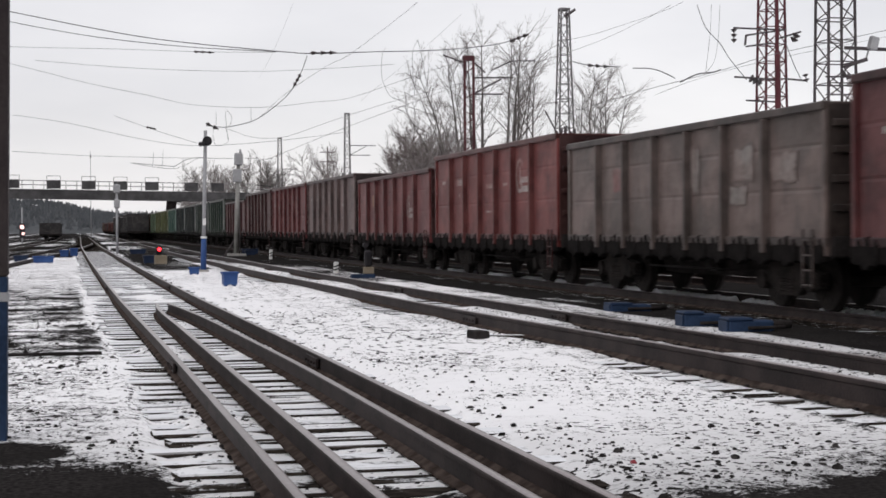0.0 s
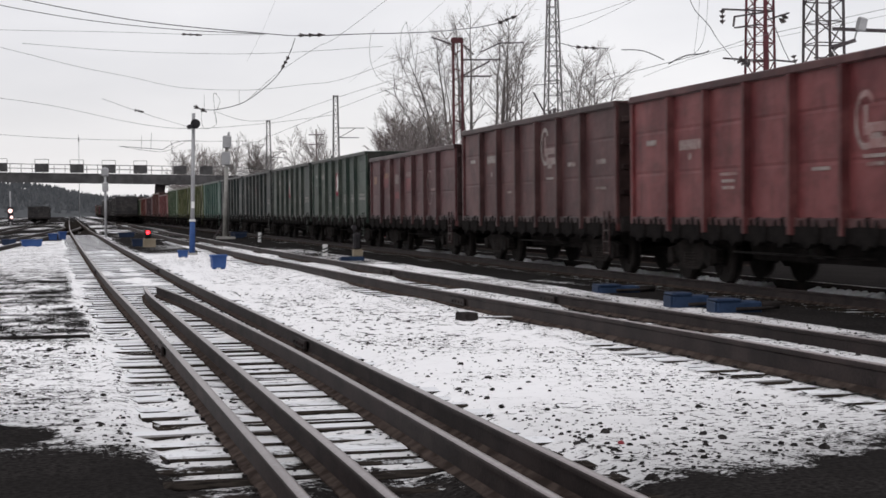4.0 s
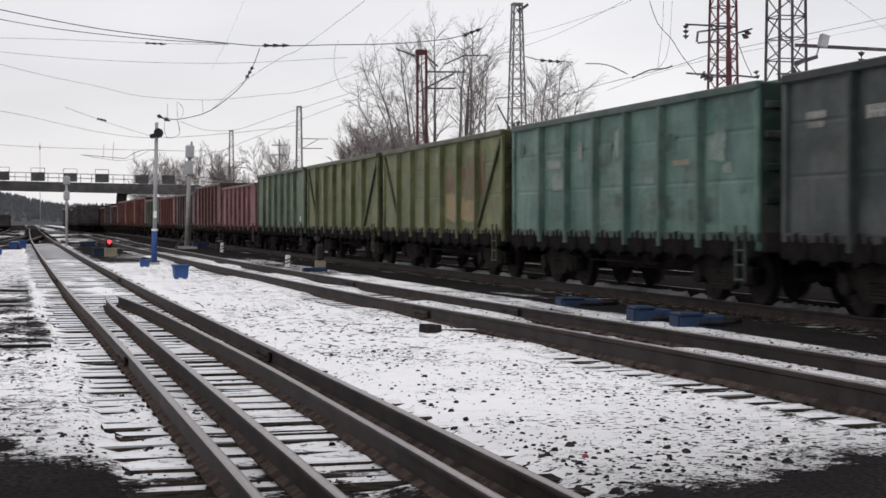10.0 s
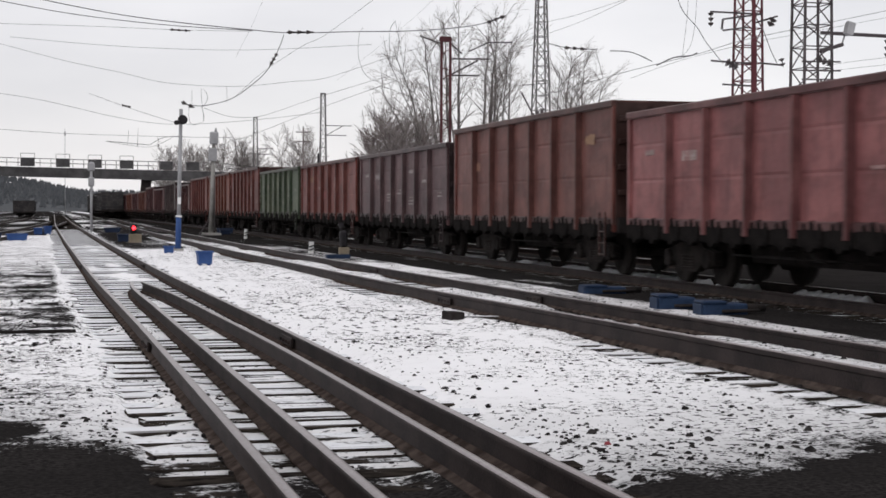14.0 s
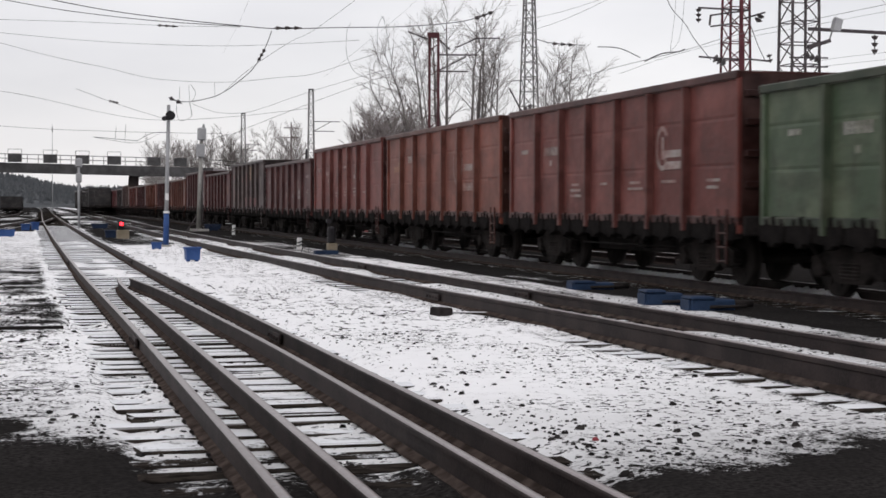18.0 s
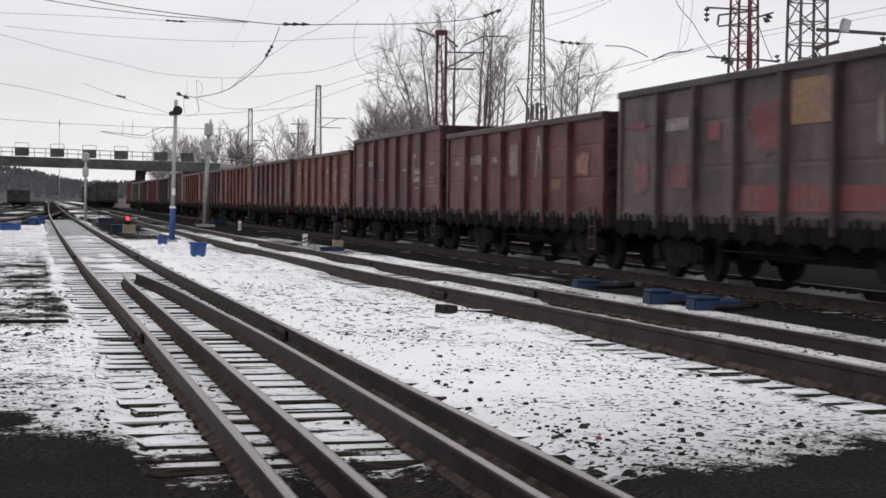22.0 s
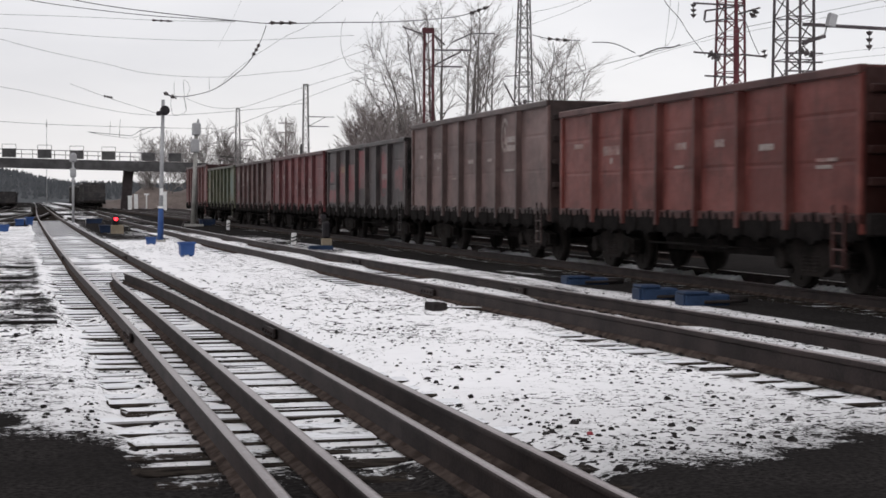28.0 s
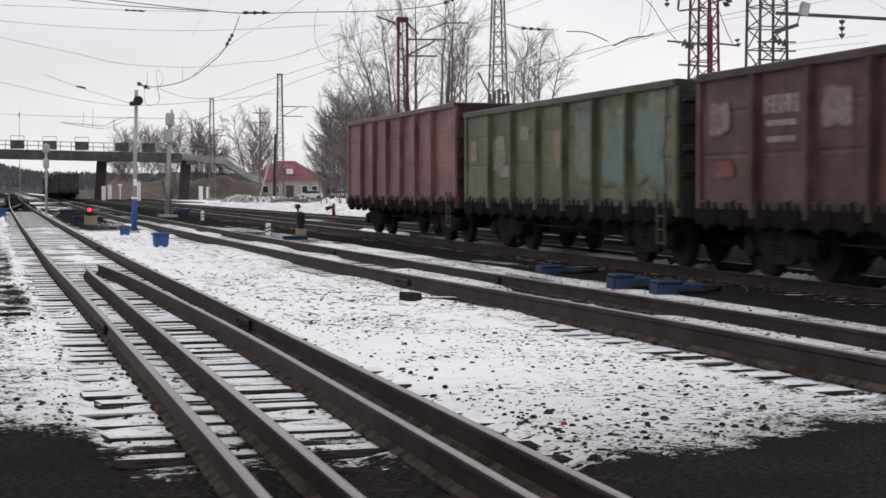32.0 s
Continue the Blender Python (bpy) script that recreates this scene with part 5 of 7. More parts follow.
# the twin-post red mast
m = thing("catenary_mast", "dark red twin-post catenary mast with three arms", "mast", "catenary masts", at=pose(25.79, 102, 0))
part("foundation", made(lambda bm: box(bm, -0.65, 0.65, -0.4, 0.4, -0.3, 0.35, 0.04)), "concrete", m)
for s in (-0.3, 0.3):
    part("post", made(lambda bm: beam(bm, (s, 0, 0.3), (s, 0, 12.6), 0.14, 0.16)), "mast_maroon", m)
for k in range(14):
    z = 0.8 + k * 0.84
    part("lacing", made(lambda bm: beam(bm, (-0.3, 0, z), (0.3, 0, z + (0.42 if k % 2 else -0.2)), 0.06)), "mast_maroon", m)
part("cap", made(lambda bm: box(bm, -0.42, 0.36, -0.16, 0.16, 12.55, 12.9, 0.05)), "mast_maroon", m)
for a, b, w in (((-1.75, 0, 12.9), (-0.4, 0, 12.45), 0.09), ((0.3, 0, 12.5), (1.1, 0, 11.8), 0.09), ((0.2, 0, 11.45), (3.0, 0, 11.5), 0.1), ((0.3, 0, 10.37), (2.3, 0, 10.4), 0.1),
                ((0.3, 0, 10.4), (2.2, 0, 11.4), 0.1), ((1.5, 0, 11.95), (2.9, 0, 12.6), 0.08), ((2.9, 0, 12.6), (4.55, 0, 12.64), 0.08)):
    arm(m, a, b, w)

# the near mast with feeder arms
m = lattice_mast(31.05, 67, 14.5, 0.60, 0.40, 18, "mast_red", "red-brown lattice mast with a red post and feeder arms")
part("red_post", made(lambda bm: rod(bm, (0.02, -0.75, 0.0), (-0.06, -0.75, 9.4), 0.14, 0.13, 12)), "mast_red", m, "dark red round post bolted to the mast")
part("red_post", made(lambda bm: beam(bm, (-0.06, -0.72, 9.4), (0.0, -0.5, 14.4), 0.13)), "mast_red", m, "dark red post")
for a, b in (((-2.1, -0.6, 10.42), (0.4, -0.6, 10.38)), ((0.1, -0.6, 10.0), (1.15, -0.6, 10.32)), ((-2.05, -0.6, 8.24), (0.0, -0.6, 8.15)), ((0.3, -0.6, 8.2), (1.4, -0.6, 8.12)), ((-1.5, -0.6, 7.2), (0.0, -0.6, 7.15)),
             ((-1.55, -0.6, 9.65), (-1.5, -0.6, 10.1)), ((-1.5, -0.6, 9.6), (-0.3, -0.6, 9.78)), ((-1.5, -0.6, 10.1), (0.3, -0.6, 10.38))):
    arm(m, a, b, 0.075)
insulator(m, (-2.08, -0.6, 10.4), (-2.08, -0.6, 9.75)), insulator(m, (0.95, -0.6, 10.2), (0.75, -0.6, 9.85), 2, 0.2), insulator(m, (-1.3, -0.6, 8.2), (-0.75, -0.6, 7.95), 3, 0.2)
insulator(m, (1.35, -0.6, 8.45), (1.45, -0.6, 8.05), 2, 0.14)

# the portal tower with its beam and lamp
m = lattice_mast(29.6, 58, 14.0, 0.66, 0.52, 16, "mast_dark", "broad dark lattice tower of a portal over the far tracks")
arm(m, (0.1, -0.6, 8.55), (14.0, -0.6, 8.30), 0.13, "mast_dark", "portal_beam"), arm(m, (13.9, -0.6, 8.3), (13.9, -0.6, 0.0), 0.3, "mast_dark", "portal_leg")
arm(m, (0.1, -0.6, 7.82), (1.05, -0.6, 8.12), 0.14), arm(m, (1.0, -0.6, 8.1), (1.2, -0.6, 8.7), 0.05, "grey_post", "lamp_bracket")
part("lamp_head", made(lambda bm: prism(bm, [(-0.16, -0.24), (0.16, -0.24), (0.16, 0.2), (0.08, 0.27), (-0.08, 0.27), (-0.16, 0.2)], -0.15, 0.15)), "grey_post", m, "grey floodlight head").matrix_basis = pose(1.22, -0.8, 8.72, 0, 14, 0)
insulator(m, (3.0, -0.6, 8.4), (3.0, -0.6, 7.6)), insulator(m, (5.3, -0.6, 8.4), (5.3, -0.6, 7.6)), insulator(m, (0.0, -0.6, 7.5), (0.6, -0.6, 7.35), 3, 0.15)
for z in (6.7, 7.05, 7.4):
    arm(m, (-0.75, -0.7, z), (0.9, -0.7, z + 0.02), 0.06)

# wooden telegraph pole far off
m = thing("telegraph_pole", "thin dark telegraph pole with cross-arms beside the house", "pole", at=pose(36.85, 230, 0))
part("pole", made(lambda bm: rod(bm, (0, 0, -0.2), (0, 0, 13.5), 0.17, 0.1, 8)), "bark_dark", m)
for z in (12.6, 11.2):
    part("cross_arm", made(lambda bm: box(bm, -1.1, 1.1, -0.06, 0.06, z, z + 0.14)), "bark_dark", m)
m = thing("telegraph_pole", "black steel pole with a strut near the ramp", "pole", at=pose(37.5, 222, 0))
part("pole", made(lambda bm: rod(bm, (0, 0, -0.2), (0.25, 0, 9.4), 0.22, 0.16, 8)), "black", m)
part("strut", made(lambda bm: rod(bm, (-2.2, 0, 0), (-0.3, 0, 6.5), 0.12, 0.1, 8)), "grey_post", m)

# ---- overhead wires ----
WIRES = [
    [(-2.05, 55.0, 8.91), (-0.97, 55.0, 8.71), (0.84, 55.0, 8.38), (2.69, 55.0, 8.09), (4.57, 55.0, 7.90), (7.06, 55.0, 7.72), (8.43, 55.0, 7.66), (10.42, 55.0, 7.76), (12.84, 55.0, 7.87), (14.91, 55.0, 8.11), (15.92, 55.0, 8.43)],
    [(-2.05, 55.0, 8.58), (-0.98, 55.0, 8.38), (0.84, 55.0, 8.10), (2.69, 55.0, 7.91), (4.57, 55.0, 7.78), (7.06, 55.0, 7.70)],
    [(-2.25, 60.0, 8.26), (-1.08, 60.0, 8.24), (1.91, 60.0, 8.24), (4.98, 60.0, 8.20), (7.70, 60.0, 8.23)],
    [(-2.64, 70.0, 8.73), (-1.27, 70.0, 8.40), (1.03, 70.0, 7.84), (3.39, 70.0, 7.39), (5.30, 70.0, 7.00), (8.22, 70.0, 6.91), (10.70, 70.0, 7.18), (12.21, 70.0, 7.37), (14.52, 70.0, 8.16), (16.86, 70.0, 8.95)],
    [(8.28, 56.0, 7.69), (8.14, 56.0, 7.29), (7.89, 56.0, 6.75), (7.57, 56.0, 6.29), (7.07, 56.0, 5.85), (6.57, 56.0, 5.49), (6.08, 56.0, 5.29), (5.40, 56.0, 5.15), (5.01, 56.0, 5.18)],
    [(5.69, 58.0, 5.21), (6.60, 58.0, 4.91), (7.62, 58.0, 4.92), (8.45, 58.0, 5.17), (9.49, 58.0, 5.55), (11.81, 58.0, 6.30), (14.40, 58.0, 7.01)],
    [(6.34, 54.0, 5.35), (7.30, 54.0, 6.22), (8.66, 54.0, 7.14), (9.44, 54.0, 7.54), (11.23, 54.0, 8.89), (11.83, 54.0, 9.39)],
    [(11.16, 90.0, 5.57), (15.68, 90.0, 7.42), (19.64, 90.0, 8.91), (22.33, 90.0, 9.92)],
    [(-3.49, 110.0, 9.27), (0.12, 110.0, 8.75), (5.27, 110.0, 7.65), (9.04, 110.0, 7.29), (14.43, 110.0, 7.70), (19.16, 110.0, 8.32)],
    [(-3.85, 120.0, 7.33), (1.69, 120.0, 7.02), (9.85, 120.0, 6.88), (14.03, 120.0, 6.89)],
    [(20.88, 75.0, 8.84), (23.48, 75.0, 10.54), (25.52, 75.0, 11.14), (28.79, 75.0, 12.25), (30.00, 75.0, 12.79)],
    [(24.11, 80.0, 10.24), (27.22, 80.0, 11.33), (29.59, 80.0, 12.43), (31.35, 80.0, 13.37)],
    [(19.87, 62.0, 6.25), (21.94, 62.0, 6.85), (23.66, 62.0, 7.34), (26.54, 62.0, 8.08), (28.58, 62.0, 8.71), (32.23, 62.0, 9.50), (36.51, 62.0, 10.44)],
    [(25.05, 66.0, 7.34), (27.18, 66.0, 8.11), (30.43, 66.0, 8.97), (34.31, 66.0, 9.75), (38.87, 66.0, 10.67)],
    [(30.14, 58.0, 7.31), (31.63, 58.0, 7.55), (34.15, 58.0, 7.87)],
    [(30.14, 58.0, 7.08), (31.63, 58.0, 7.28), (34.15, 58.0, 7.57)],
    [(27.06, 66.0, 11.34), (27.46, 66.0, 10.36), (28.13, 66.0, 9.67), (28.58, 66.0, 9.01), (29.39, 66.0, 8.09)],
    [(31.25, 66.0, 9.81), (31.66, 66.0, 8.81), (32.02, 66.0, 8.13)],
    [(27.73, 66.0, 11.36), (27.67, 66.0, 10.11), (27.45, 66.0, 8.36)],
    [(28.14, 66.0, 11.37), (28.05, 66.0, 9.87), (27.85, 66.0, 8.87), (27.45, 66.0, 8.36)],
    [(13.10, 66.0, 9.19), (12.93, 66.0, 8.84), (12.92, 66.0, 7.89), (13.25, 66.0, 7.18), (13.80, 66.0, 6.95)],
    [(14.48, 66.0, 9.53), (14.23, 66.0, 8.91), (14.32, 66.0, 7.20)],
    [(14.48, 66.0, 9.53), (14.72, 66.0, 8.39), (14.86, 66.0, 7.44)],
    [(24.66, 62.0, 7.54), (25.41, 62.0, 7.88), (26.16, 62.0, 7.98), (26.44, 62.0, 8.10)],
    [(25.52, 70.0, 8.92), (26.58, 70.0, 8.89), (27.61, 70.0, 8.49)],
    [(22.59, 70.0, 9.18), (23.40, 70.0, 9.02), (24.91, 70.0, 8.97)],
    [(5.10, 130.0, 6.90), (8.42, 130.0, 6.64)],
    [(8.42, 130.0, 6.64), (9.32, 130.0, 7.18), (10.22, 130.0, 7.36), (11.34, 130.0, 7.32)],
    [(5.36, 60.0, 5.48), (5.32, 60.0, 5.02), (5.46, 60.0, 4.70), (5.88, 60.0, 4.88), (5.78, 60.0, 5.40)],
    [(7.18, 64.0, 6.45), (7.19, 64.0, 5.82)],
    [(10.64, 100.0, 5.38), (11.69, 100.0, 5.87), (12.58, 100.0, 6.01)],
    [(6.47, 66.0, 5.76), (6.63, 66.0, 6.17), (6.36, 66.0, 6.45), (6.46, 66.0, 5.25)],
    [(6.35, 54.0, 6.68), (6.94, 54.0, 7.83), (7.53, 54.0, 9.27)],
    [(15.44, 85.0, 8.47), (17.32, 85.0, 10.02), (19.21, 85.0, 11.58), (21.12, 85.0, 13.31)],
    [(31.31, 57.0, 10.56), (32.30, 57.0, 9.96), (33.51, 57.0, 9.21), (34.31, 57.0, 8.79)],
    [(4.94, 130.0, 6.92), (6.7, 130.0, 6.62), (8.57, 130.0, 6.50), (10.24, 130.0, 7.29)],
    [(6.76, 130.0, 7.77), (6.68, 130.0, 6.60)],
    [(7.52, 130.0, 7.95), (7.44, 130.0, 6.55)],
    [(3.1, 110.0, 9.29), (5.9, 110.0, 8.30), (8.82, 110.0, 7.42)],
    [(5.8, 64.0, 6.25), (5.8, 64.0, 5.66)],
    [(-1.27, 70.0, 8.80), (3.40, 70.0, 8.52), (8.73, 70.0, 8.51), (14.27, 70.0, 8.91)],
]
THICK = {0: 0.017, 1: 0.014, 4: 0.015, 12: 0.012, 16: 0.017, 17: 0.018, 23: 0.03, 24: 0.024, 25: 0.02, 26: 0.026, 27: 0.022, 32: 0.003, 33: 0.005}


def smooth_points(pts, n=5):
    """A soft line through points."""
    p = [Vector(q) for q in pts]
    out = []
    for i in range(len(p) - 1):
        a, b, c, d = p[max(i - 1, 0)], p[i], p[i + 1], p[min(i + 2, len(p) - 1)]
        for k in range(n):
            u = k / n
            out.append(0.5 * (2 * b + (c - a) * u + (2 * a - 5 * b + 4 * c - d) * u * u + (3 * b - a - 3 * c + d) * u**3))
    return out + [p[-1]]


def cable(bm, pts, r, sides=5):
    rings = []
    for i, p in enumerate(pts):
        z = (pts[min(i + 1, len(pts) - 1)] - pts[max(i - 1, 0)]).normalized()
        x = z.cross(Vector((0, 1, 0.05))).normalized()
        y = z.cross(x)
        rings.append([bm.verts.new(p + x * r * math.cos(6.2832 * k / sides) + y * r * math.sin(6.2832 * k / sides)) for k in range(sides)])
    for a, b in zip(rings, rings[1:]):
        for k in range(sides):
            bm.faces.new((a[k], a[(k + 1) % sides], b[(k + 1) % sides], b[k]))


net = thing("overhead_line", "web of dark overhead wires hung from the masts", "overhead wires")
for i, pts in enumerate(WIRES):
    dist = pts[0][1]
    r = THICK.get(i, 0.0075) * (1.0 if i in THICK else dist / 60)
    part("cable", made(lambda bm: cable(bm, smooth_points(pts, 4), r)), "wire", net)
for a, b, n, r in (((14.7 * 0 + WIRES[2][3][0] - 0.35, 60, WIRES[2][3][2]), (WIRES[2][3][0] + 0.4, 60, WIRES[2][3][2] - 0.02), 3, 0.07),
                   ((WIRES[0][6][0] - 0.2, 55, WIRES[0][6][2] + 0.02), (WIRES[0][6][0] + 0.75, 55, WIRES[0][6][2] + 0.05), 3, 0.1),
                   ((WIRES[4][1][0] - 0.1, 56, WIRES[4][1][2] - 0.25), (WIRES[4][2][0] - 0.1, 56, WIRES[4][2][2] - 0.15), 3, 0.1),
                   ((WIRES[4][8][0] - 0.3, 56, WIRES[4][8][2] + 0.1), (WIRES[4][8][0] + 0.15, 56, WIRES[4][8][2] - 0.1), 2, 0.11),
                   ((WIRES[25][1][0] - 0.1, 70, WIRES[25][1][2]), (WIRES[25][1][0] + 1.0, 70, WIRES[25][1][2] - 0.05), 3, 0.12),
                   ((3.35, 70, 6.01), (3.75, 70, 5.93), 3, 0.09),
                   ((WIRES[0][10][0] - 0.5, 55, WIRES[0][10][2] - 0.2), (WIRES[0][10][0] + 0.2, 55, WIRES[0][10][2] + 0.08), 3, 0.1)):
    insulator(net, a, b, n, 0.75 * r)


# ---- signals, posts and boxes of the yard ----
def striped_post(x, y, h):
    t = thing("marker_post", "short white marker post with black bands in the snow", "marker post", "marker posts", at=pose(x, y, 0, 0, 3, 8))
    part("post", made(lambda bm: box(bm, -0.075, 0.075, -0.075, 0.075, -0.1, h, 0.015)), "white", t)
    for z in (0.35, 0.62):
        part("band", made(lambda bm: beam(bm, (-0.082, 0, h * z - 0.03), (0.082, 0, h * z + 0.05), 0.05, 0.166)), "black", t, "black painted band")


striped_post(9.25, 56, 0.42)
striped_post(10.4, 84, 0.5)

s = thing("light_signal", "slim grey signal post with blue foot and round black head", "signal", at=pose(4.95, 60.4, 0, 0, 1.3, 0))
part("lower_post", made(lambda bm: rod(bm, (0, 0, 0.0), (0, 0, 1.25), 0.115, 0.10, 14)), "blue", s, "blue enamelled foot of the post")
part("upper_post", made(lambda bm: rod(bm, (0, 0, 1.3), (0, 0, 5.3), 0.078, 0.065, 14)), "grey_post", s)
part("collar", made(lambda bm: rod(bm, (0, 0, 1.25), (0, 0, 1.33), 0.12, 0.12, 14)), "white", s)
part("base_plate", made(lambda bm: box(bm, -0.2, 0.2, -0.2, 0.2, -0.06, 0.08, 0.02)), "concrete", s)
part("background_disc", made(lambda bm: rod(bm, (0.06, -0.16, 4.9), (0.06, -0.12, 4.9), 0.18, 0.18, 20)), "black", s, "round black background disc")
part("hood", made(lambda bm: rod(bm, (-0.08, -0.18, 4.8), (-0.2, -0.42, 4.76), 0.08, 0.09, 12)), "black", s)
part("label_plate", made(lambda bm: box(bm, -0.06, 0.06, -0.12, -0.105, 1.75, 2.0)), "white", s, "small pale plate")


def relay_box_mast():
    t = thing("relay_mast", "grey concrete signal mast with two grey boxes", "signal", at=pose(9.70, 95, 0, 0, 2.0, 0))
    part("post", made(lambda bm: rod(bm, (0, 0, -0.1), (0, 0, 5.4), 0.15, 0.11, 12)), "concrete", t)
    part("cable_pipe", made(lambda bm: rod(bm, (0.22, 0, 0.3), (0.12, 0, 3.2), 0.035, 0.03, 8)), "mast", t)
    part("stay", made(lambda bm: beam(bm, (-0.15, 0, 0.9), (-0.7, 0, -0.05), 0.06)), "mast_dark", t)
    part("head", made(lambda bm: box(bm, -0.31, 0.20, -0.25, -0.06, 4.35, 5.15, 0.05)), "grey_post", t, "lower grey signal head seen from behind")
    part("head", made(lambda bm: box(bm, -0.26, 0.24, -0.25, 0.08, 5.36, 6.1, 0.06)), "grey_post", t, "upper grey signal head seen from behind")
    part("finial", made(lambda bm: rod(bm, (0.08, -0.08, 6.1), (0.08, -0.08, 6.33), 0.08, 0.05, 8)), "grey_post", t)
    part("base", made(lambda bm: box(bm, -0.5, 0.6, -0.3, 0.3, -0.06, 0.14, 0.03)), "concrete", t)


relay_box_mast()

t = thing("light_signal", "thin grey signal post with two small grey heads", "signal", at=pose(3.25, 110, 0))
part("post", made(lambda bm: rod(bm, (0, 0, -0.1), (0, 0, 4.7), 0.09, 0.08, 10)), "grey_post", t)
part("head", made(lambda bm: box(bm, -0.2, 0.2, -0.15, 0.15, 3.02, 3.68, 0.08)), "grey_post", t)
part("head", made(lambda bm: box(bm, -0.24, 0.24, -0.15, 0.15, 4.05, 4.65, 0.08)), "grey_post", t)

t = thing("dwarf_signal", "dwarf signal with a lit red lamp on a pale block", "signal", at=pose(4.11, 75, -0.12))
part("block", made(lambda bm: box(bm, -0.2, 0.36, -0.2, 0.25, -0.05, 0.52, 0.03)), "ochre", t, "pale ochre concrete block")
part("lamp_housing", made(lambda bm: box(bm, -0.15, 0.15, -0.14, 0.2, 0.52, 0.98, 0.05)), "black", t)
part("hood", made(lambda bm: rod(bm, (0, -0.14, 0.8), (0, -0.36, 0.82), 0.11, 0.12, 14)), "black", t)
part("lens", made(lambda bm: rod(bm, (0, -0.365, 0.80), (0, -0.38, 0.80), 0.085, 0.08, 14)), "red_glow", t, "glowing red lens")

t = thing("dwarf_signal", "black dwarf signal on a pale and blue foot", "signal", at=pose(9.34, 50.2, 0))
part("case", made(lambda bm: box(bm, -0.55, 0.2, -0.2, 0.2, -0.05, 0.14, 0.03)), "motor_blue", t, "flat dark blue case")
part("collar", made(lambda bm: box(bm, -0.14, 0.17, -0.15, 0.15, 0.14, 0.36, 0.02)), "ochre", t, "pale concrete block")
part("body", made(lambda bm: box(bm, -0.12, 0.12, -0.13, 0.13, 0.36, 0.9, 0.06)), "black", t)
part("lamp", made(lambda bm: rod(bm, (-0.09, -0.1, 1.06), (-0.09, 0.16, 1.06), 0.08, 0.07, 12)), "black", t)
part("stem", made(lambda bm: rod(bm, (-0.07, 0.03, 0.88), (-0.09, 0.03, 1.03), 0.03, 0.03, 8)), "black", t)


def tub(x, y, w, d, h, turn=0.0, paint="blue"):
    t = thing("cable_box", "bright blue steel cable box standing in the snow", "cable box", "blue boxes", at=pose(x, y, 0, 0, 0, turn))

    def shell(bm):
        vs = box(bm, -w / 2, w / 2, -d / 2, d / 2, 0.035, h * 0.82)
        for v in vs:
            if v.co.z < 0.1:
                v.co.x *= 0.93
                v.co.y *= 0.93
    part("body", made(shell), paint, t)
    part("lid", made(lambda bm: box(bm, -w / 2 - 0.04, w / 2 + 0.04, -d / 2 - 0.03, d / 2 + 0.03, h * 0.82, h, 0.025)), paint, t)
    for sx in (-1, 1):
        part("foot", made(lambda bm: box(bm, sx * w * 0.3 - 0.04, sx * w * 0.3 + 0.04, -d * 0.3, d * 0.3, -0.08, 0.08)), paint, t)


tub(4.44, 45.2, 0.40, 0.35, 0.40, 5)
tub(4.34, 56.8, 0.34, 0.3, 0.27, -8)
tub(3.70, 76.2, 0.5, 0.4, 0.38, paint="blue_dark")
tub(-1.15, 79.0, 0.95, 0.5, 0.36, 6)
tub(-2.3, 83.0, 0.7, 0.5, 0.34, paint="blue_dark")
tub(11.2, 101.0, 1.0, 0.5, 0.34, paint="blue_dark")
tub(10.7, 96.5, 0.6, 0.5, 0.30, paint="blue_dark")
tub(4.4, 105.0, 1.0, 0.5, 0.34, paint="blue_dark")
tub(-0.2, 97.0, 0.5, 0.4, 0.42)
tub(0.35, 99.5, 0.4, 0.3, 0.5, 20)


def point_motor(x, y, w, h, turn):
    """A switch machine: a long low case with a lid, a stub shaft and a cable."""
    t = thing("point_motor", "blue switch machine beside the train's track", "switch machine", "switch machines", at=pose(x, y, 0, 0, 0, turn))
    part("case", made(lambda bm: box(bm, 0, w, -0.22, 0.22, -0.06, h * 0.78, 0.025)), "motor_blue", t)
    part("lid", made(lambda bm: box(bm, -0.02, w * 0.55, -0.24, 0.24, h * 0.78, h, 0.03)), "motor_blue", t, "blue lid dusted with snow")
    part("end_plate", made(lambda bm: box(bm, -0.03, -0.004, -0.2, 0.2, -0.04, h * 0.76, 0.01)), "motor_blue", t)
    part("shaft", made(lambda bm: rod(bm, (w, 0, h * 0.4), (w + 0.35, 0, h * 0.4), 0.06, 0.06, 10)), "frame_dark", t)
    part("drive_rod", made(lambda bm: rod(bm, (w * 0.4, -0.26, 0.05), (w * 1.2, -0.3, 0.06), 0.025, 0.025, 8)), "frame_dark", t)


point_motor(9.62, 24.2, 0.62, 0.235, -4)
point_motor(9.78, 22.8, 0.72, 0.205, -4)
point_motor(9.98, 28.8, 0.8, 0.16, -3)

t = thing("switch_stand", "small dark red switch stand by the far tracks", "switch stand", at=pose(17.5, 85, 0))
part("base", made(lambda bm: box(bm, -0.3, 0.3, -0.2, 0.2, -0.05, 0.2, 0.03)), "car_red", t)
part("column", made(lambda bm: rod(bm, (0.12, 0, 0.2), (0.12, 0, 0.85), 0.1, 0.08, 10)), "car_red", t)
part("weight", made(lambda bm: rod(bm, (-0.3, 0, 0.55), (0.12, 0, 0.7), 0.12, 0.06, 10)), "black", t)

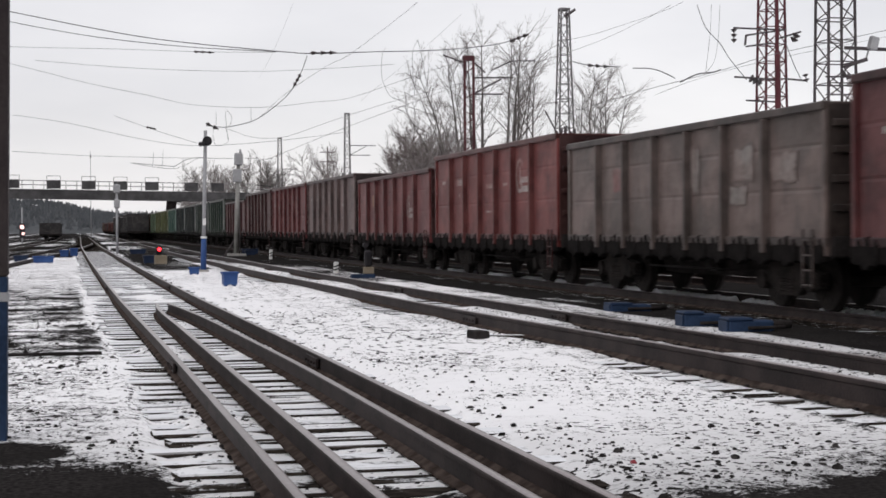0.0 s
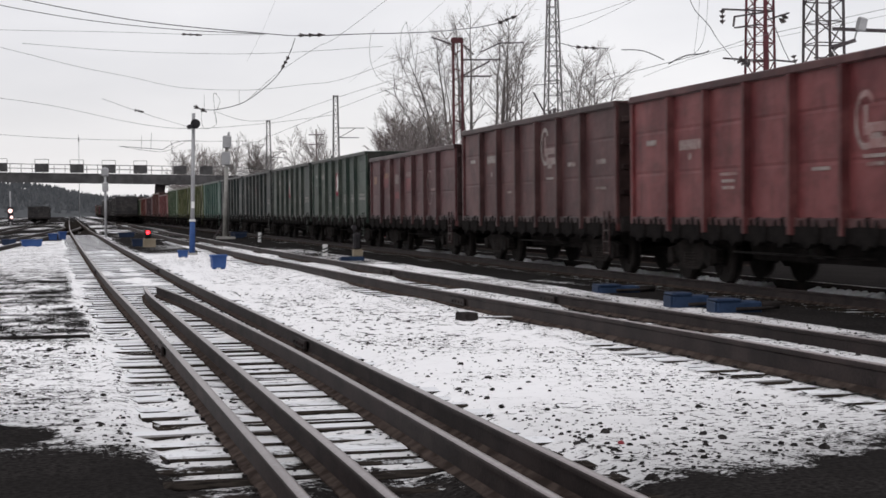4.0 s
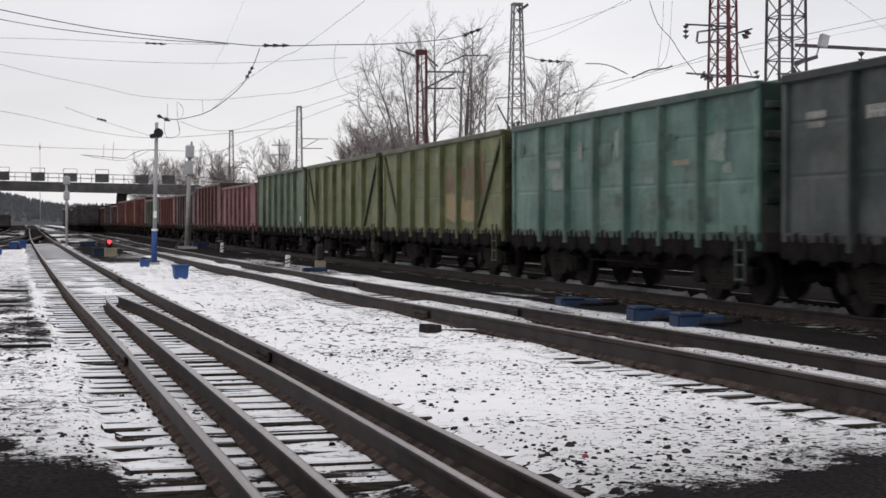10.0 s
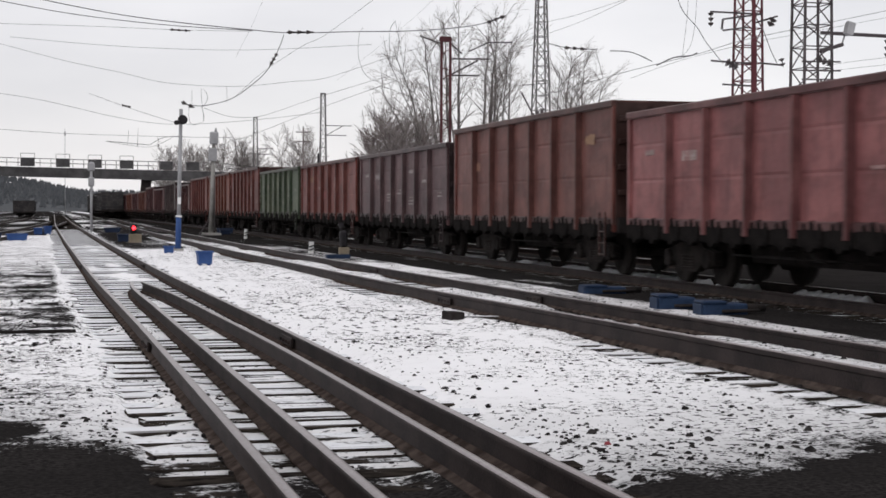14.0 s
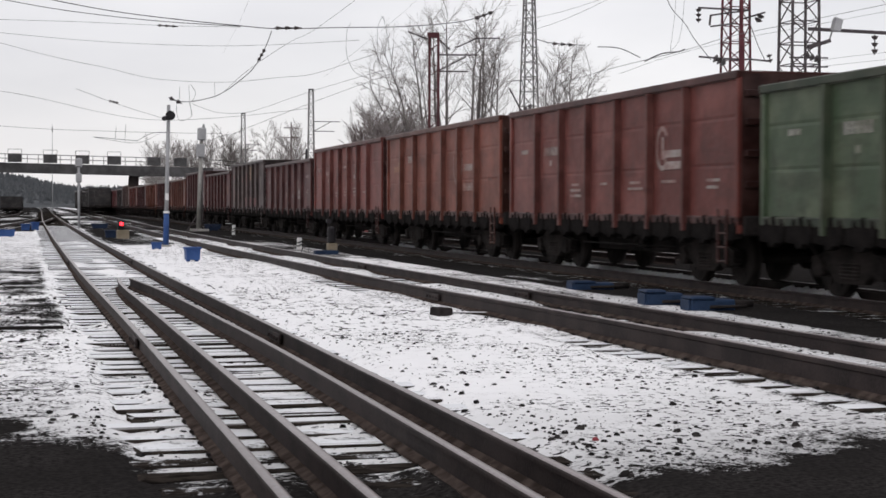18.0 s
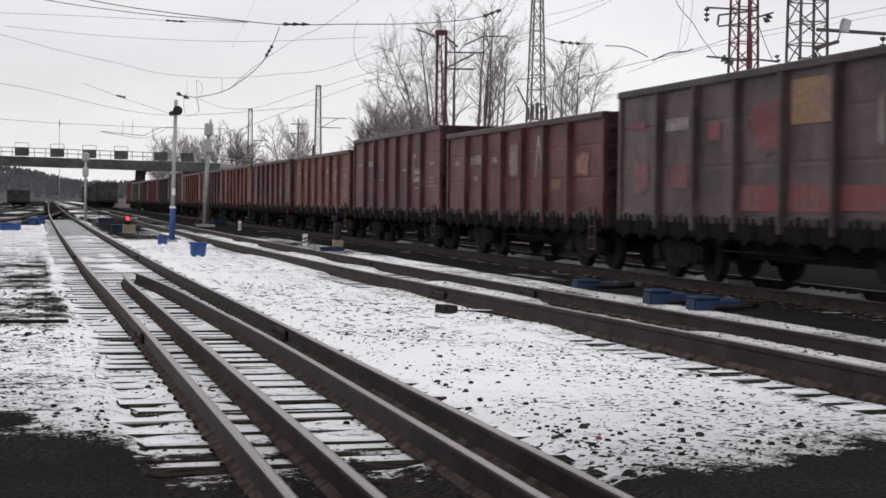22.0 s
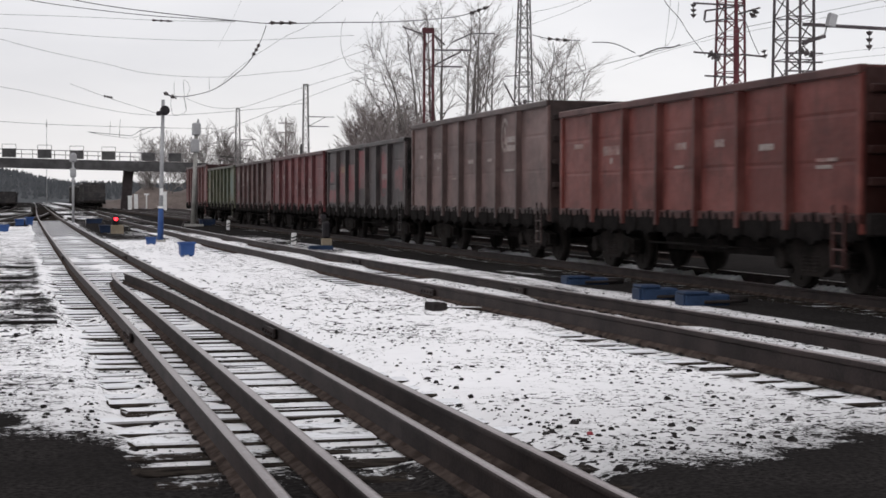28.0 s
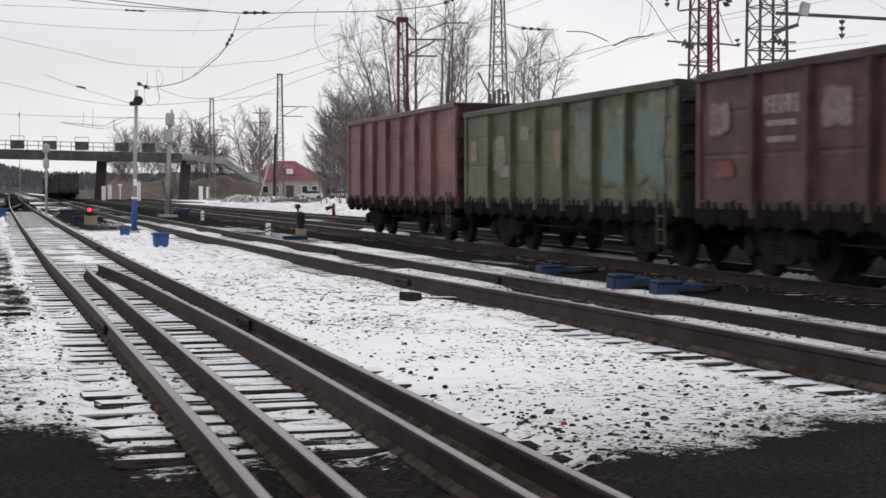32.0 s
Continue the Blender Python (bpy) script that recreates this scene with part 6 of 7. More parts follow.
# gate post beside the camera, brown above and blue below
t = thing("gate_post", "dark brown steel gate post with a blue lower part", "post", at=pose(-0.62, 12.8, 0, 0, 0.7, 0))
part("upper", made(lambda bm: box(bm, -0.165, 0.165, -0.165, 0.165, 1.25, 3.9, 0.012)), "post_brown", t)
part("lower", made(lambda bm: box(bm, -0.16, 0.16, -0.16, 0.16, -0.1, 1.25, 0.012)), "motor_blue", t)
part("band", made(lambda bm: box(bm, -0.168, 0.168, -0.168, 0.168, 1.06, 1.13)), "grey_post", t, "pale worn band")

t = thing("signal_lamp", "distant signal with a warm lit lamp", "signal", at=pose(-5.1, 190, 0))
part("post", made(lambda bm: rod(bm, (0, 0, -0.1), (0, 0, 4.2), 0.09, 0.08, 8)), "grey_post", t)
part("lamp", made(lambda bm: rod(bm, (0, -0.2, 1.95), (0, -0.1, 1.95), 0.24, 0.24, 14)), "warm_glow", t, "warm glowing lamp")
part("lamp", made(lambda bm: rod(bm, (0.12, -0.2, 1.2), (0.12, -0.1, 1.2), 0.16, 0.16, 14)), "warm_glow", t, "smaller warm glowing lamp")
part("lamp_box", made(lambda bm: box(bm, -0.3, 0.3, -0.1, 0.2, 0.7, 2.4, 0.05)), "black", t)


# ---- road bridge ----
def road_bridge():
    b = thing("road_bridge", "grey concrete bridge with railings and dark screens over the tracks", "bridge", at=pose(0, 250, 0))

    def top(x):
        return 7.6 - 0.018 * (x + 2) if x < 27.5 else max(3.2, 7.07 - 0.09 * (x - 27.5) - 0.5 * max(0.0, x - 34))

    def slab(bm, xs, y0, y1, lo, hi):
        a = [[bm.verts.new((x, y, top(x) + z)) for y, z in ((y0, lo), (y1, lo), (y1, hi), (y0, hi))] for x in xs]
        for p, q in zip(a, a[1:]):
            for k in range(4):
                bm.faces.new((p[k], p[(k + 1) % 4], q[(k + 1) % 4], q[k]))
        bm.faces.new(a[0])
        bm.faces.new(a[-1][::-1])
    part("deck", made(lambda bm: slab(bm, (-90, -40, 0, 15, 27.5), -2.6, 2.6, -0.95, 0.05)), "bridge", b)
    part("edge_beam", made(lambda bm: slab(bm, (-90, -40, 0, 15, 27.5), -2.75, -2.6, -1.4, 0.1)), "bridge_dark", b, "dark edge beam")
    part("ramp", made(lambda bm: slab(bm, (27.5, 31, 34, 38, 40.5), -1.8, 1.8, -0.9, 0.1)), "bridge", b, "sloping stair ramp")
    for x in (15.8, 28.6, -24, -60):
        z = top(x) - 0.9
        part("pier", made(lambda bm: prism(bm, [(-0.6, -0.3), (0.6, -0.3), (0.6, z), (-0.6, z)], -0.75, 0.75)), "post_brown", b).matrix_basis = pose(x, 0, 0) @ Matrix(((1, 0, 0.16, -0.6), (0, 1, 0, 0), (0, 0, 1, 0), (0, 0, 0, 1)))
        part("cross_head", made(lambda bm: box(bm, x - 0.4, x + 1.3, -2.6, 2.6, z - 0.6, z + 0.05, 0.05)), "bridge_dark", b)
    x = -45.0
    while x < 27.5:
        part("railing_post", made(lambda bm: box(bm, x - 0.05, x + 0.05, -2.72, -2.62, top(x) + 0.05, top(x) + 1.45)), "bridge", b)
        x += 1.6
    for z in (0.75, 1.4):
        part("handrail", made(lambda bm: slab(bm, (-90, -40, 0, 15, 27.5), -2.73, -2.63, z - 0.05, z + 0.06)), "bridge", b)
        part("ramp_rail", made(lambda bm: slab(bm, (27.5, 31, 34, 38, 40), -1.85, -1.77, z - 0.04, z + 0.04)), "bridge_dark", b)
    for x in (-42, -37, -32, -27, -22, -17, -12.5, -8, -2.0, 3.13, 7.85, 12.55, 18.5, 22.5):
        w = 1.0
        part("screen", made(lambda bm: box(bm, x - w, x + w, -2.8, -2.74, top(x) + 0.2, top(x) + 1.5)), "bridge_dark", b, "dark safety screen")
        for dx in (-w, w):
            part("screen_post", made(lambda bm: box(bm, x + dx - 0.04, x + dx + 0.04, -2.84, -2.76, top(x) + 0.2, top(x) + 2.15)), "bridge", b)
        part("screen_rail", made(lambda bm: box(bm, x - w, x + w, -2.84, -2.76, top(x) + 2.1, top(x) + 2.18)), "bridge", b)


road_bridge()
t = thing("antenna_mast", "thin pale radio mast far behind the bridge", "mast", at=pose(4.6, 330, 0))
part("pole", made(lambda bm: rod(bm, (0, 0, -0.2), (0, 0, 17.5), 0.08, 0.04, 8)), "grey_post", t)
part("antenna", made(lambda bm: rod(bm, (0, 0, 16.0), (0, 0, 17.0), 0.14, 0.10, 8)), "grey_post", t)
for x, y, h in ((15.5, 244, 2.0), (16.4, 244, 2.2), (20.0, 236, 2.6), (29.5, 240, 2.0), (30.6, 240, 1.9)):
    t = thing("concrete_post", "white-washed concrete post by the bridge pier", "post", "white posts", at=pose(x, y, 0))
    part("shaft", made(lambda bm: box(bm, -0.28, 0.28, -0.25, 0.25, -0.2, h, 0.03)), "white", t)
    part("cap", made(lambda bm: box(bm, -0.34, 0.34, -0.3, 0.3, h, h + 0.12, 0.02)), "white", t)


def mound(name, label, x0, x1, y, depth, height, material, seed, category="embankment"):
    """A long uneven bank."""
    bm = bmesh.new()
    nx, ny = 40, 8
    grid = []
    for i in range(nx + 1):
        for j in range(ny + 1):
            u, v = i / nx, j / ny
            shape = math.sin(math.pi * min(1, max(0, u))) ** 0.45 * math.sin(math.pi * v) ** 0.8
            x = x0 + (x1 - x0) * u
            h = height * shape * (0.8 + 0.45 * noise.noise((x * 0.22, v * 2, seed)))
            grid.append(bm.verts.new((x, y + depth * (v - 0.5), max(-0.1, h) - 0.06)))
    for i in range(nx):
        for j in range(ny):
            a = i * (ny + 1) + j
            f = bm.faces.new((grid[a], grid[a + ny + 1], grid[a + ny + 2], grid[a + 1]))
            f.smooth = True
    solo(name, bm, material, label, category, kind="structure" if category == "embankment" else "")


mound("embankment", "brown grassy embankment behind the bridge piers", 12, 46, 275, 26, 4.4, "brown_wall", 2.0)
mound("embankment_2", "brown bank under the stair ramp", 27.5, 42, 256, 8, 4.6, "brown_wall", 5.0)
for k, (x0, x1, y, h) in enumerate(((24.5, 33, 182, 1.5), (30, 36, 176, 1.2), (33, 40, 170, 0.9), (26, 31, 160, 0.8))):
    mound("snow_bank", "heap of cleared snow mixed with dark earth", x0, x1, y, 5, h, "dirty_snow", 3.0 + k, "snow heap")

t = thing("marker_post", "white T-shaped marker post by the far tracks", "marker post", "marker posts", at=pose(18.1, 246, 0))
part("post", made(lambda bm: box(bm, -0.1, 0.1, -0.1, 0.1, -0.1, 2.2, 0.02)), "white", t)
part("head", made(lambda bm: box(bm, -0.34, 0.34, -0.12, 0.12, 2.2, 2.45, 0.02)), "white", t)

# ---- house, vehicles ----
h = thing("house", "low plastered house with a red metal roof", "house", at=pose(48.7, 272, 0))
part("wall", made(lambda bm: box(bm, -5.6, 5.6, 0, 8, -0.2, 3.4)), "wall", h)


def hip(bm):
    lo = [bm.verts.new(p) for p in ((-6.3, -0.6, 3.4), (6.3, -0.6, 3.4), (6.3, 8.6, 3.4), (-6.3, 8.6, 3.4))]
    a, b = bm.verts.new((-1.6, 4, 6.6)), bm.verts.new((1.6, 4, 6.6))
    for f in ((lo[0], lo[1], b, a), (lo[1], lo[2], b), (lo[2], lo[3], a, b), (lo[3], lo[0], a), (lo[3], lo[2], lo[1], lo[0])):
        bm.faces.new(f)


part("roof", made(hip), "roof", h)
d = part("dormer", made(lambda bm: prism(bm, [(0.2, 4.0), (2.6, 4.0), (2.6, 5.9), (0.2, 5.4)], -0.9, 0.9)), "roof", h)
part("dormer_window", made(lambda bm: box(bm, -0.6, 0.6, 0.12, 0.2, 4.3, 5.2)), "white", d)
part("door", made(lambda bm: box(bm, -0.7, 0.7, -0.06, 0.02, 0, 2.3)), "bridge_dark", h, "dark open doorway")
for x in (-4.2, -2.4, 2.6, 4.3):
    wdw = part("window", made(lambda bm: box(bm, x - 0.55, x + 0.55, -0.05, 0.02, 1.0, 2.3)), "white", h)
    part("pane", made(lambda bm: box(bm, x - 0.46, x + 0.46, -0.07, -0.045, 1.1, 2.2)), "glass", wdw)


def car(x, y, turn, paint, label, tall=1.45):
    t = thing("car", label, "car", "parked cars", at=pose(x, y, 0, 0, 0, turn))
    part("body", made(lambda bm: prism(bm, [(-2.1, 0.3), (2.1, 0.3), (2.15, 0.7), (2.0, 0.92), (1.1, 0.98), (-1.7, 1.0), (-2.1, 0.85)], -0.82, 0.82)), paint, t)
    part("cabin", made(lambda bm: prism(bm, [(-1.6, 0.98), (1.1, 0.98), (0.5, tall), (-1.2, tall)], -0.72, 0.72)), "glass", t)
    part("roof", made(lambda bm: box(bm, -0.74, 0.74, -1.25, 0.55, tall - 0.03, tall + 0.05, 0.02)), paint, t)
    for yy in (-1.3, 1.3):
        for s in (-1, 1):
            part("wheel", made(lambda bm: rod(bm, (s * 0.66, yy, 0.32), (s * 0.86, yy, 0.32), 0.32, 0.32, 16)), "rubber", t)


car(50.4, 262, 78, "car_white", "small pale car parked before the house")
car(55.6, 262, 30, "car_white", "white car parked by the trees")
car(55.0, 268, 20, "car_red", "dark red van parked behind the white car", 1.9)


# ---- trees ----
def grow(segs, p, way, length, r, depth, rnd, droop):
    """Collects the branch pieces of a bare tree."""
    n = 3
    a, d = p, way
    for k in range(n):
        d = (d + Vector((rnd.uniform(-1, 1), rnd.uniform(-1, 1), rnd.uniform(-0.2, 1.3) - droop)) * 0.09).normalized()
        b = a + d * (length / n)
        ra, rb = r * (1 - 0.28 * k), r * (1 - 0.28 * (k + 1))
        segs.append((a, b, ra, rb, depth))
        if depth > 0:
            for _ in range(1 if depth > 1 else 2):
                side = d.orthogonal().normalized()
                side.rotate(Matrix.Rotation(rnd.uniform(0, 6.283), 3, d))
                out = (d * rnd.uniform(0.9, 1.3) + side * rnd.uniform(0.35, 0.75)).normalized()
                grow(segs, a.lerp(b, rnd.uniform(0.3, 1.0)), out, length * rnd.uniform(0.45, 0.75), rb * rnd.uniform(0.45, 0.62), depth - 1, rnd, droop)
        a = b


def tubes(segs, sides, least):
    verts, faces = [], []
    for a, b, ra, rb, _ in segs:
        z = (b - a).normalized()
        x = z.orthogonal().normalized()
        y = z.cross(x)
        base = len(verts)
        for p, r in ((a, max(ra, least)), (b, max(rb, least * 0.8))):
            for k in range(sides):
                verts.append(p + (x * math.cos(6.2832 * k / sides) + y * math.sin(6.2832 * k / sides)) * r)
        faces += [(base + k, base + (k + 1) % sides, base + sides + (k + 1) % sides, base + sides + k) for k in range(sides)]
    me = bpy.data.meshes.new("branches")
    me.from_pydata(verts, [], faces)
    return me


def bare_tree(x, y, height, stems, seed, label, bark="bark", twig="twig", spread=0.20, depth=3, least=0.014, z=0.0):
    rnd = random.Random(seed)
    segs = []
    for s in range(stems):
        lean = Vector((rnd.uniform(-spread, spread), rnd.uniform(-spread, spread), 1)).normalized()
        h = height * rnd.uniform(0.78, 1.0)
        p = Vector((rnd.uniform(-0.25, 0.25) * stems, rnd.uniform(-0.2, 0.2), -0.2))
        r = 0.0105 * h
        a, d = p, lean
        n = 9
        for k in range(n):
            d = (d + Vector((rnd.uniform(-1, 1), rnd.uniform(-1, 1), 0.9)) * 0.07).normalized()
            b = a + d * (h / n)
            ra, rb = r * (1 - k / n * 0.93), r * (1 - (k + 1) / n * 0.93)
            segs.append((a, b, ra, rb, 9))
            if k > 1:
                for _ in range(2 if k < 4 else 3):
                    side = d.orthogonal().normalized()
                    side.rotate(Matrix.Rotation(rnd.uniform(0, 6.283), 3, d))
                    out = (d * rnd.uniform(0.9, 1.6) + side).normalized()
                    grow(segs, a.lerp(b, rnd.random()), out, h * rnd.uniform(0.2, 0.36) * (1.2 - 0.6 * k / n), rb * rnd.uniform(0.4, 0.6), depth - 1, rnd, 0.0)
            a = b
    t = thing("bare_tree", label, "tree", "bare trees", at=pose(x, y, z))
    limbs, fine = [s for s in segs if s[4] >= 2], [s for s in segs if s[4] < 2]
    me = tubes(limbs, 5, 0.03)
    me.materials.append(M[bark])
    part("trunk", me, bark, t)
    me = tubes(fine, 3, least)
    me.materials.append(M[twig])
    tagged(part("crown", me, twig, t, "crown of fine bare twigs"), kind="stuff")
    return t


def fan_tree(x, y, stems, seed, label):
    """A bare tree whose stems (foot, tip, height) bend outwards under a rounded crown."""
    rnd = random.Random(seed)
    segs = []
    thin = [(foot + rnd.uniform(-0.5, 0.5), tip + s * rnd.uniform(0.7, 1.6), top * rnd.uniform(0.78, 0.94)) for foot, tip, top in stems for s in (rnd.choice((-1, 1)),)]
    for i, (foot, tip, top) in enumerate(list(stems) + thin):
        a, n = Vector((foot - x, rnd.uniform(-0.6, 0.6), -0.2)), 10
        end = Vector((tip - x, rnd.uniform(-1.5, 1.5), top * 0.9))
        knee = Vector((a.x + (end.x - a.x) * 0.42, a.y, top * 0.52))
        start, r = a.copy(), (0.0115 if i < len(stems) else 0.0075) * top
        for k in range(n):
            u = (k + 1) / n
            b = start * (1 - u) ** 2 + knee * 2 * u * (1 - u) + end * u * u + Vector((rnd.uniform(-1, 1), rnd.uniform(-1, 1), 0)) * 0.10
            ra, rb = r * (1 - 0.9 * k / n), r * (1 - 0.9 * u)
            segs.append((a, b, ra, rb, 9))
            d = (b - a).normalized()
            if k > (3 if i < len(stems) else 5):
                for q in range(3 if i < len(stems) else 2):
                    side = d.orthogonal().normalized()
                    side.rotate(Matrix.Rotation(rnd.uniform(0, 6.283), 3, d))
                    out = (d * rnd.uniform(0.7, 1.4) + side * 0.9).normalized()
                    reach = top * rnd.uniform(0.12, 0.22) * (1.1 - 0.45 * u) if q < 2 else top * rnd.uniform(0.06, 0.1)
                    grow(segs, a.lerp(b, rnd.random()), out, reach, rb * rnd.uniform(0.36, 0.52), 2, rnd, 0.55)
            a = b
    t = thing("bare_tree", label, "tree", "bare trees", at=pose(x, y, 0))
    me = tubes([s for s in segs if s[4] >= 2], 5, 0.028)
    me.materials.append(M["bark"])
    part("trunk", me, "", t)
    me = tubes([s for s in segs if s[4] < 2], 3, 0.011)
    me.materials.append(M["twig"])
    tagged(part("crown", me, "", t, "rounded crown of fine bare twigs"), kind="stuff")


BIG = "tall bare grey tree with a rounded crown of fine twigs"
fan_tree(37.6, 150, ((37.3, 31.6, 14.5), (37.5, 33.2, 18.3), (37.9, 35.8, 19.6)), 21, BIG)
fan_tree(39.4, 152, ((39.0, 38.0, 21.8), (39.6, 39.6, 22.6)), 22, BIG)
fan_tree(41.3, 149, ((41.0, 41.6, 21.2), (41.6, 42.8, 21.8)), 23, BIG)
fan_tree(43.6, 151, ((43.0, 43.6, 20.8), (43.8, 44.8, 18.0)), 24, BIG)
fan_tree(48.8, 150, ((48.9, 49.2, 16.6), (49.6, 50.4, 18.6)), 25, "slender bare grey tree behind the train")
fan_tree(52.0, 151, ((51.7, 52.4, 18.2), (52.1, 54.0, 16.4)), 26, "slender bare grey tree behind the train")
for k, (x, y, h) in enumerate(((32.0, 150, 8.0), (33.2, 149, 9.4), (34.4, 151, 10.2), (31.0, 153, 6.2), (35.6, 152, 9.6))):
    bare_tree(x, y, h, 3, 60 + k, "dense grey-brown thicket of young bare trees", "bark_dark", "twig", 0.34, 3, 0.014)
for k, (x, y, h, stems) in enumerate(((27.5, 262, 11.0, 4), (30.5, 262, 12.5, 4), (33.0, 264, 11.0, 4), (35.8, 262, 8.5, 3), (39.6, 258, 14.0, 2), (41.2, 256, 12.5, 2), (24.0, 268, 12.0, 2), (20.5, 270, 10.0, 3), (22.5, 285, 13.0, 2))):
    bare_tree(x, y, h, stems, 90 + k, "bare shrubby tree by the bridge ramp", "bark", "twig", 0.26, 3, 0.022)
for k, (x, y, h, stems) in enumerate(((51.0, 250, 13.0, 3), (52.2, 252, 15.0, 3), (53.6, 249, 15.5, 4), (46.5, 290, 12.0, 2), (55.5, 250, 16.0, 4), (58.0, 250, 15.0, 3))):
    bare_tree(x, y, h, stems, 120 + k, "dark dense bare tree beside the house", "bark_dark", "bark_dark", 0.14, 3, 0.03)


# ---- wooded hill on the horizon ----
def far_hill():
    def crest(x):
        if x < -30:
            return 17.0
        return 16.0 - 8.0 * soft_step(-20, 30, x) + 1.5 * noise.noise((x * 0.02, 3.0, 0))
    bm = bmesh.new()
    xs = spaced((-420, -60, 30), (-60, 140, 8), (140, 500, 40)) + [500]
    rows = []
    for x in xs:
        c = crest(x)
        rows.append([bm.verts.new((x, y, z)) for y, z in ((700, -1.0), (780, c * 0.35), (860, c * 0.8), (930, c), (1100, c * 0.9), (1400, -2.0))])
    for a, b in zip(rows, rows[1:]):
        for k in range(5):
            bm.faces.new((a[k], b[k], b[k + 1], a[k + 1]))
    solo("far_hill", bm, "conifer", "low dark wooded hill on the horizon", "hill", kind="structure")
    rnd = random.Random(3)
    verts, faces = [], []
    for _ in range(5200):
        x = rnd.uniform(-130, 260)
        v = rnd.random() ** 0.7
        y = 720 + 215 * v
        z = crest(x) * min(1.0, (y - 700) / 190)
        h, w = rnd.uniform(2.0, 4.2), rnd.uniform(0.9, 1.7)
        for tier, (lo, hi, rr) in enumerate(((0.12, 0.55, 1.0), (0.38, 0.8, 0.72), (0.62, 1.0, 0.45))):
            b = len(verts)
            verts.append((x + rnd.uniform(-0.2, 0.2), y, z + h * hi))
            for k in range(5):
                q = w * rr * rnd.uniform(0.6, 1.15)
                verts.append((x + q * math.cos(k * 1.2566), y + q * math.sin(k * 1.2566), z + h * lo + rnd.uniform(-0.3, 0.3)))
            faces += [(b, b + 1 + k, b + 1 + (k + 1) % 5) for k in range(5)]
    me = bpy.data.meshes.new("forest")
    me.from_pydata(verts, [], faces)
    me.materials.append(M["conifer"])
    tagged(new("forest", me), "dark conifer wood on the far hill", "forest", kind="stuff")


far_hill()

# ---- standing wagons ----
STANDING = [(9.7, 237 + PITCH * i) for i in range(5)] + [(-2.6, 256 + PITCH * i) for i in range(4)]
TEMPLATES = list(MODELS.values())
for i, (x, y) in enumerate(STANDING):
    if i < len(TEMPLATES):
        w = TEMPLATES[i]
        w.matrix_basis = pose(x, y, RAIL_TOP)
    else:
        w = copy_thing(TEMPLATES[0], pose(x, y, RAIL_TOP) @ Matrix.Diagonal((1, 1, 0.68 if x < 0 else 1, 1)))
    tagged(w, "dark old open wagon standing in the yard", "goods wagon", "standing wagons")
    for o in w.children_recursive:
        # near-black lifted to grey: haze over the distance is painted in
        o.color = (0.03, 0.03, 0.031, 1)
track("track_7", "far left track with standing wagons", [(60, -7.5), (141, -4.7), (240, -2.4), (330, -2.2)], 60, 330, 60)


# ---- stones and litter on the snow ----
def pebble(rnd, verts, faces, x, y, z, r):
    b = len(verts)
    tall = rnd.uniform(0.25, 0.55)
    for k in range(6):
        q = r * rnd.uniform(0.75, 1.2)
        verts.append((x + q * math.cos(k * 1.047), y + q * math.sin(k * 1.047), z - r * 0.25))
    for k in range(4):
        q = r * rnd.uniform(0.4, 0.7)
        verts.append((x + q * math.cos(k * 1.57 + 0.4), y + q * math.sin(k * 1.57 + 0.4), z + r * tall))
    for k in range(6):
        u, v = b + 6 + (k * 4 // 6), b + 6 + ((k + 1) * 4 // 6) % 4
        faces.append((b + k, b + (k + 1) % 6, v, u) if u != v else (b + k, b + (k + 1) % 6, u))
    faces.append((b + 6, b + 7, b + 8, b + 9))


def gravel():
    rnd = random.Random(11)
    verts, faces = [], []
    n = 0
    while n < 11000:
        y = 7.0 + 26 * rnd.random() ** 1.7
        x = rnd.uniform(-4.5, 10.2)
        dense = 0.35 + 0.9 * noise.noise((x * 0.5, y * 0.35, 8.0))
        da, db = abs(x - along(LINE_A, y)), abs(x - along(LINE_B, y))
        if da < 1.45 or db < 1.2:
            dense = 0.45
        if y < 12.5 and 2.8 < x < 5.6:
            dense += 0.5
        if x < 0.6:
            dense += 0.35
        if rnd.random() > dense or ground_at(x, y)[1] < 0.33:
            continue
        n += 1
        z = ground_at(x, y)[0]
        pebble(rnd, verts, faces, x, y, z, min(0.045, 0.006 + 0.0085 * rnd.expovariate(1.0)))
    me = bpy.data.meshes.new("gravel")
    me.from_pydata(verts, [], faces)
    me.materials.append(M["stone"])
    tagged(new("gravel", me), "dark pebbles and ballast stones scattered on the snow", "gravel", kind="stuff")


gravel()


def lump(x, y, r, seed, material="stone", label="dark frozen lump of earth on the snow"):
    rnd = random.Random(seed)
    bm = bmesh.new()
    bmesh.ops.create_icosphere(bm, subdivisions=2, radius=r)
    for v in bm.verts:
        v.co *= 1 + 0.35 * noise.noise(v.co * (2.2 / r) * 0.5 + Vector((seed, 0, 0)))
        v.co.z *= 0.72
    solo("stone", bm, material, label, "stone", "stones on the snow", at=pose(x, y, ground_at(x, y)[0] + r * 0.3, 0, 0, rnd.uniform(0, 360)))


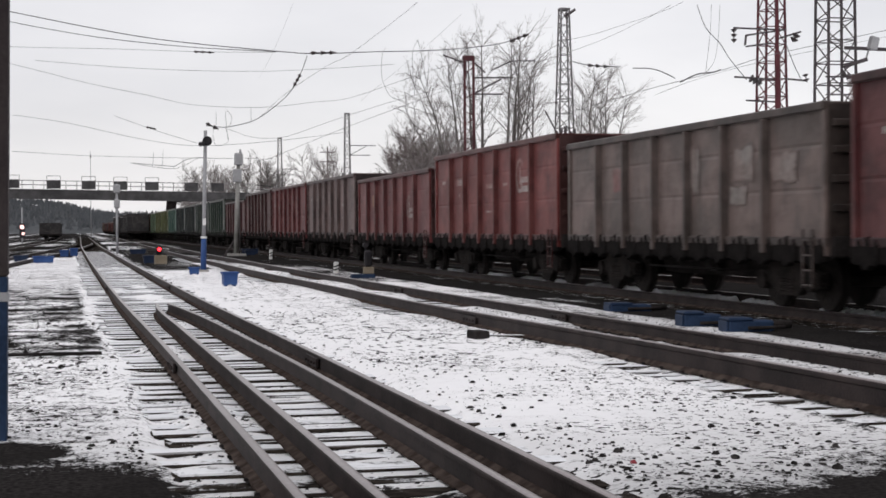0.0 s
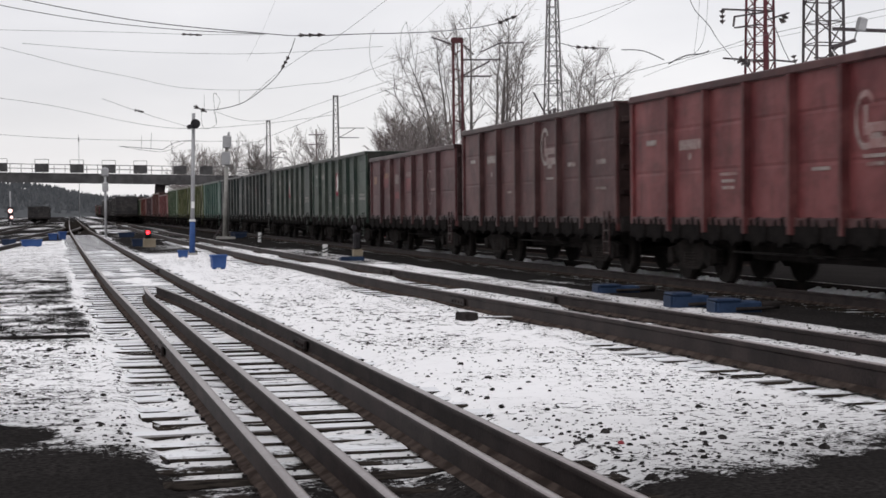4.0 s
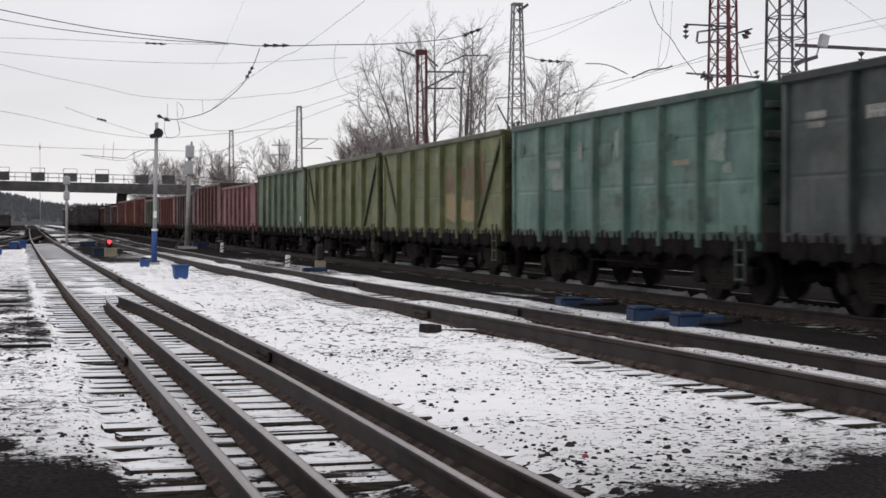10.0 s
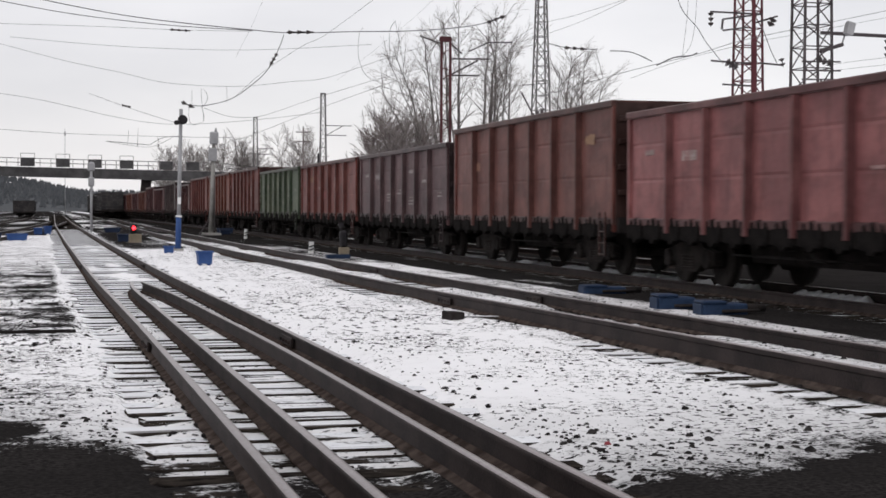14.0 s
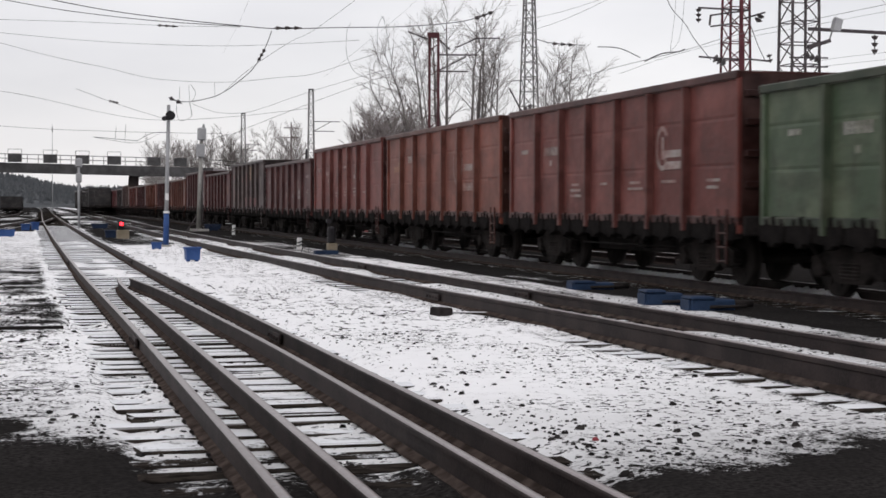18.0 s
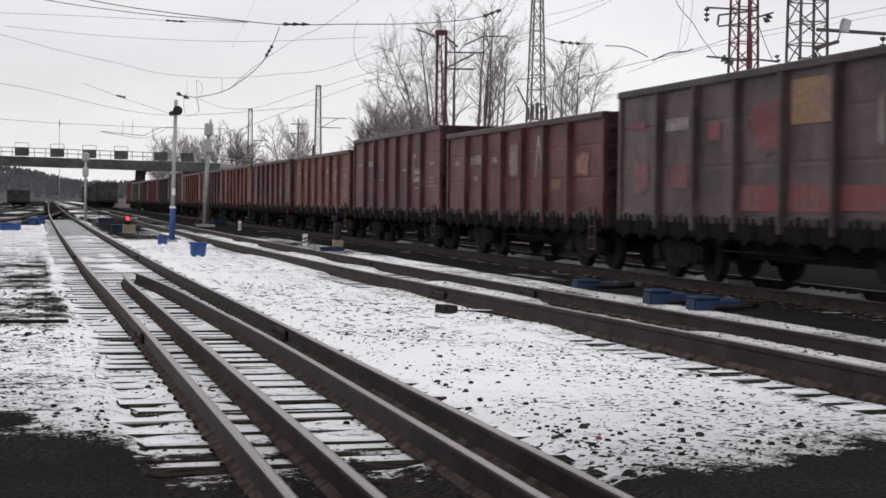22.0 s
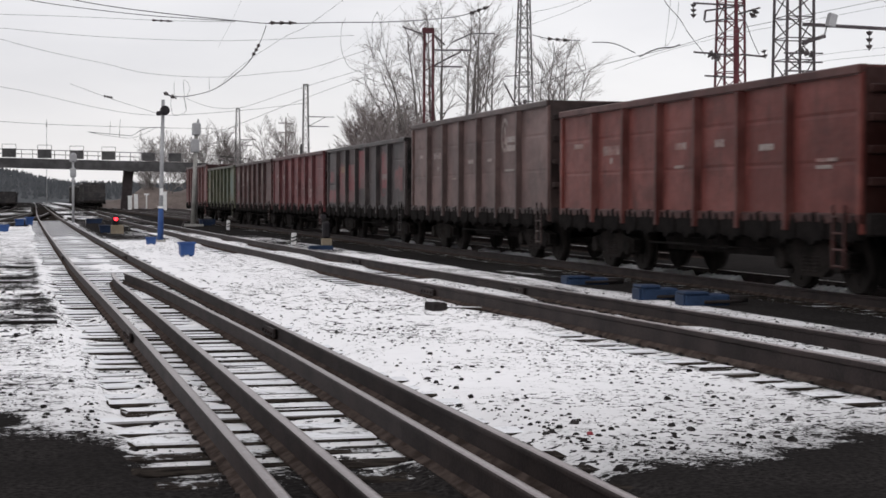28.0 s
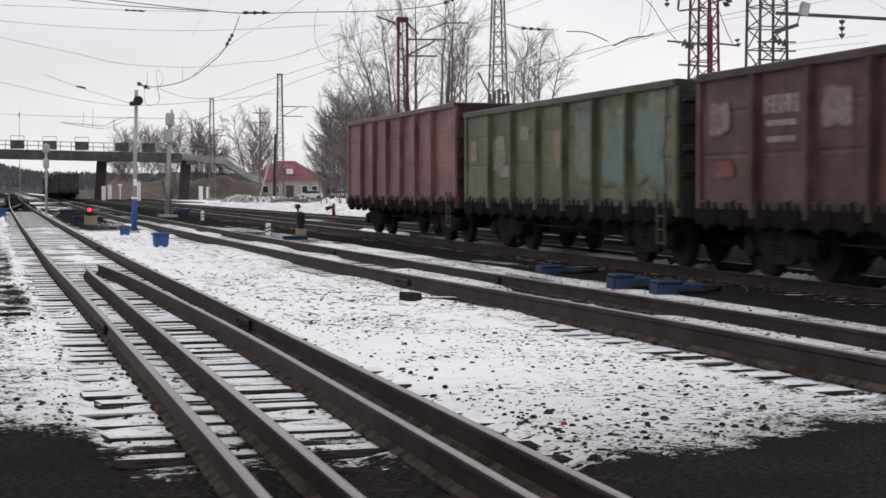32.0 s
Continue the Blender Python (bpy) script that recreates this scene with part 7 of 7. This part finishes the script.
for k, (x, y, r) in enumerate(((4.48, 10.25, 0.062), (4.93, 9.62, 0.075), (3.80, 10.75, 0.07), (3.62, 10.55, 0.05), (3.95, 10.4, 0.045), (4.6, 10.9, 0.04), (4.25, 10.0, 0.035), (4.75, 9.9, 0.045), (4.1, 9.7, 0.04), (3.5, 12.4, 0.05),
                               (3.75, 13.6, 0.05), (4.4, 14.5, 0.04), (0.15, 12.6, 0.05), (-0.1, 13.4, 0.04), (0.4, 14.2, 0.05))):
    lump(x, y, r * 0.5, k)
lump(3.72, 10.2, 0.024, 40, "red_stone", "small piece of red litter on the snow")
t = thing("timber_block", "dark sawn end of an old sleeper in the snow", "timber", at=pose(5.74, 22.3, 0.02, 0, 2, 12))
part("block", made(lambda bm: box(bm, -0.09, 0.13, -0.16, 0.16, -0.1, 0.10, 0.015)), "frame_dark", t)
part("board", made(lambda bm: box(bm, 0.14, 1.25, -0.05, 0.12, -0.03, 0.035, 0.008)), "sleeper", t, "snow-covered board")


t = thing("buried_pipe", "dark pipe half buried across the snow beside the track", "pipe", at=pose(0, 20.85, 0.0))
part("pipe", made(lambda bm: rod(bm, (-9.0, 0.3, 0.0), (0.42, 0, 0.012), 0.04, 0.04, 8)), "frame_dark", t)


def motions():
    ts = [0, 2, 4, 6, 8, 10, 12, 14, 16, 18, 20, 22, 24, 26, 28, 30, 32]
    for j, w in enumerate(WAGONS):
        y = FIRST_GAP + PITCH * (j + 0.5) + slack(j)
        walk(w, [(t, pose(TRAIN_X, y - travelled(t), RAIL_TOP)) for t in ts])
    # the wheels roll: one turning for all wheel sets that sit alike in their bogies
    rolling = {}
    for w in WAGONS:
        for bogie in w.children:
            for wheel in bogie.children:
                if not wheel.name.startswith("wheel_set"):
                    continue
                place = wheel.location.copy()
                key = round(place.y, 2)
                if key not in rolling:
                    rolling[key] = wheel
                    walk(wheel, [(k / 30, pose(place.x, place.y, place.z, math.degrees(travelled(k / 30) / 0.475))) for k in range(961)])
                else:
                    first = rolling[key].animation_data
                    wheel.rotation_mode = "QUATERNION"
                    wheel.animation_data_create()
                    wheel.animation_data.action = first.action
                    wheel.animation_data.action_slot = first.action_slot


motions()
